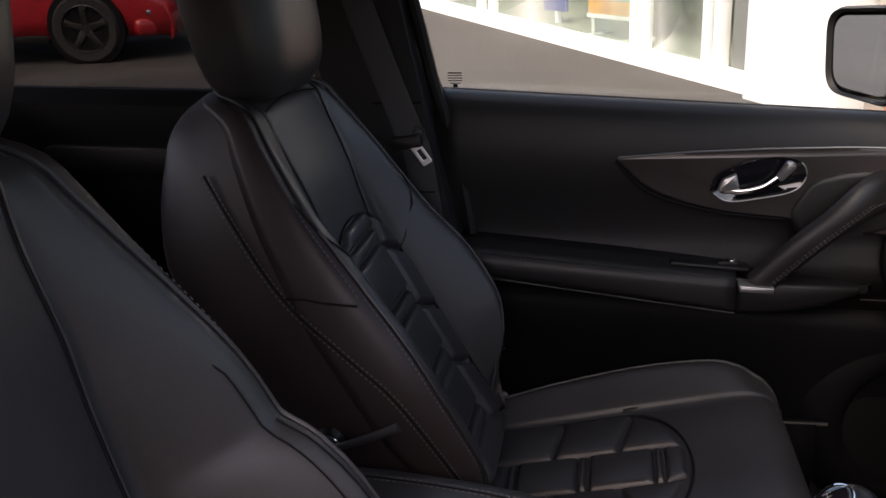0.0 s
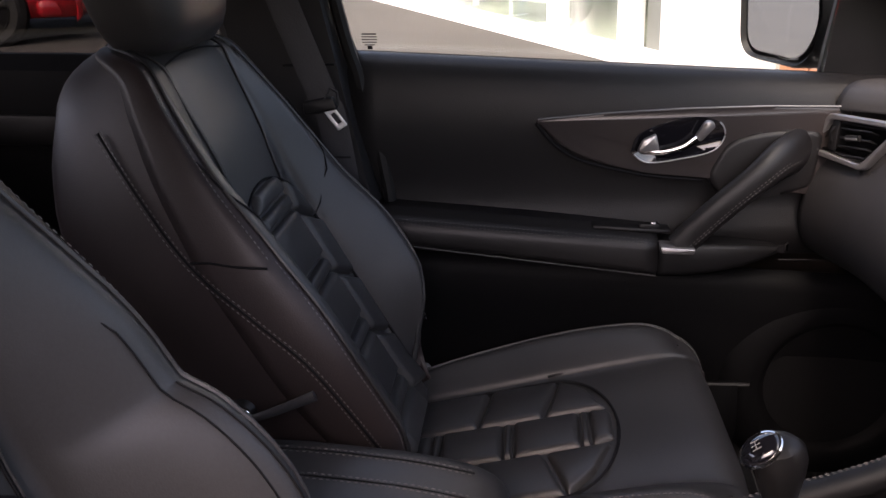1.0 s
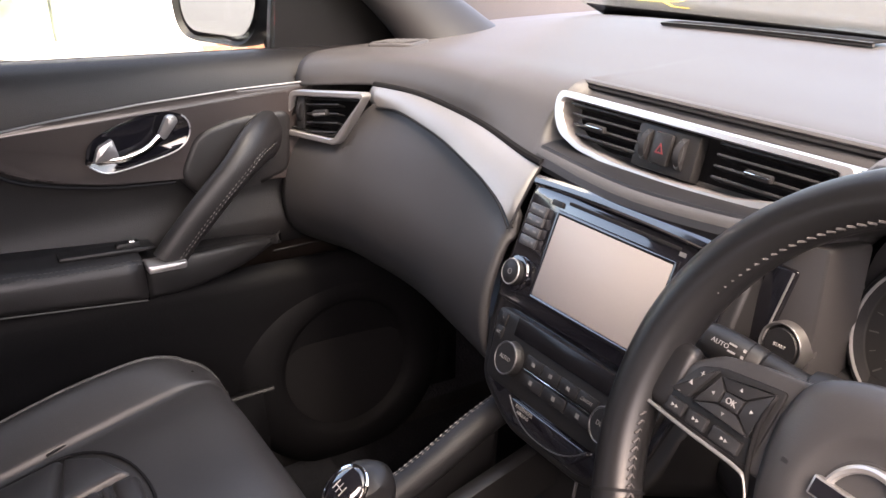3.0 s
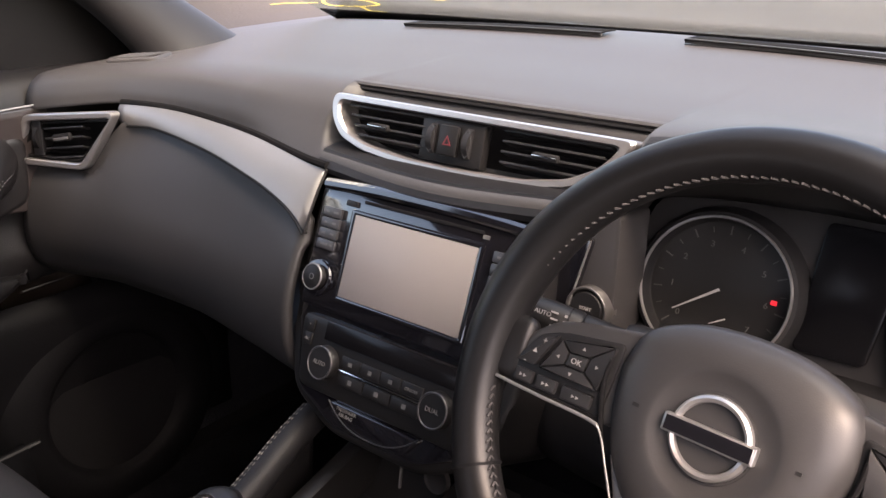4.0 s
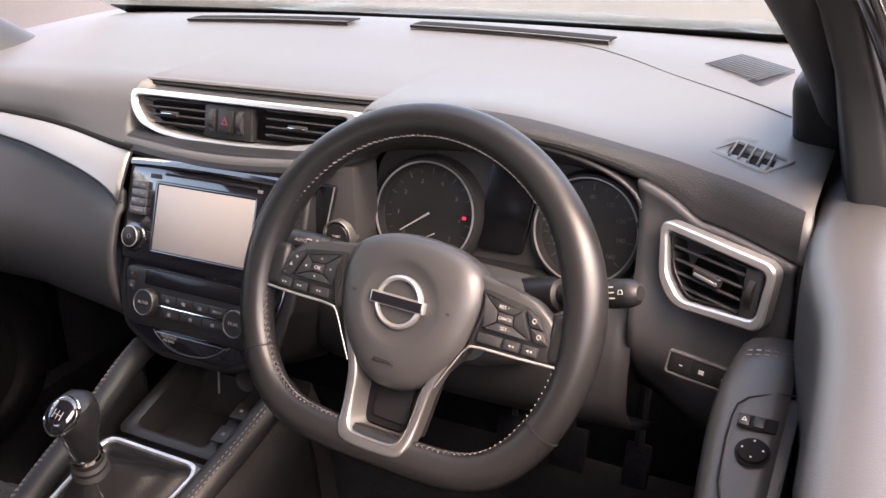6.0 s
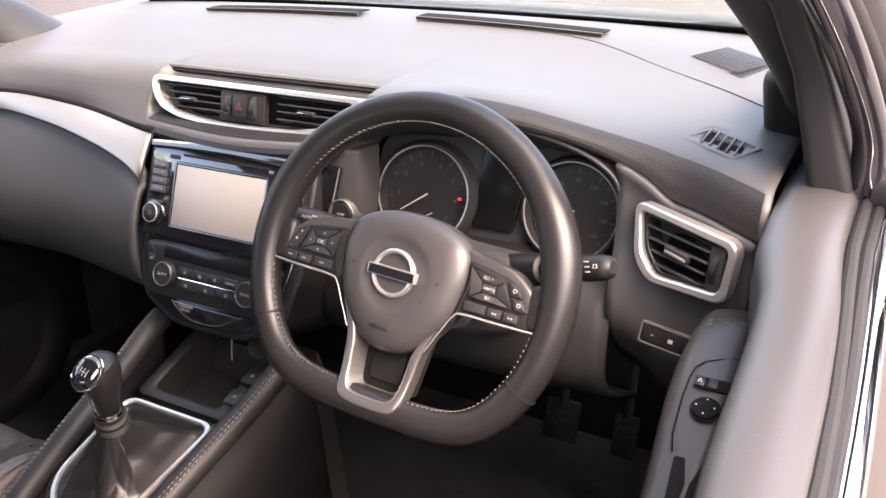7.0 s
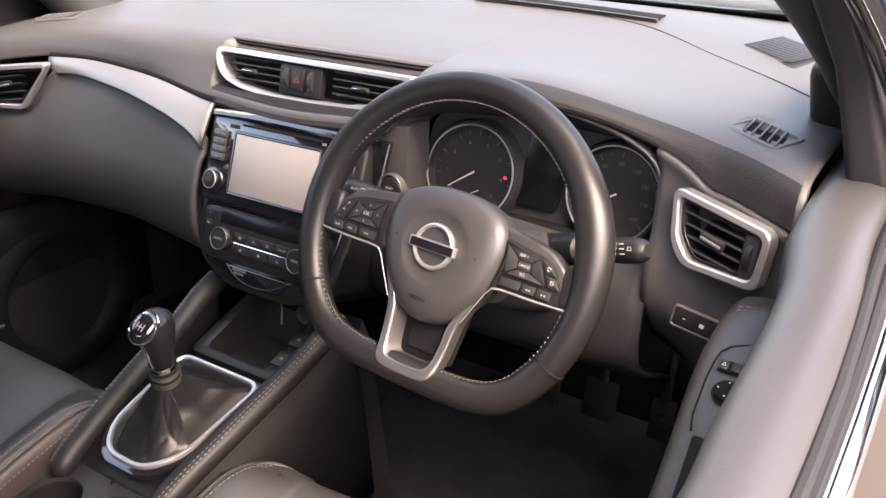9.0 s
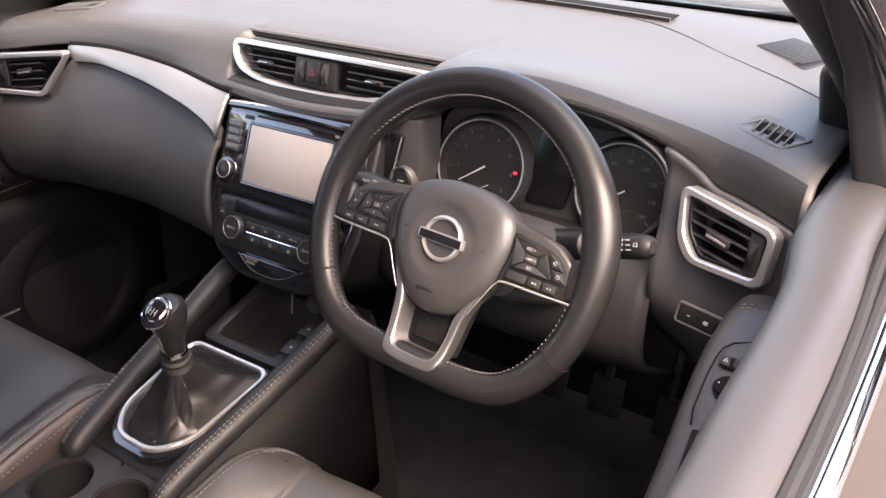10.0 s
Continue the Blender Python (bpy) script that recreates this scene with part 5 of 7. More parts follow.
part("knob_cap", dome(arc(0, 0, 0.0205, 0, 360, 33)[:32], [(1.0, 0.0), (0.97, 0.006), (0.80, 0.0095), (0.4, 0.0115), (0.001, 0.012)], capm @ Matrix.Diagonal((0.80, 0.98, 1, 1))), PIANO, kn, "glossy black cap")
part("cap_ring", tube([capm @ Vector((0.0168 * math.cos(a), 0.0200 * math.sin(a), 0.0035)) for a in (2 * math.pi * i / 40 for i in range(40))], 0.0020, 8, closed=True), CHROME, kn, "chrome rim")
for u in (-0.0045, 0, 0.0045):
    part("shift_mark", rbox(0.0007, 0.009, 0.0006, 0, capm @ pose(u, 0, 0.0118)), KEYMARK, kn)
part("shift_mark", rbox(0.0098, 0.0007, 0.0006, 0, capm @ pose(0, 0, 0.0120)), KEYMARK, kn)
part("front_spine", tube([cm @ Vector((0, -0.0142 - 0.0082 * k, 0.040 + 0.062 * k)) for k in steps(0, 1, 8)], 0.0035, 8, flat=(1.3, 0.5, (0, -1, 0))), CHROME, kn, "chrome spine")

# ---- seats ----
XC = -0.37
BASE, UPV, OUT = Vector((XC, -0.505, 0.655)), Vector((0, -0.468, 0.8835)), Vector((0, 0.8835, 0.468))
SWELL = 0.0
BW = [(0.0, 0.160), (0.06, 0.192), (0.13, 0.228), (0.25, 0.254), (0.36, 0.248), (0.46, 0.226), (0.55, 0.196), (0.60, 0.174), (0.632, 0.150), (0.652, 0.122), (0.664, 0.09), (0.669, 0.06)]
BH_OUT = [(0.0, -0.072), (0.02, -0.050), (0.078, 0.004), (0.129, 0.040), (0.179, 0.054), (0.26, 0.048), (0.374, 0.022), (0.48, 0.014), (0.60, 0.003), (0.67, 0.0)]
BH = [(0.0, -0.020), (0.06, 0.020), (0.12, 0.046), (0.25, 0.056), (0.38, 0.042), (0.48, 0.020), (0.60, 0.004), (0.67, 0.0)]
BP = [(0.0, 0.122), (0.30, 0.134), (0.45, 0.120), (0.58, 0.100), (0.63, 0.085), (0.669, 0.03)]
BT = [(0.0, 0.13), (0.15, 0.155), (0.3, 0.180), (0.4, 0.202), (0.5, 0.205), (0.55, 0.188), (0.60, 0.160), (0.632, 0.125), (0.652, 0.085), (0.664, 0.045), (0.669, 0.015)]
HOLLOW = [(0.0, -0.016), (0.10, -0.030), (0.34, -0.031), (0.42, -0.022), (0.50, -0.008), (0.60, 0.0)]


def back_bow(v):
    """The spine's curve: lumbar forward, top rolled back."""
    return 0.003 * math.sin(math.pi * min(v / 0.45, 1)) - 5.0 * max(v - 0.60, 0) ** 2 * 3


def back_half(v, s=1):
    """Half a section of the backrest; the outboard bolster is the slimmer one."""
    w, h, p, t = (interp(v, k) for k in (BW, BH, BP, BT))
    if s > 0:
        h += SWELL * interp(v, [(0.0, 0.045), (0.08, 0.068), (0.20, 0.060), (0.25, 0.050), (0.30, 0.035), (0.322, 0.025), (0.336, 0.015), (0.343, 0.010), (0.35, 0.009), (0.44, 0.013), (0.52, 0.006), (0.58, 0.0)])
    else:
        w, h = p + (w - p) * 0.86, interp(v, BH_OUT)
    b = back_bow(v)
    c = b + interp(v, HOLLOW)
    return [(0, c), (p * 0.6, c), (p, c - 0.002), (p + 0.012, c + (b + h - c) * 0.22), ((p + w) / 2, b + h * 0.80), (w - 0.034, b + h), (w - 0.012, b + h * 0.86), (w - 0.001, b + h * 0.45), (w + 0.002, b - t * 0.12), (w - 0.004, b - t * 0.4), (w - w * 0.10, b - t * 0.8), (w * 0.72, b - t), (0, b - t * 1.05)]


def back_at(u, v, off):
    return BASE + Vector((u, 0, 0)) + UPV * v + OUT * off


def spline2(pts, n):
    return [(p.x, p.y) for p in spline([(a, b, 0) for a, b in pts], n)]


def back_on(s, u, v, lift=0.0012):
    """The point of the backrest's face at u across and v up."""
    row = [p for p in spline([(x, y, 0) for x, y in back_half(v, s)], 60)[:32]]
    q = min(row, key=lambda p: abs(p.x - u))
    return back_at(s * u, v, q.y + lift)


def half_row(v, s, a, b, n=40):
    pts = spline([(x, y, 0) for x, y in back_half(v, s)], n)
    return [back_at(s * p.x, v, p.y) for p in pts[a:b]]


def puff(surf, c, height, parent, mat, name="quilted_pad", edge=0.007):
    """A flat-topped padded piece with soft edges between four corners (u, v) on the surface."""
    q = [Vector((*p, 0)) for p in c]

    def cuts(length):
        e = min(edge / length, 0.3)
        return [0, e * 0.25, e * 0.6, e, 0.5, 1 - e, 1 - e * 0.6, 1 - e * 0.25, 1]
    lift = [-0.25, 0.45, 0.82, 0.97, 1.0, 0.97, 0.82, 0.45, -0.25]
    ca, cb = cuts(((q[1] - q[0]).length + (q[2] - q[3]).length) / 2), cuts(((q[3] - q[0]).length + (q[2] - q[1]).length) / 2)
    rows = []
    for i, a in enumerate(ca):
        row = []
        for j, b in enumerate(cb):
            p = q[0].lerp(q[1], a).lerp(q[3].lerp(q[2], a), b)
            row.append(surf(p.x, p.y, height * min(lift[i], lift[j])))
        rows.append(row)
    return part(name, loft(rows), mat, parent, angle=80)


CP = [Vector((0, y, z)) for y, z in ((-0.60, 0.588), (-0.50, 0.612), (-0.40, 0.632), (-0.27, 0.660), (-0.17, 0.681), (-0.125, 0.686), (-0.098, 0.677), (-0.082, 0.652), (-0.080, 0.600), (-0.095, 0.540))]
CS = spline(CP, 46)


def cush_half(i):
    y = CS[i].y
    f = i / 45
    w = interp(f, [(0, 0.225), (0.3, 0.262), (0.55, 0.262), (0.8, 0.225), (1, 0.205)])
    h = interp(f, [(0, 0.024), (0.2, 0.035), (0.32, 0.040), (0.42, 0.033), (0.52, 0.013), (0.60, 0.0), (1, 0.0)])
    p = interp(f, [(0, 0.15), (0.5, 0.165), (0.8, 0.17), (1, 0.17)])
    return [(0, 0), (p * 0.6, 0.0), (p, -0.003), (p + 0.012, h * 0.2), ((p + w) / 2, h * 0.85), (w - 0.026, h), (w - 0.008, h * 0.7 - 0.006), (w, -0.03), (w, -0.09), (w - 0.02, -0.12), (0, -0.125)]


def cush_at(u, i, off):
    j = max(0, min(45, i))
    k = int(min(j, 44))
    p = CS[k].lerp(CS[k + 1], j - k)
    d = (CS[min(k + 2, 45)] - CS[max(k - 1, 0)]).normalized()
    nrm_ = Vector((0, -d.z, d.y))
    return Vector((XC + u, 0, 0)) + p + nrm_ * off if off > -0.03 else Vector((XC + u, p.y - 0.3 * (0.05 if j > 33 else 0), p.z)) + Vector((0, 0, 1)) * off * (1 if j < 34 else 0.3)


def cush_row(i, s, a, b, n=34):
    return [cush_at(s * q.x, i, q.y) for q in spline([(x, y, 0) for x, y in cush_half(i)], n)[a:b]]


def y_to_i(y):
    best = min(range(46), key=lambda k: abs(CS[k].y - y) if k < 30 else 9)
    k = max(1, min(44, best))
    a, b = CS[k - 1].y, CS[k + 1].y
    return k - 1 + 2 * (y - a) / (b - a)


def build_seat(lean=0.0, back=0.0, swell=0.0):
    """One front seat; lean: degrees by which its backrest stands more upright, back: how far it is set back, swell: how full its lower inboard bolster is."""
    global BASE, UPV, OUT, SWELL
    SWELL = swell
    BASE = Vector((XC, -0.505 - back, 0.655 + 0.020 * swell))
    turn = Matrix.Rotation(radians(-lean), 4, 'X')
    tilt = Matrix.Translation(BASE) @ turn @ Matrix.Translation((-XC, 0.505, -0.655))
    UPV, OUT = turn @ Vector((0, -0.468, 0.8835)), turn @ Vector((0, 0.8835, 0.468))
    t = thing("front_seat", (XC, -0.45, 0.38), "black leather front seat with quilted panels and grey stitching", "car seat", group="front seats")
    vs = sorted(steps(0.0, 0.60, 26) + [0.322, 0.330, 0.343, 0.349]) + [0.612, 0.624, 0.635, 0.645, 0.653, 0.660, 0.665, 0.669]
    part("backrest", loft([half_row(v, -1, 0, 19)[::-1] + half_row(v, 1, 1, 19) for v in vs]), LEATHER, t, angle=70, thick=0.004)
    part("back_shell", loft([half_row(v, -1, 27, 40)[::1] + half_row(v, 1, 27, 40)[::-1] for v in vs]), LEATHER_SIDE, t, angle=70)
    for s in (-1, 1):
        side = part("side_bolster", loft([half_row(v, s, 18, 28) for v in vs]), LEATHER_SIDE, t, "dark brown leather side panel", angle=70, thick=0.003)
        crest = [half_row(v, s, 18, 19)[0] + OUT * 0.001 for v in vs]
        part("piping", tube(crest, 0.0024, 6), LEATHER, side)
        for j, v0, v1 in ((19, 0.02, 0.37), (20, 0.375, 0.58)):
            stitches([half_row(v, s, j, j + 1)[0] + Vector((s * 0.0014, 0.0008, 0)) for v in steps(v0, v1, 40)], side)
        part("side_seam", tube([half_row(v, s, 20, 21)[0] + Vector((s * 0.0004, 0.0003, 0)) - OUT * 0.005 for v in steps(0.372, 0.60, 24)], 0.0013, 5), MATTE, side)
        # seams across the side
        def on_side(v, off, lift=0.0025):
            return back_at(s * (interp(v, BW) + lift - 0.036 * max(off, 0)), v, off + back_bow(v))
        line = [on_side(q.x, q.y) for q in spline([(0.58, -0.075, 0), (0.50, -0.062, 0), (0.41, -0.045, 0), (0.32, -0.012, 0), (0.24, 0.014, 0), (0.15, 0.016, 0), (0.08, 0.010, 0)], 40)]
        part("side_seam", tube(line, 0.0016, 5), MATTE, side)
        for lift in (0.004, -0.004):
            stitches([p + OUT * lift + Vector((s * 0.0008, 0, 0)) for p in line], side)
        part("side_seam", tube([on_side(v, o) for v, o in ((0.411, -0.042), (0.400, -0.02), (0.386, 0.0), (0.374, 0.02), (0.366, 0.034))], 0.0016, 5), MATTE, side)
        border = [back_on(s, u, v) for u, v in spline2([(0.118, 0.300), (0.116, 0.36), (0.108, 0.464), (0.100, 0.549), (0.102, 0.615), (0.092, 0.645)] if swell else [(0.082, 0.396), (0.090, 0.450), (0.098, 0.520), (0.104, 0.580), (0.104, 0.615), (0.092, 0.645)], 30)]
        part("panel_seam", tube(border, 0.0012, 6), MATTE, t)
        part("panel_piping", tube([p + Vector((s * 0.0036, 0, 0)) + OUT * 0.0004 for p in border], 0.0017, 6), LEATHER, t)
        if swell:
            for u0 in (0.052, 0.036):
                part("bolster_seam", tube([back_on(s, interp(v, BW) - u0, v, 0.0006) for v in steps(0.415 if u0 > 0.04 else 0.345, 0.16, 24)], 0.0009, 6), MATTE, t)
            continue
        xb = [back_on(s, u, v) for u, v in spline2([(0.088, 0.297), (0.118, 0.312), (0.150, 0.345), (0.185, 0.40), (0.205, 0.45), (0.205, 0.50)], 22)]
        part("bolster_seam", tube(xb, 0.0013, 6), MATTE, t)
    top_seam = [back_on(1 if u >= 0 else -1, abs(u), 0.618 - 0.010 * (u / 0.104) ** 2) for u in steps(-0.104, 0.104, 17)]
    part("panel_seam", tube(top_seam, 0.0013, 6), MATTE, t)
    def bsurf(u, v, off):
        v -= 0.055 if swell else 0.0
        return back_at(u, v, back_bow(v) + interp(v, HOLLOW) + 0.0015 + off)
    arch_line = [bsurf(u, v, 0.0005) for u, v in [(0.134, 0.02), (0.139, 0.30)] + [(0.139 * math.cos(a), 0.330 + 0.096 * math.sin(a)) for a in steps(0.1, math.pi - 0.1, 26)] + [(-0.139, 0.30), (-0.134, 0.02)]]
    part("panel_seam", tube(arch_line, 0.0018, 6), MATTE, t)
    quilts = [[(-0.066, 0.393), (0.066, 0.393), (0.050, 0.421), (-0.050, 0.421)]]
    for k in range(4):
        a = 0.366 - 0.107 * k
        quilts.append([(-0.064, a + 0.0025), (0.064, a + 0.0025), (0.064, a + 0.0235), (-0.064, a + 0.0235)])
        quilts.append([(-0.070, max(a - 0.080, 0.0)), (0.070, max(a - 0.080, 0.0)), (0.066, a - 0.001), (-0.066, a - 0.001)])
    for s in (-1, 1):
        for a, b, da, db in ((0.345, 0.405, 0.016, 0.004), (0.238, 0.338, 0.016, 0.016), (0.131, 0.231, 0.016, 0.016), (0.024, 0.124, 0.010, 0.016)):
            tip = b > 0.39
            quilts.append([(s * 0.072, a + da), (s * 0.136, a - da), (s * (0.100 if tip else 0.136), b - db - (0.014 if tip else 0)), (s * 0.072, b + db)])
    for c in quilts:
        puff(bsurf, c, 0.0105, t, LEATHER, edge=0.011)
    # cushion
    rows = [cush_row(i, -1, 0, 19)[::-1] + cush_row(i, 1, 1, 19) for i in range(46)]
    part("cushion", loft(rows), LEATHER, t, angle=70, thick=0.004)
    for s in (-1, 1):
        side = part("cushion_side", loft([cush_row(i, s, 18, 34) for i in range(40)]), LEATHER_SIDE, t, "dark brown leather cushion side", angle=70, thick=0.003)
        crest = [cush_row(i, s, 18, 19)[0] + Vector((0, 0, 0.001)) for i in range(40)]
        part("piping", tube(crest, 0.0022, 6), LEATHER, side)
        for j in (16, 20):
            stitches([cush_row(i, s, j, j + 1)[0] + Vector((s * 0.0008, 0, 0.0008)) for i in range(2, 38)], side)

    def csurf(u, y, off):
        return cush_at(u, y_to_i(y), max(off, -0.01) + 0.001)
    QC = 0.012
    quilts = []
    for a, b in ((-0.575, -0.503), (-0.489, -0.397), (-0.381, -0.289)):
        quilts.append([(QC - 0.045, a), (QC + 0.045, a), (QC + 0.045, b), (QC - 0.045, b)])
        quilts.append([(QC - 0.043, b + 0.003), (QC + 0.043, b + 0.003), (QC + 0.043, b + 0.012), (QC - 0.043, b + 0.012)])
    quilts.append([(QC - 0.045, -0.274), (QC + 0.045, -0.274), (QC + 0.036, -0.243), (QC - 0.036, -0.243)])
    for s in (-1, 1):
        for a, b, da, db in ((-0.575, -0.549, 0, -0.004), (-0.545, -0.430, -0.004, -0.008), (-0.426, -0.328, -0.008, -0.013), (-0.324, -0.258, -0.013, 0.0)):
            end = b > -0.26
            quilts.append([(QC + s * 0.049, a + da), (QC + s * 0.148, a - da), (QC + s * (0.105 if end else 0.148), b - db - (0.016 if end else 0)), (QC + s * 0.049, b + db + (0.010 if end else 0))])
    for c in quilts:
        puff(csurf, c, 0.0095, t, LEATHER, edge=0.010)
    archp = [csurf(u, y, 0.0015) for u, y in [(QC + 0.154, -0.57), (QC + 0.154, -0.40)] + [(QC + 0.154 * math.cos(a), -0.325 + 0.090 * math.sin(a)) for a in steps(0, math.pi, 24)] + [(QC - 0.154, -0.40), (QC - 0.154, -0.57)]]
    part("cushion_seam", tube(archp, 0.0022, 6), MATTE, t)
    for s in (-1, 1):
        part("cushion_seam", tube(spline([csurf(s * 0.165, -0.33, 0.001), csurf(s * 0.178, -0.25, 0.001), csurf(s * 0.192, -0.17, 0.0015), csurf(s * 0.205, -0.12, 0.0015)], 16), 0.0018, 6), MATTE, t)
    # head restraint
    hr = tilt @ Matrix.Translation((XC, -0.835, 1.335)) @ pose(0, 0, 0, 10)
    rows = []
    for k in range(17):
        f = k / 16
        z = -0.134 + 0.242 * f
        e = (1 - abs(2 * f - 1) ** 5) ** 0.45 if 0 < k < 16 else 0.30
        wx = (0.121 + 0.014 * f) * (0.55 + 0.45 * e)
        wy = (0.052 + 0.012 * math.sin(math.pi * f)) * (0.45 + 0.55 * e)
        rows.append([hr @ Vector((wx * math.copysign(abs(math.cos(a)) ** 0.5, math.cos(a)), wy * math.copysign(abs(math.sin(a)) ** 0.6, math.sin(a)), z)) for a in (2 * math.pi * i / 40 for i in range(40))])
    h = part("head_restraint", loft(rows, closed=True, caps=True), LEATHER, t, angle=60)
    for s in (-1, 1):
        part("post", tube([tilt @ Vector((XC + s * 0.062, -0.832, 1.16)), tilt @ Vector((XC + s * 0.062, -0.835, 1.26))], 0.006, 12), CHROME, h, "chrome post")
        part("post_guide", lathe([(0.008, 0.010), (0.016, 0.008), (0.018, -0.006)], tilt @ pose(XC + s * 0.062, -0.822, 1.220, -25), 20), DARK, t)
    # recline hinge, frame and runners
    part("hinge_cover", lathe([(0, 0.008), (0.013, 0.007), (0.018, 0.0)], basis((XC + 0.254, -0.690, 0.820), (0, 1, 0), (0, 0, 1)), 28), DARK, t)
    part("recline_lever", tube(spline([(XC + 0.268, -0.682, 0.818), (XC + 0.270, -0.650, 0.830), (XC + 0.266, -0.600, 0.850)], 12), [0.0036 + 0.0018 * i / 11 for i in range(12)], 10, flat=(0.7, 1.2, (0, 0, 1))), BUTTON, t, "grey recline lever")
    part("hinge_ring", frame_ring(arc(0, 0, 0.0125, 0, 360, 25)[:24], arc(0, 0, 0.0095, 0, 360, 25)[:24], 0.003, basis((XC + 0.2665, -0.688, 0.820), (0, 1, 0), (0, 0, 1)), 0.001), CHROME, t)
    part("belt_cover", rbox(0.030, 0.070, 0.050, 0.012, pose(XC - 0.285, -0.560, 0.575, 24, 0, 0), seg=3), HEADLINER, t, "pale grey belt anchor cover")
    part("seat_frame", rbox(0.44, 0.46, 0.10, 0.02, pose(XC, -0.34, 0.475)), DARK, t)
    for s in (-1, 1):
        part("runner", rbox(0.035, 0.55, 0.05, 0.008, pose(XC + s * 0.19, -0.34, 0.40)), DARK, t)
    return t


build_seat()
drv = build_seat(11, 0.108, 1.0)
drv.matrix_basis = pose(0.383, -0.428, 0.372) @ Matrix.Diagonal((-1, 1, 1, 1))

# seat belt on the passenger side
t = thing("seat_belt", (-0.665, -0.72, 1.1), "dark grey seat belt hanging by the pillar with its chrome tongue", "seat belt")
bp = spline([(-0.615, -0.812, 1.45), (-0.628, -0.765, 1.32), (-0.636, -0.728, 1.205), (-0.638, -0.685, 1.082), (-0.640, -0.675, 1.05), (-0.652, -0.66, 0.90), (-0.66, -0.65, 0.65)], 28)
part("webbing", tube(bp, 0.0235, 10, flat=(1.0, 0.06, (1, 0.15, 0))), WEB, t)
tm = basis((-0.628, -0.690, 1.074), (0, 1, 0.16), (0.0, -0.25, 1))
part("tongue_grip", plate(rounded([(-0.029, -0.008), (0.027, -0.008), (0.024, 0.014), (-0.026, 0.014)], 0.006), 0.014, at(tm, 0, 0, 0.006), 0.004), DARK, t)
part("grip_loop", tube([tm @ Vector((x, y, 0.002)) for x, y in ((0.010, 0.012), (0.022, 0.028), (0.032, 0.020), (0.029, 0.0))], 0.0022, 6), DARK, t)
part("tongue", frame_ring(rounded([(0.000, -0.050), (0.022, -0.050), (0.019, -0.004), (-0.003, -0.004)], 0.004), rounded([(0.006, -0.040), (0.016, -0.040), (0.0145, -0.018), (0.0045, -0.018)], 0.002), 0.003, at(tm, 0.004, 0, 0.004, 22) @ Matrix.Diagonal((0.82, 0.88, 1, 1)), 0.0008), STEEL, t, "chrome tongue")

# ---- passenger door ----
PD = basis((-0.70, 0, 0), (0, 1, 0), (0, 0, 1))
pd = thing("passenger_door", (-0.74, -0.2, 0.6), "black front door panel with a dark gloss trim and stitched armrest", "car door")


def belt(y):
    return -0.066 * (y + 0.28)


ys = steps(-0.66, 0.40, 24)
part("upper_pad", loft([[Vector((x, y, z + belt(y) * k)) for x, z, k in ((-0.704, 0.80, 0), (-0.705, 0.85, 0), (-0.716, 0.875, 0), (-0.718, 0.905, 0), (-0.712, 0.945, 0.1), (-0.704, 0.985, 0.2), (-0.700, 1.02, 0.3), (-0.700, 1.045, 0.4), (-0.703, 1.067, 0.6), (-0.709, 1.090, 0.9), (-0.718, 1.108, 1), (-0.732, 1.119, 1), (-0.752, 1.122, 1), (-0.775, 1.118, 1), (-0.782, 1.08, 1))] for y in ys]), DOORSOFT, pd, thick=0.01, angle=60)
part("lower_panel", loft([[Vector((x, y, z + 0.10 * (y + 0.14) * -0.6)) for x, z in ((-0.735, 0.42), (-0.725, 0.52), (-0.715, 0.62), (-0.705, 0.70), (-0.70, 0.745), (-0.71, 0.78))] for y in ys]), DOORLOW, pd, thick=0.01, angle=60)
part("outer_skin", loft([[Vector((x, y, z)) for x, z in ((-0.80, 0.40), (-0.86, 0.55), (-0.87, 0.85), (-0.83, 1.05), (-0.805, 1.09))] for y in steps(-0.68, 0.55, 10)]), PAINT, pd, thick=0.01)
part("sill_line", tube([(-0.80, y, 1.105 + belt(y)) for y in steps(-0.68, 0.45, 12)], 0.012, 8), RUBBER, pd)
tpoly = [(-0.352, 1.037), (-0.23, 1.046), (-0.105, 1.052), (0.02, 1.053), (0.150, 1.050), (0.150, 0.90), (0.03, 0.915), (-0.070, 0.937), (-0.17, 0.947), (-0.25, 0.966), (-0.305, 0.992)]
tr = part("gloss_trim", plate(rounded(tpoly, 0.012), 0.012, at(PD, 0, 0, 0.010), 0.004), DOORTRIM, pd, "dark gloss trim panel")
part("trim_edge", tube([PD @ Vector((y, z + 0.001, 0.011)) for y, z in ((-0.345, 1.037), (-0.23, 1.046), (-0.105, 1.0515), (0.02, 1.0535), (0.145, 1.051))], 0.0014, 6), TRIM, tr)
# Dark tube along the lower edge stands for the trim's shadow.
part("trim_shadow", tube(spline([PD @ Vector((y, z, 0.004)) for y, z in ((-0.348, 1.030), (-0.322, 0.998), (-0.285, 0.972), (-0.23, 0.954), (-0.16, 0.940), (-0.075, 0.932))], 24), 0.0032, 8), MATTE, tr)
hm = at(PD, -0.120, 1.002, 0.013, 8) @ Matrix.Diagonal((0.94, 0.88, 1, 1))
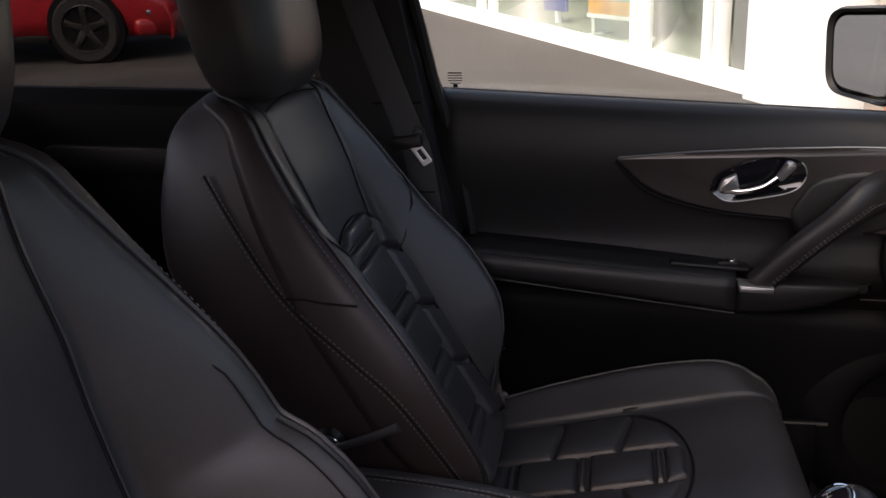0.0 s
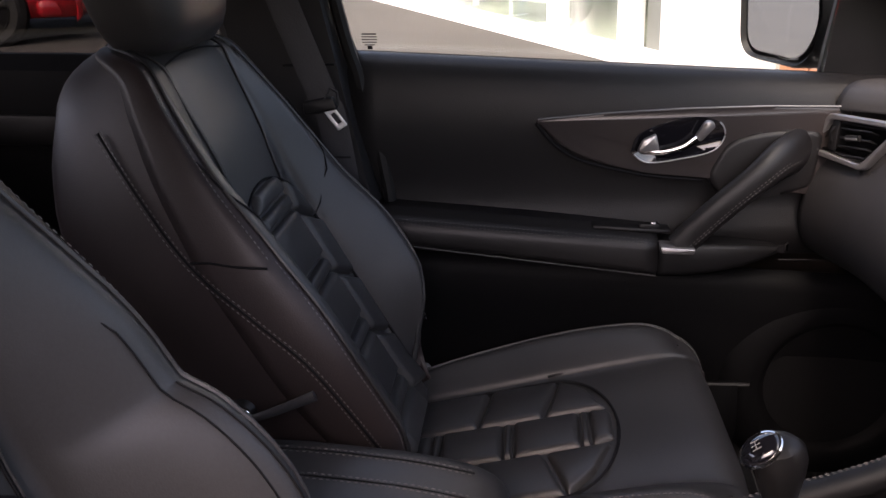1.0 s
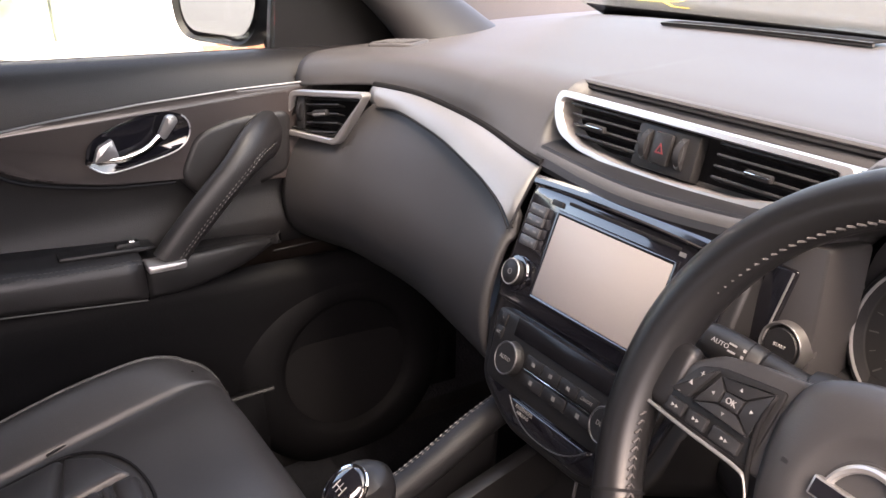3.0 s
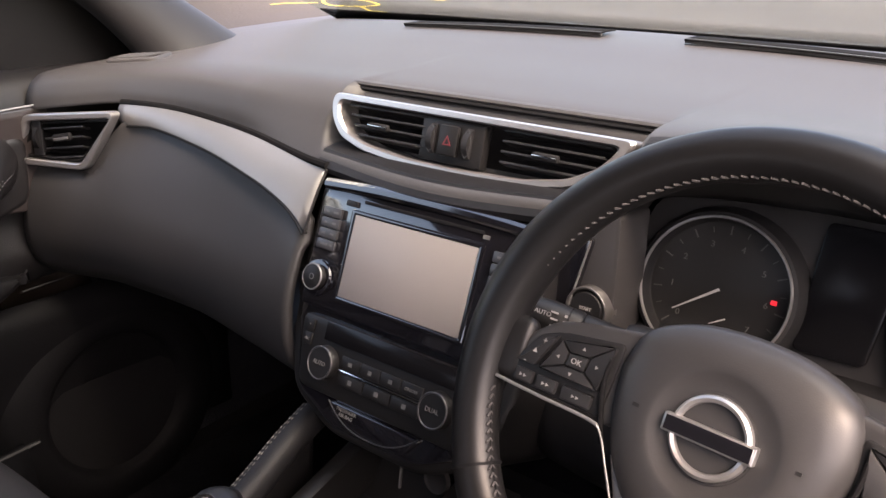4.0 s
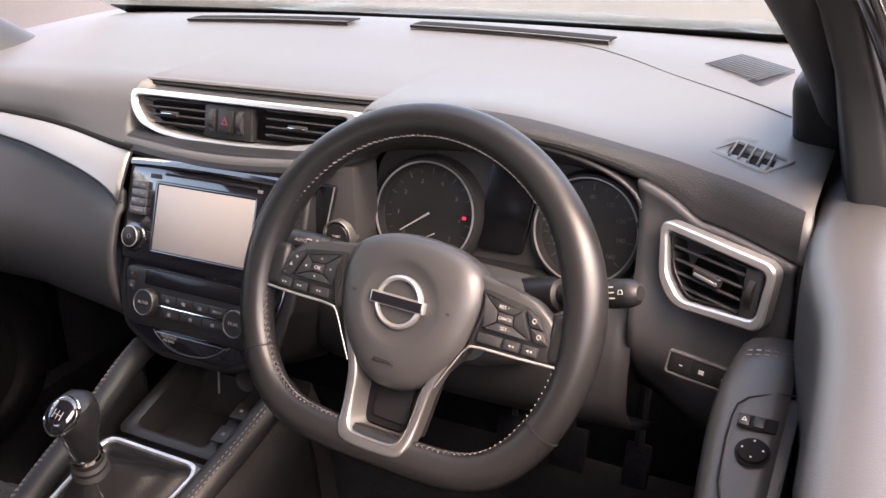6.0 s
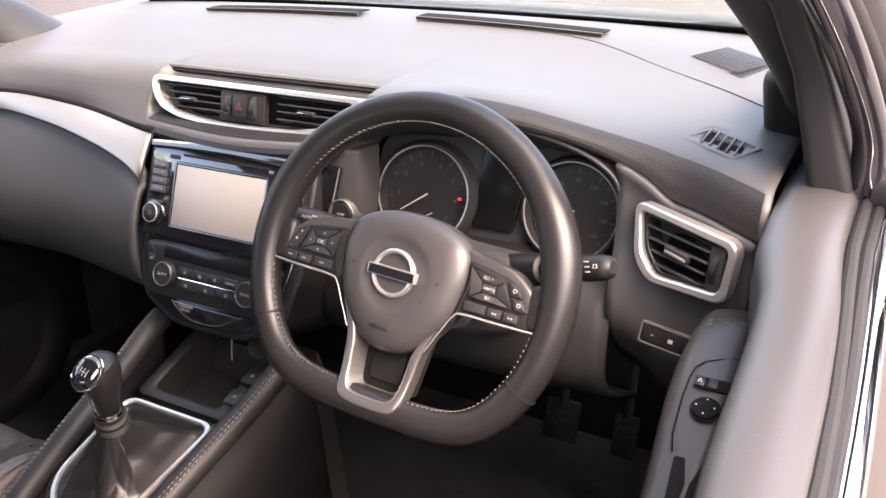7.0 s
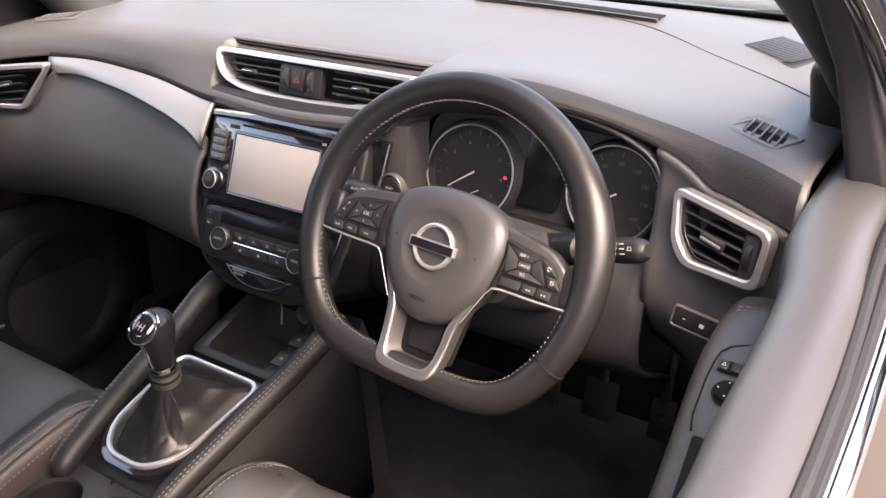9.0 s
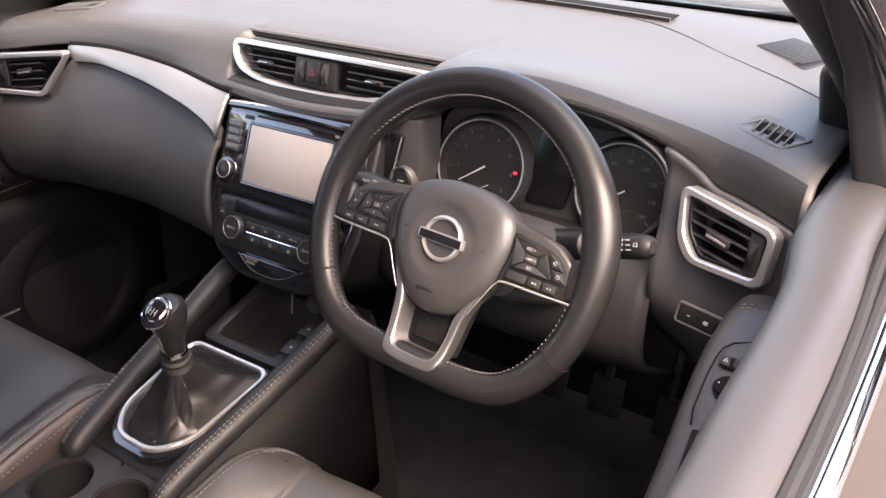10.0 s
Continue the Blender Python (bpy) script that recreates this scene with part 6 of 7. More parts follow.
egg = [(p.x, p.y) for p in spline([(-0.082, -0.010, 0), (-0.066, 0.020, 0), (-0.02, 0.036, 0), (0.035, 0.038, 0), (0.072, 0.022, 0), (0.078, -0.006, 0), (0.055, -0.030, 0), (0.0, -0.036, 0), (-0.055, -0.034, 0), (-0.082, -0.010, 0)], 46)][:-1]
hb = part("handle_recess", dome(egg, [(1.0, 0.003), (0.95, 0.0022), (0.85, -0.0010), (0.4, -0.0018), (0.001, -0.0018)], hm), PIANO, pd, "piano black handle bowl")
part("recess_ring", tube([hm @ Vector((x, y, 0.003)) for x, y in egg[20:45]], 0.0013, 8), SATIN, hb, "chrome edge")
part("handle", tube([hm @ p for p in spline([(-0.060, -0.010, 0.008), (-0.03, -0.016, 0.012), (0.005, -0.012, 0.015), (0.030, 0.002, 0.017)], 14)], [0.0050] * 14, 10, flat=(1.0, 0.6, (1, 0, 0))), CHROME, hb, "chrome pull handle")
part("handle_paddle", plate(rounded([(-0.022, -0.007), (0.016, -0.0105), (0.021, 0.0), (0.016, 0.0105), (-0.022, 0.007)], 0.006), 0.008, hm @ pose(0.043, 0.014, 0.022, 0, -14, 52), 0.003), SATIN, hb, "bright handle paddle")
part("lock_tab", plate(rounded([(-0.072, -0.010), (-0.034, -0.012), (-0.036, 0.020), (-0.060, 0.012)], 0.005), 0.010, at(hm, 0, 0, 0.016), 0.003), SATIN, hb, "bright lock tab")
# armrest, grip and window switch
rows = []
for y in steps(-0.62, -0.149, 20):
    zt, zb = 0.845 - 0.090 * (y + 0.155), 0.783 - 0.128 * (y + 0.161)
    rows.append([Vector((x, y, z)) for x, z in ((-0.716, zt + 0.012), (-0.690, zt + 0.006), (-0.664, zt + 0.002), (-0.652, zt - 0.001), (-0.644, zt - 0.008), (-0.641, zt - 0.020), (-0.640, zb + 0.014), (-0.643, zb + 0.004), (-0.652, zb), (-0.71, zb - 0.010))])
am = part("armrest", loft(rows), GRIP, pd, "padded leather armrest", angle=70, thick=0.006)
for k in (0.25, 0.85):
    stitches([r[3].lerp(r[4], k) + Vector((0.0008, 0, 0.0008)) for r in rows], am, DARKTHREAD)
part("armrest_line", tube([r[8] + Vector((0.002, 0, -0.002)) for r in rows], 0.0011, 6), FAINT, am)
gp = spline([(-0.722, 0.082, 0.975), (-0.690, 0.066, 0.980), (-0.662, 0.038, 0.974), (-0.646, 0.004, 0.950), (-0.641, -0.048, 0.905), (-0.643, -0.094, 0.858), (-0.644, -0.116, 0.834)], 24)
gw = [0.024 + 0.022 * max(0.0, 1 - i / 13) ** 1.4 for i in range(24)]
gr = part("pull_grip", tube(gp, gw, 16, flat=(1.0, 0.60, (1, 0, 0))), GRIP, pd, "leather pull grip")
part("grip_root", plate(rounded([(-0.040, 1.000), (0.030, 1.016), (0.112, 1.014), (0.100, 0.918), (0.030, 0.905), (-0.045, 0.902), (-0.072, 0.940)], 0.020), 0.026, at(PD, 0, 0, 0.014), 0.010, 4), GRIP, pd)
for w_ in (0.008, 0.0125):
    stitches([p + Vector((0.6 * r * math.sqrt(1 - (w_ / r) ** 2) + 0.0006, 0.707 * w_, -0.707 * w_)) for p, r in zip(gp[4:22], gw[4:22])], gr)
FM = at(PD, 0, 0, 0.060)
rows = []
for y in steps(-0.1475, 0.070, 20):
    k = (y + 0.1475) / 0.2175
    zt, zb = 0.8435 - 0.010 * k - 0.012 * k ** 4, 0.780 + 0.035 * k ** 2.2
    w = 0.642 + 0.040 * k ** 3
    rows.append([Vector((x, y, z)) for x, z in ((-0.716, zt - 0.006), (-w - 0.030, zt - 0.008), (-w - 0.012, zt - 0.006), (-w - 0.005, zt - 0.004), (-w, zt - 0.010), (-w, zb + 0.010), (-w - 0.004, zb + 0.002), (-w - 0.014, zb), (-0.712, zb - 0.004))])
nose = part("armrest_nose", loft(rows), DARK, pd, "tapering front of the armrest", angle=70, thick=0.004)
part("nose_joint", tube([r + Vector((0.0006, -0.0012, 0)) for r in rows[0][2:8]], 0.0012, 6), VOID, nose)
part("grip_ring", plate(rounded([(-0.148, 0.840), (-0.092, 0.836), (-0.094, 0.826), (-0.147, 0.828)], 0.003), 0.036, at(FM, 0, 0, 0.018), 0.003), SATIN, gr, "satin ring")
sp = part("switch_plate", rbox(0.034, 0.13, 0.008, 0.004, pose(-0.684, -0.190, 0.8545, -4)), DARK, pd)
part("window_switch", rbox(0.016, 0.034, 0.010, 0.003, pose(-0.680, -0.160, 0.858, 0)), DARK, sp)
part("switch_line", rbox(0.010, 0.008, 0.003, 0.001, pose(-0.678, -0.154, 0.8635)), CHROME, sp)
SPK = basis((-0.706, 0.172, 0.548), (0, 1, 0), (0, 0, 1))
part("speaker", lathe([(0.114, 0.0), (0.121, 0.010), (0.130, 0.015), (0.148, 0.016), (0.170, 0.010), (0.190, 0.0), (0.198, -0.012)], SPK, 64), DOORLOW, pd, "round speaker surround")
part("speaker_mesh", lathe([(0, 0.002), (0.10, 0.001), (0.116, -0.001)], SPK, 48), VOID, pd)
part("pocket", loft([[Vector((x, y, z)) for x, z in ((-0.715, 0.43), (-0.655, 0.44), (-0.640, 0.50), (-0.650, 0.575), (-0.662, 0.58))] for y in steps(-0.55, 0.00, 12)]), DOORLOW, pd, thick=0.008)
part("pocket_edge", tube([(-0.655, y, 0.575) for y in steps(-0.40, 0.02, 10)], 0.004, 6), HARD, pd)
part("front_line", tube([(-0.695, 0.06, 0.792), (-0.695, 0.18, 0.790)], 0.0012, 6), HARD, pd)
# window
win = grid(lambda u, v: Vector((-0.765 + 0.14 * v, u - 0.09 * v * (1 if u < -0.5 else 0.0), 1.10 + belt(u) * (1 - v) + 0.42 * v)), steps(-0.66, 0.118, 10), steps(0, 1, 6))
g = part("window_pane", win, CLEAR, pd, "clear side window", thick=0.004)
g.visible_shadow = False
stm = basis((-0.748, -0.625, 1.165), (0, 1, -0.02), (0.3, 0, 1))
for i, (w_, h_) in enumerate(((0.024, 0.0022), (0.026, 0.0014), (0.026, 0.0014), (0.024, 0.0014), (0.018, 0.0014), (0.008, 0.006))):
    part("etched_mark", rbox(w_, h_, 0.0006, 0, at(stm, 0, 0.012 - 0.0048 * i, 0.006)), DARK, g)
part("window_frame_rear", tube(spline([(-0.752, -0.655, 1.13), (-0.732, -0.685, 1.23), (-0.70, -0.72, 1.35), (-0.64, -0.78, 1.53)], 14), 0.012, 8), RUBBER, pd)

# door mirrors
for s in (-1, 1):
    t = thing("door_mirror", (0.93 * s, 0.32, 1.12), "dark door mirror with a glossy housing", "car mirror", group="door mirrors")
    mm = basis((0.955 * s, 0.100, 1.170), (1, -0.45 * s, 0.0), (0, 0.05, 1))
    o = rounded([(-0.118, 0.070), (0.100, 0.084), (0.118, -0.02), (0.080, -0.088), (-0.095, -0.082)] if s < 0 else [(-0.100, 0.084), (0.118, 0.070), (0.095, -0.082), (-0.080, -0.088), (-0.118, -0.02)], 0.045, 8)
    part("housing", dome(o, [(0.93, 0.004), (1.0, 0.012), (1.05, 0.0), (1.06, -0.03), (1.0, -0.075), (0.75, -0.11), (0.001, -0.12)], mm), PAINT if s > 0 else DARK, t)
    part("mirror_glass", plate([(x * 0.86, y * 0.84) for x, y in o], 0.003, at(mm, 0, 0, 0.006)), MIRROR, t, "mirror glass")
    part("foot", tube([(0.79 * s, 0.22, 1.075), (0.85 * s, 0.20, 1.08), (0.90 * s, 0.17, 1.09)], 0.025, 12), DARK, t)
    part("sail_panel", plate(rounded([(0.112, 1.075), (0.40, 1.06), (0.42, 1.12), (0.30, 1.25), (0.21, 1.34), (0.15, 1.34), (0.118, 1.13)] if s < 0 else [(0.25, 1.05), (0.41, 1.05), (0.41, 1.09), (0.27, 1.17)], 0.012), 0.014, basis((0.762 * s, 0, 0), (0, 1, 0), (0, 0, 1)), 0.004), DARK, t)

# ---- driver's door, window down ----
dd = thing("driver_door", (0.78, -0.2, 0.6), "charcoal driver's door with its window down and a bright waist strip", "car door")


PAD_IN = [(-0.85, 0.058), (-0.32, 0.047), (-0.25, 0.041), (-0.15, 0.036), (-0.05, 0.028), (0.0, 0.018), (0.06, 0.006), (0.15, 0.0), (0.325, -0.004)]
PAD_OUT = [(-0.85, 0.024), (-0.30, 0.022), (-0.20, 0.020), (-0.08, 0.014), (0.10, 0.002), (0.325, 0.0)]


def dbelt(y):
    return -0.050 * (y + 0.20)


ys = steps(-0.85, 0.325, 27)
# Lighter than the passenger's pad: light from the open window is in its colour.
part("upper_pad", loft([[Vector((x + interp(y, PAD_IN) * k + interp(y, PAD_OUT) * o, y, z + dbelt(y))) for x, z, k, o in ((0.712, 0.90, 0.8, 0), (0.708, 0.97, 0.9, 0), (0.700, 1.02, 1, 0), (0.699, 1.055, 1, 0), (0.7005, 1.083, 1, 0), (0.7055, 1.0955, 0.97, 0), (0.720, 1.1018, 0.8, 0.15), (0.748, 1.104, 0.4, 0.5), (0.766, 1.101, 0.25, 0.85), (0.772, 1.09, 0.2, 1), (0.773, 1.05, 0.2, 1))] for y in ys]), MIDSKIN, dd, "soft-touch upper door pad, coloured lighter for window light", thick=0.01, angle=60)
for dx, dz, r, mat, nm, o in ((0.779, 1.089, 0.0062, RUBBER, "inner_seal", 1.0), (0.791, 1.086, 0.0062, RUBBER, "outer_seal", 0.75)):
    part(nm, tube([(dx + 0.012 * max(-y - 0.05, 0) + o * interp(y, PAD_OUT), y, dz + dbelt(y)) for y in steps(-0.85, 0.25, 14)], r, 10), mat, dd)
part("waist_strip", tube([(0.8055 + 0.012 * max(-y - 0.05, 0) + 0.55 * interp(y, PAD_OUT), y, 1.087 + dbelt(y)) for y in steps(-0.85, 0.20, 14)], 0.0078, 12, flat=(1.0, 0.7, (0.3, 0, 1))), CHROME, dd, "bright chrome waist strip")
part("outer_skin", loft([[Vector((x + 0.6 * interp(y, PAD_OUT), y, z + dbelt(y))) for x, z in ((0.806, 1.076), (0.814, 1.066), (0.836, 1.00), (0.880, 0.92), (0.930, 0.81), (0.950, 0.68), (0.92, 0.42))] for y in steps(-0.85, 0.55, 10)]), PAINT, dd, thick=0.01, angle=60)
rows = []
for z, b, c, fwd in ((1.070, (0.727, 0.194), (0.769, 0.190), 0.125), (1.137, (0.716, 0.178), (0.752, 0.178), 0.120), (1.198, (0.705, 0.160), (0.737, 0.164), 0.105), (1.268, (0.690, 0.100), (0.720, 0.106), 0.085), (1.368, (0.655, 0.0), (0.686, 0.006), 0.06)):
    rows.append([Vector((x, y, z)) for x, y in rounded([b, c, (c[0] - 0.004, c[1] + fwd), (b[0] - 0.020 * fwd / 0.12, b[1] + fwd)], 0.010, 6)])
part("sail_trim", loft(rows, closed=True), HARD, dd, "dark trim running up beside the window frame", angle=60)
part("frame_front", tube(spline([(0.775, 0.215, 1.08), (0.770, 0.20, 1.15), (0.735, 0.10, 1.27), (0.68, -0.03, 1.40), (0.63, -0.14, 1.50)], 30), 0.016, 18), PIANO, dd, "gloss black window frame")
part("front_cap", plate(rounded([(-0.02, -0.10), (0.055, -0.10), (0.062, 0.01), (-0.02, 0.01)], 0.01), 0.01, basis((0.725, 0.326, 1.06), (-1, 0, 0), (0, 0, 1)), 0.003), RUBBER, dd)
rows = []
for y in steps(-0.70, 0.130, 26):
    zt = interp(y, [(-0.70, 0.86), (-0.35, 0.868), (-0.15, 0.915), (0.0, 0.962), (0.05, 0.978), (0.09, 0.985), (0.13, 0.955)])
    k = interp(y, [(-0.70, 0.4), (-0.35, 0.42), (-0.1, 0.76), (0.03, 0.95), (0.11, 0.8), (0.13, 0.4)])
    rows.append([Vector((x, y, z)) for x, z in ((0.712, zt + 0.003), (0.700, zt + 0.004), (0.71 - 0.030 * k, zt + 0.003), (0.71 - 0.048 * k, zt - 0.001), (0.71 - 0.057 * k, zt - 0.008), (0.71 - 0.062 * k, zt - 0.022), (0.71 - 0.062 * k, zt - 0.10), (0.71 - 0.05 * k, zt - 0.17), (0.712, zt - 0.22))])
dm = part("armrest", loft(rows), AIRBAG, dd, "leather-wrapped armrest and grip", angle=70, thick=0.006)
for off in (0.0, 0.005):
    stitches([Vector((x, 0.074 - off - 8 * max(0.69 - x, 0) ** 2, 0.9865 - off * 0.3 - 4.0 * max(0.69 - x, 0) ** 2)) for x in steps(0.707, 0.668, 10)], dm)
part("lower_panel", loft([[Vector((x, y, z)) for x, z in ((0.735, 0.42), (0.715, 0.6), (0.708, 0.75), (0.708, 0.92))] for y in steps(-0.85, 0.25, 10)]), HARD, dd, thick=0.01)
sm = basis((0.699, -0.008, 0.9615), (1, 0, 0), (0, 1, 0.30))
spn = part("switch_panel", plate(rounded([(-0.0215, 0.027), (0.0, 0.037), (0.022, 0.041), (0.022, -0.070), (-0.006, -0.071), (-0.0175, -0.0725), (-0.0222, -0.056), (-0.0255, -0.015), (-0.0252, 0.014)], 0.006), 0.010, at(sm, 0, 0, -0.0012), 0.0015), AIRBAG, dd, "grey switch panel set into the armrest")
part("panel_gap", tube([at(sm, 0, 0, 0.0022) @ Vector((u, v, 0)) for u, v in ((0.020, 0.0415), (0.0, 0.0378), (-0.018, 0.0292), (-0.0248, 0.020), (-0.0264, 0.008), (-0.0264, -0.015), (-0.0232, -0.056), (-0.0184, -0.0735))], 0.0009, 6), VOID, spn)
# Flat black plate on the armrest stands for the shade in the grip's hollow.
part("grip_slot_shade", plate(rounded([(-0.0165, -0.0745), (0.022, -0.0725), (0.022, -0.23), (-0.002, -0.23), (-0.0115, -0.12)], 0.003), 0.008, at(sm, 0, 0, -0.0004), 0.001), VOID, dd, "flat dark plate for the shaded grip slot")
part("mirror_knob", lathe([(0, 0.0042), (0.0092, 0.0046), (0.0112, 0.0034), (0.0117, 0.0)], at(sm, -0.0042, -0.0245, 0.0037), 32), VOID, spn)
part("knob_gap", lathe([(0.0118, 0.0006), (0.0130, 0.0007), (0.0134, 0.0)], at(sm, -0.0042, -0.0245, 0.0038), 32), VOID, spn)
for k in range(4):
    part("marking", rbox(0.0013, 0.0013, 0.0004, 0, at(sm, -0.0042 + 0.0078 * (1, 0, -1, 0)[k], -0.0245 + 0.0078 * (0, 1, 0, -1)[k], 0.0083)), MARK, spn)
part("switch_well", rbox(0.030, 0.0135, 0.002, 0.001, at(sm, -0.0060, 0.0038, 0.0036)), VOID, spn)
for k in range(2):
    b = part("mirror_switch", rbox(0.0098, 0.0115, 0.005, 0.002, at(sm, -0.0160 + 0.0115 * k, 0.0036, 0.0042)), DARK, spn)
    if not k:
        part("marking", frame_ring(rounded([(-0.0022, -0.0018), (0.0022, -0.0018), (0.0, 0.0024)], 0.0004), rounded([(-0.0013, -0.0012), (0.0013, -0.0012), (0.0, 0.0014)], 0.0003), 0.0003, at(sm, -0.0160, 0.0036, 0.0069), 0.0001), MARK, b)

# pedals
t = thing("pedals", (0.36, 0.45, 0.5), "dark pedals below the dashboard", "pedals")
for x, w_ in ((0.26, 0.05), (0.36, 0.06), (0.47, 0.04)):
    part("pedal", rbox(w_, 0.012, 0.07, 0.004, pose(x, 0.47, 0.50, -25)), CARPET, t)
    part("pedal_arm", tube([(x, 0.48, 0.53), (x, 0.52, 0.66), (x, 0.55, 0.78)], 0.008, 8), CARPET, t)

# ---- outside ----
def on_ground(x, y):
    return Vector((x, y, slope(x)))


A, ALONG = Vector((-5.62, 0.66, 0)), Vector((-0.845, -0.535, 0)).normalized()
INTO = Vector((-0.535, 0.845, 0)).normalized()
BUP = Vector((0.057, 0, 1)).normalized()


def wall_at(d, h=0.0, into=0.0):
    p = A + ALONG * d + INTO * into
    return Vector((p.x, p.y, slope(p.x) + h))


def beam(p, q, w, dpt):
    """A square-cut bar between two points, its sides along the shop front."""
    d = (q - p)
    m = basis((p + q) / 2, d.normalized(), INTO if abs(d.normalized().dot(INTO)) < 0.9 else BUP)
    return rbox(d.length, dpt, w, 0.006, m)


sf = thing("showroom", wall_at(3, 0), "white-framed glass showroom front with bright plinth", "building")
part("plinth", beam(wall_at(0.0, 0.06), wall_at(14, 0.06), 0.14, 0.14), WHITE, sf, "white plinth")
part("head_beam", beam(wall_at(0.0, 2.9), wall_at(14, 2.9), 0.5, 0.3), WHITE, sf)
part("eaves", beam(wall_at(-4.0, 3.4, 0.6), wall_at(14, 3.4, 0.6), 0.4, 2.2), WHITE, sf)
for d in (0.42, 0.55, 1.36, 1.48, 4.2, 4.5, 6.2, 8.0, 10.0, 12.0):
    part("mullion", beam(wall_at(d, 0.1), wall_at(d, 2.7), 0.07, 0.10), WHITE, sf)
for a, b in ((0.55, 1.36), (1.48, 4.2), (4.5, 6.2), (6.2, 8.0), (8.0, 10.0), (10.0, 12.0)):
    p, q = wall_at(a, 0.13, 0.02), wall_at(b, 0.13, 0.02)
    bm = loft([[p, q], [p + BUP * 2.5, q + BUP * 2.5]])
    ob = part("pane", bm, CLEAR, sf, thick=0.01)
    ob.visible_shadow = False
part("dark_door", beam(wall_at(0.16, 0.12, 0.06), wall_at(0.16, 2.6, 0.06), 0.40, 0.03), SHOPWALL, sf)
floor_m = [wall_at(0, 0.06, 0.1), wall_at(14, 0.06, 0.1), wall_at(14, 0.06, 7), wall_at(0, 0.06, 7)]
part("shop_floor", loft([[floor_m[0], floor_m[1]], [floor_m[3], floor_m[2]]]), SHOPFLOOR, sf, thick=0.05)
part("back_wall", beam(wall_at(0, 1.5, 7.0), wall_at(14, 1.5, 7.0), 3.2, 0.1), SHOPWALL, sf)
part("side_wall", beam(wall_at(0.0, 1.5, 0.2), wall_at(0.0, 1.5, 7.0), 3.0, 0.1), SHOPWALL, sf)
part("ceiling_panel", loft([[wall_at(0, 2.75, 0.1), wall_at(14, 2.75, 0.1)], [wall_at(0, 2.75, 7), wall_at(14, 2.75, 7)]]), SHOPWALL, sf, thick=0.05)
part("corner_column", beam(wall_at(-0.42, 0.0, 0.0), wall_at(-0.42, 3.2, 0.0), 0.82, 0.30), WHITE, sf, "broad white corner column")
bs = thing("display_board", wall_at(2.3, 0.1, 0.3), "orange and teal poster board on a small white stand", "display board")
c = wall_at(2.32, 0.30, 0.32)
m = basis(c, ALONG * -1, BUP)
part("board", rbox(0.84, 1.3, 0.03, 0.004, at(m, 0, 0.62, 0)), TEAL, bs)
part("board_band", rbox(0.82, 0.13, 0.006, 0.001, at(m, 0, 0.03, 0.019)), ORANGE, bs)
part("board_frame", rbox(0.88, 0.04, 0.05, 0.006, at(m, 0, -0.05, 0)), WHITE, bs)
for u in (-0.36, 0.36):
    part("leg", rbox(0.03, 0.20, 0.03, 0.004, at(m, u, -0.14, 0)), WHITE, bs)
    part("foot", rbox(0.05, 0.04, 0.36, 0.006, at(m, u, -0.235, 0)), WHITE, bs)
t = thing("poster_stand", wall_at(3.55, 0.1, 0.4), "dark blue poster on a stand in the showroom", "poster")
part("poster", rbox(0.46, 0.30, 0.03, 0.004, basis(wall_at(3.55, 0.33, 0.4), ALONG * -1, BUP)), BLUE, t)
part("post", rbox(0.05, 0.20, 0.05, 0.004, basis(wall_at(3.55, 0.14, 0.43), ALONG * -1, BUP)), WHITE, t)
# brick pier beyond the column
bw = tagged(thing("brick_wall", wall_at(-1.9, 0.6), "red brick wall beside the white column", "wall"), kind="structure")
part("mortar_bed", beam(wall_at(-0.86, 0.7, 0.12), wall_at(-1.9, 0.7, 0.12), 1.5, 0.10), MORTAR, bw)
brick_me = None
for r in range(16):
    for k in range(4):
        d = -0.99 - 0.225 * k - (0.112 if r % 2 else 0)
        m = basis(wall_at(d, 0.04 + 0.075 * r, 0.065), ALONG * -1, BUP)
        if brick_me is None:
            b = part("brick", rbox(0.215, 0.065, 0.03, 0.004, Matrix(), 1), BRICK, bw)
            brick_me = b.data
        else:
            b = new("brick", brick_me)
            b.parent = bw
            b.matrix_parent_inverse = Matrix.Translation(-bw.location)
        b.matrix_basis = m

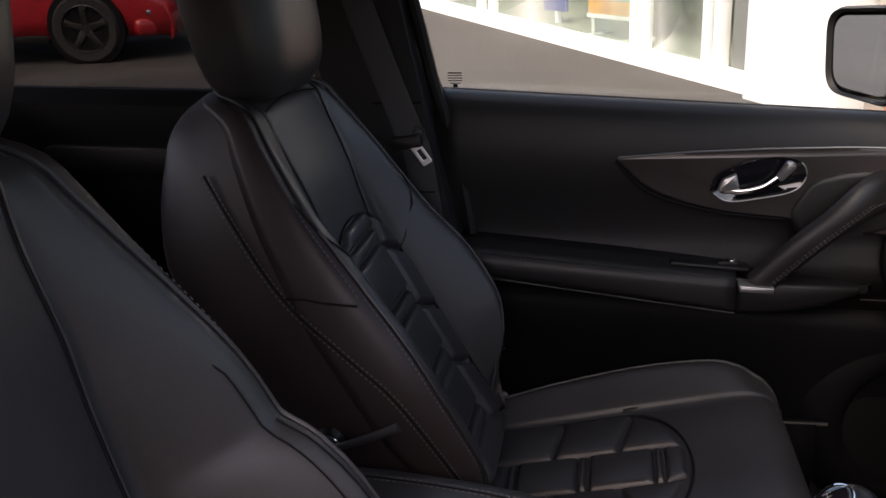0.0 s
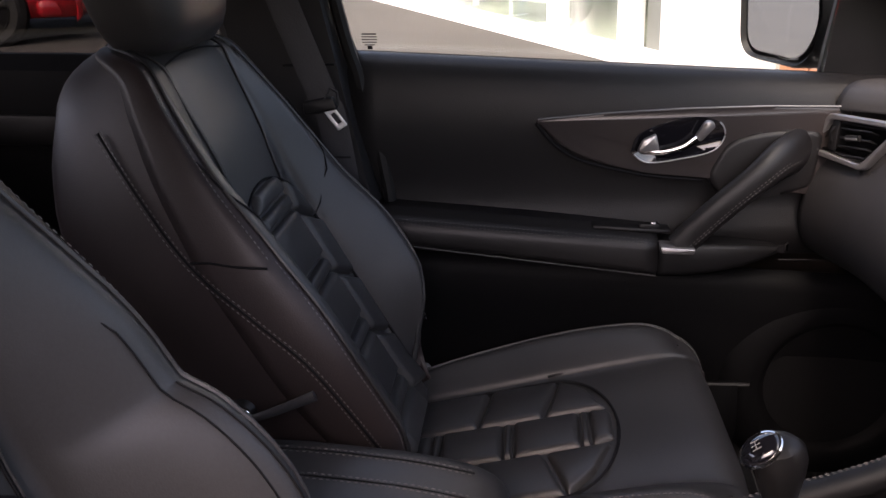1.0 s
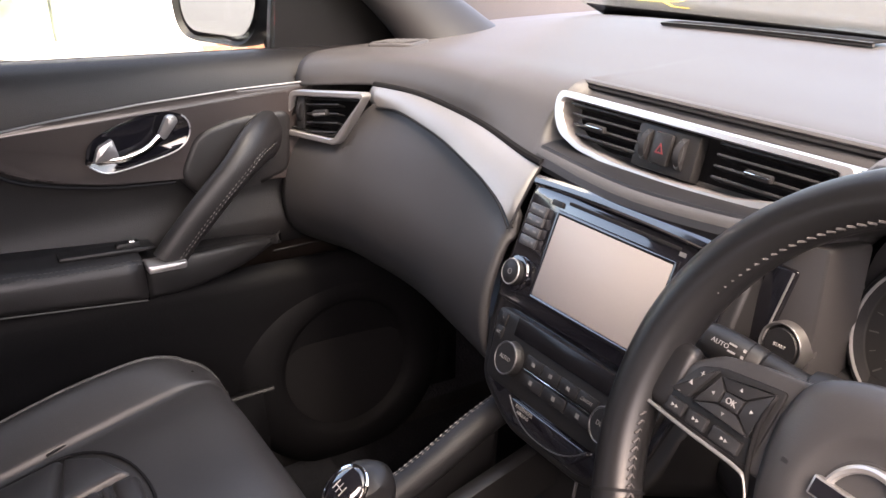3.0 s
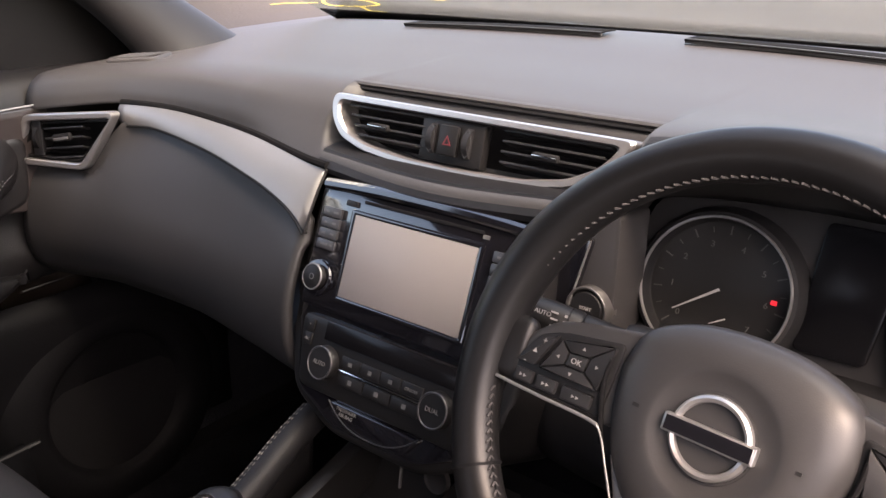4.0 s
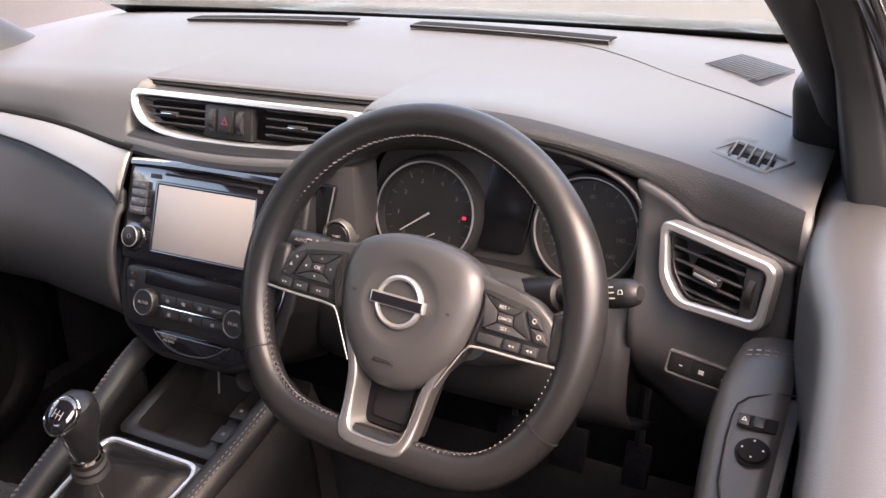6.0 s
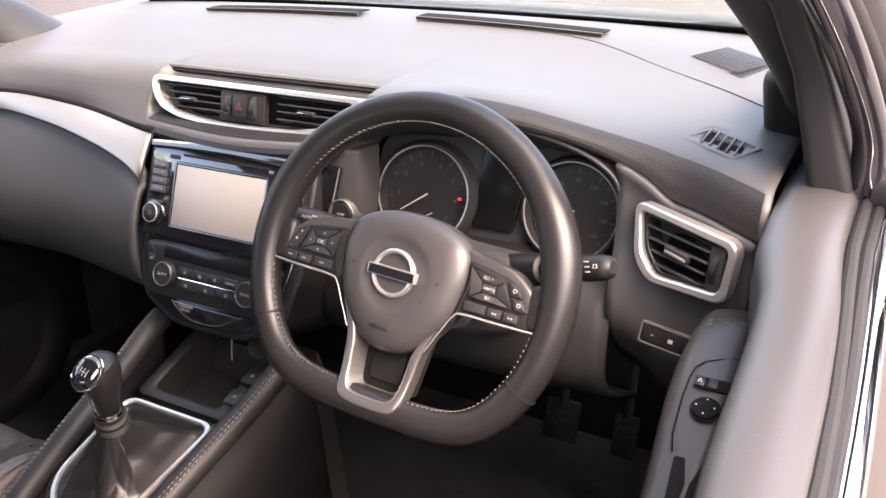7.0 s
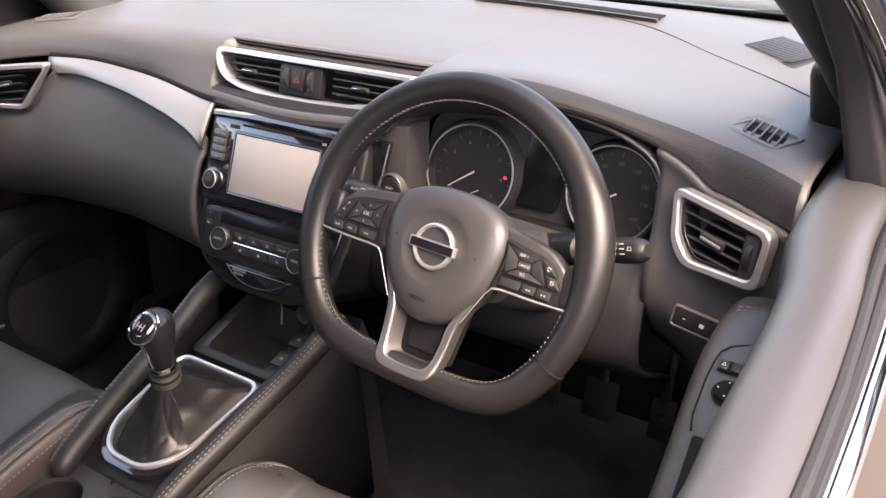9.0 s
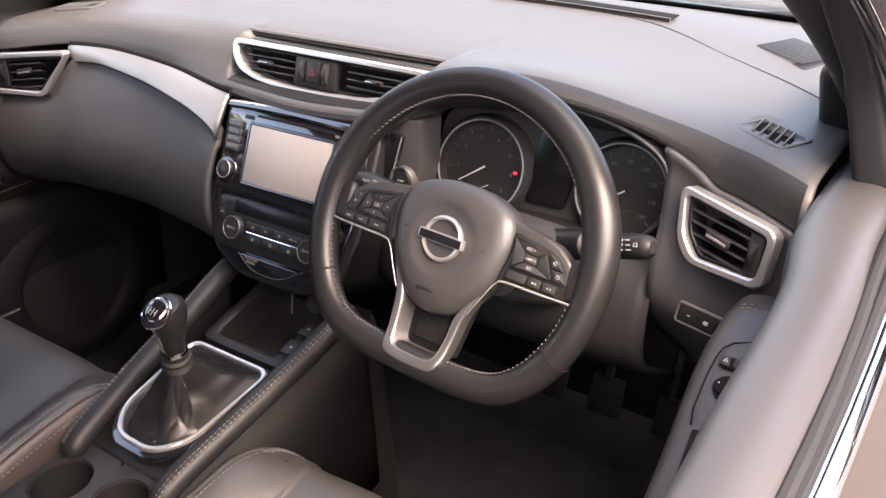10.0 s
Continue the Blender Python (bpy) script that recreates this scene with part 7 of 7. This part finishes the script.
# the red car across the yard
def red_car():
    c = on_ground(-7.34, -5.30)
    fwd = Vector((-0.15, 0.985, 0)).normalized()
    m = basis(c, fwd, (0.057, 0, 1))
    t = thing("parked_car", c, "red parked car with dark alloy wheels", "car")
    # the car's body in side sections across its width; local x ahead, y up, z towards the yard
    roof = [(-3.6, 0.75), (-3.3, 1.02), (-2.6, 1.42), (-1.6, 1.46), (-0.75, 1.05), (0.25, 0.93), (0.72, 0.70), (0.86, 0.50), (0.84, 0.25)]
    rl = spline([(x, y, 0) for x, y in roof], 40)
    rows = []
    for p in rl:
        tum = max(0.0, p.y - 0.9) * 0.35
        nose = 0.14 * max(0.0, p.x - 0.2) ** 1.6
        hw = 0.88 - nose
        rows.append([m @ Vector((p.x - nose * 0.5 * k * k, y, z)) for k, y, z in ((0, p.y, -1.75), (0, p.y, -0.88), (0.9, p.y - 0.02, -0.1 - tum), (1, min(p.y - 0.05, 0.92), -0.02 - nose * 0.4), (1, min(p.y * 0.75, 0.62), 0.02 - nose * 0.6), (1, 0.42 if p.y > 0.45 else p.y * 0.9, 0.0 - nose * 0.7), (1, 0.24, -0.03 - nose * 0.7))])
    part("body", loft(rows), REDPAINT, t, thick=0.02, angle=50)
    part("sill", rbox(1.9, 0.10, 0.12, 0.02, m @ pose(-1.35, 0.24, -0.08)), DARK, t)
    part("underside", rbox(4.3, 0.08, 1.6, 0.02, m @ pose(-1.4, 0.26, -0.95)), MATTE, t)
    part("bumper", rbox(0.40, 0.16, 0.30, 0.05, m @ pose(0.58, 0.32, -0.18, 0, 35, 0), seg=3), REDPAINT, t)
    part("fog_lamp", rbox(0.16, 0.05, 0.03, 0.012, m @ pose(0.66, 0.46, -0.055, 0, 32, 0)), CHROME, t)
    part("side_glass", plate([(-2.7, 1.0), (-0.95, 1.0), (-1.5, 1.36), (-2.5, 1.36)], 0.02, m @ pose(0, 0, 0.0)), DISPLAY, t)
    for x in (0.0, -2.65):
        part("wheel_arch", lathe([(0, 0), (0.375, 0), (0.385, -0.05)], m @ pose(x, 0.34, 0.025), 40), MATTE, t)
        w = part("wheel", lathe([(0.20, 0.0), (0.235, 0.03), (0.30, 0.035), (0.325, 0.01), (0.328, -0.18), (0.2, -0.18)], m @ pose(x, 0.33, 0.02), 48), TYRE, t)
        part("rim", lathe([(0.19, -0.02), (0.225, 0.03), (0.232, 0.025), (0.235, 0.0)], m @ pose(x, 0.33, 0.025), 40), ALLOY, w)
        part("brake", lathe([(0, -0.06), (0.15, -0.06), (0.15, -0.08)], m @ pose(x, 0.33, 0.025), 30), SATIN, w)
        part("hub", lathe([(0, 0.02), (0.03, 0.02), (0.045, 0.0)], m @ pose(x, 0.33, 0.025), 20), ALLOY, w)
        for k in range(5):
            part("spoke", plate([(0.02, -0.040), (0.16, -0.026), (0.215, -0.040), (0.215, 0.040), (0.16, 0.026), (0.02, 0.040)], 0.02, m @ pose(x, 0.33, 0.040, 0, 0, 72 * k + 18), 0.004), ALLOY, w)


red_car()
# yellow painted marks on the yard, seen through the windscreen
ym = tagged(thing("road_marking", on_ground(-5.75, 5.6), "yellow painted oval with stray lines on the asphalt", "road marking"), kind="structure")


def paint_line(pts, w=0.035):
    """A flat painted stroke on the yard."""
    rows = []
    for i, p in enumerate(pts):
        d = (Vector(pts[min(i + 1, len(pts) - 1)]) - Vector(pts[max(i - 1, 0)])).normalized()
        a, b = (on_ground(p[0] - d.y * w * k, p[1] + d.x * w * k) + Vector((0, 0, 0.004)) for k in (0.5, -0.5))
        rows.append([a, b])
    return loft(rows)


part("oval", paint_line([(-5.76 + 0.30 * math.cos(a) + 0.06 * math.sin(2 * a), 5.60 + 0.20 * math.sin(a)) for a in steps(0, 2 * math.pi, 41)]), YELLOW, ym)
part("stroke", paint_line([(-5.95, 5.42), (-6.15, 5.20), (-6.20, 5.05)]), YELLOW, ym)
part("stroke", paint_line([(-5.48, 5.52), (-5.28, 5.42), (-5.12, 5.46)]), YELLOW, ym)
part("stroke", paint_line([(-5.30, 6.30), (-5.18, 6.36)], 0.10), YELLOW, ym)
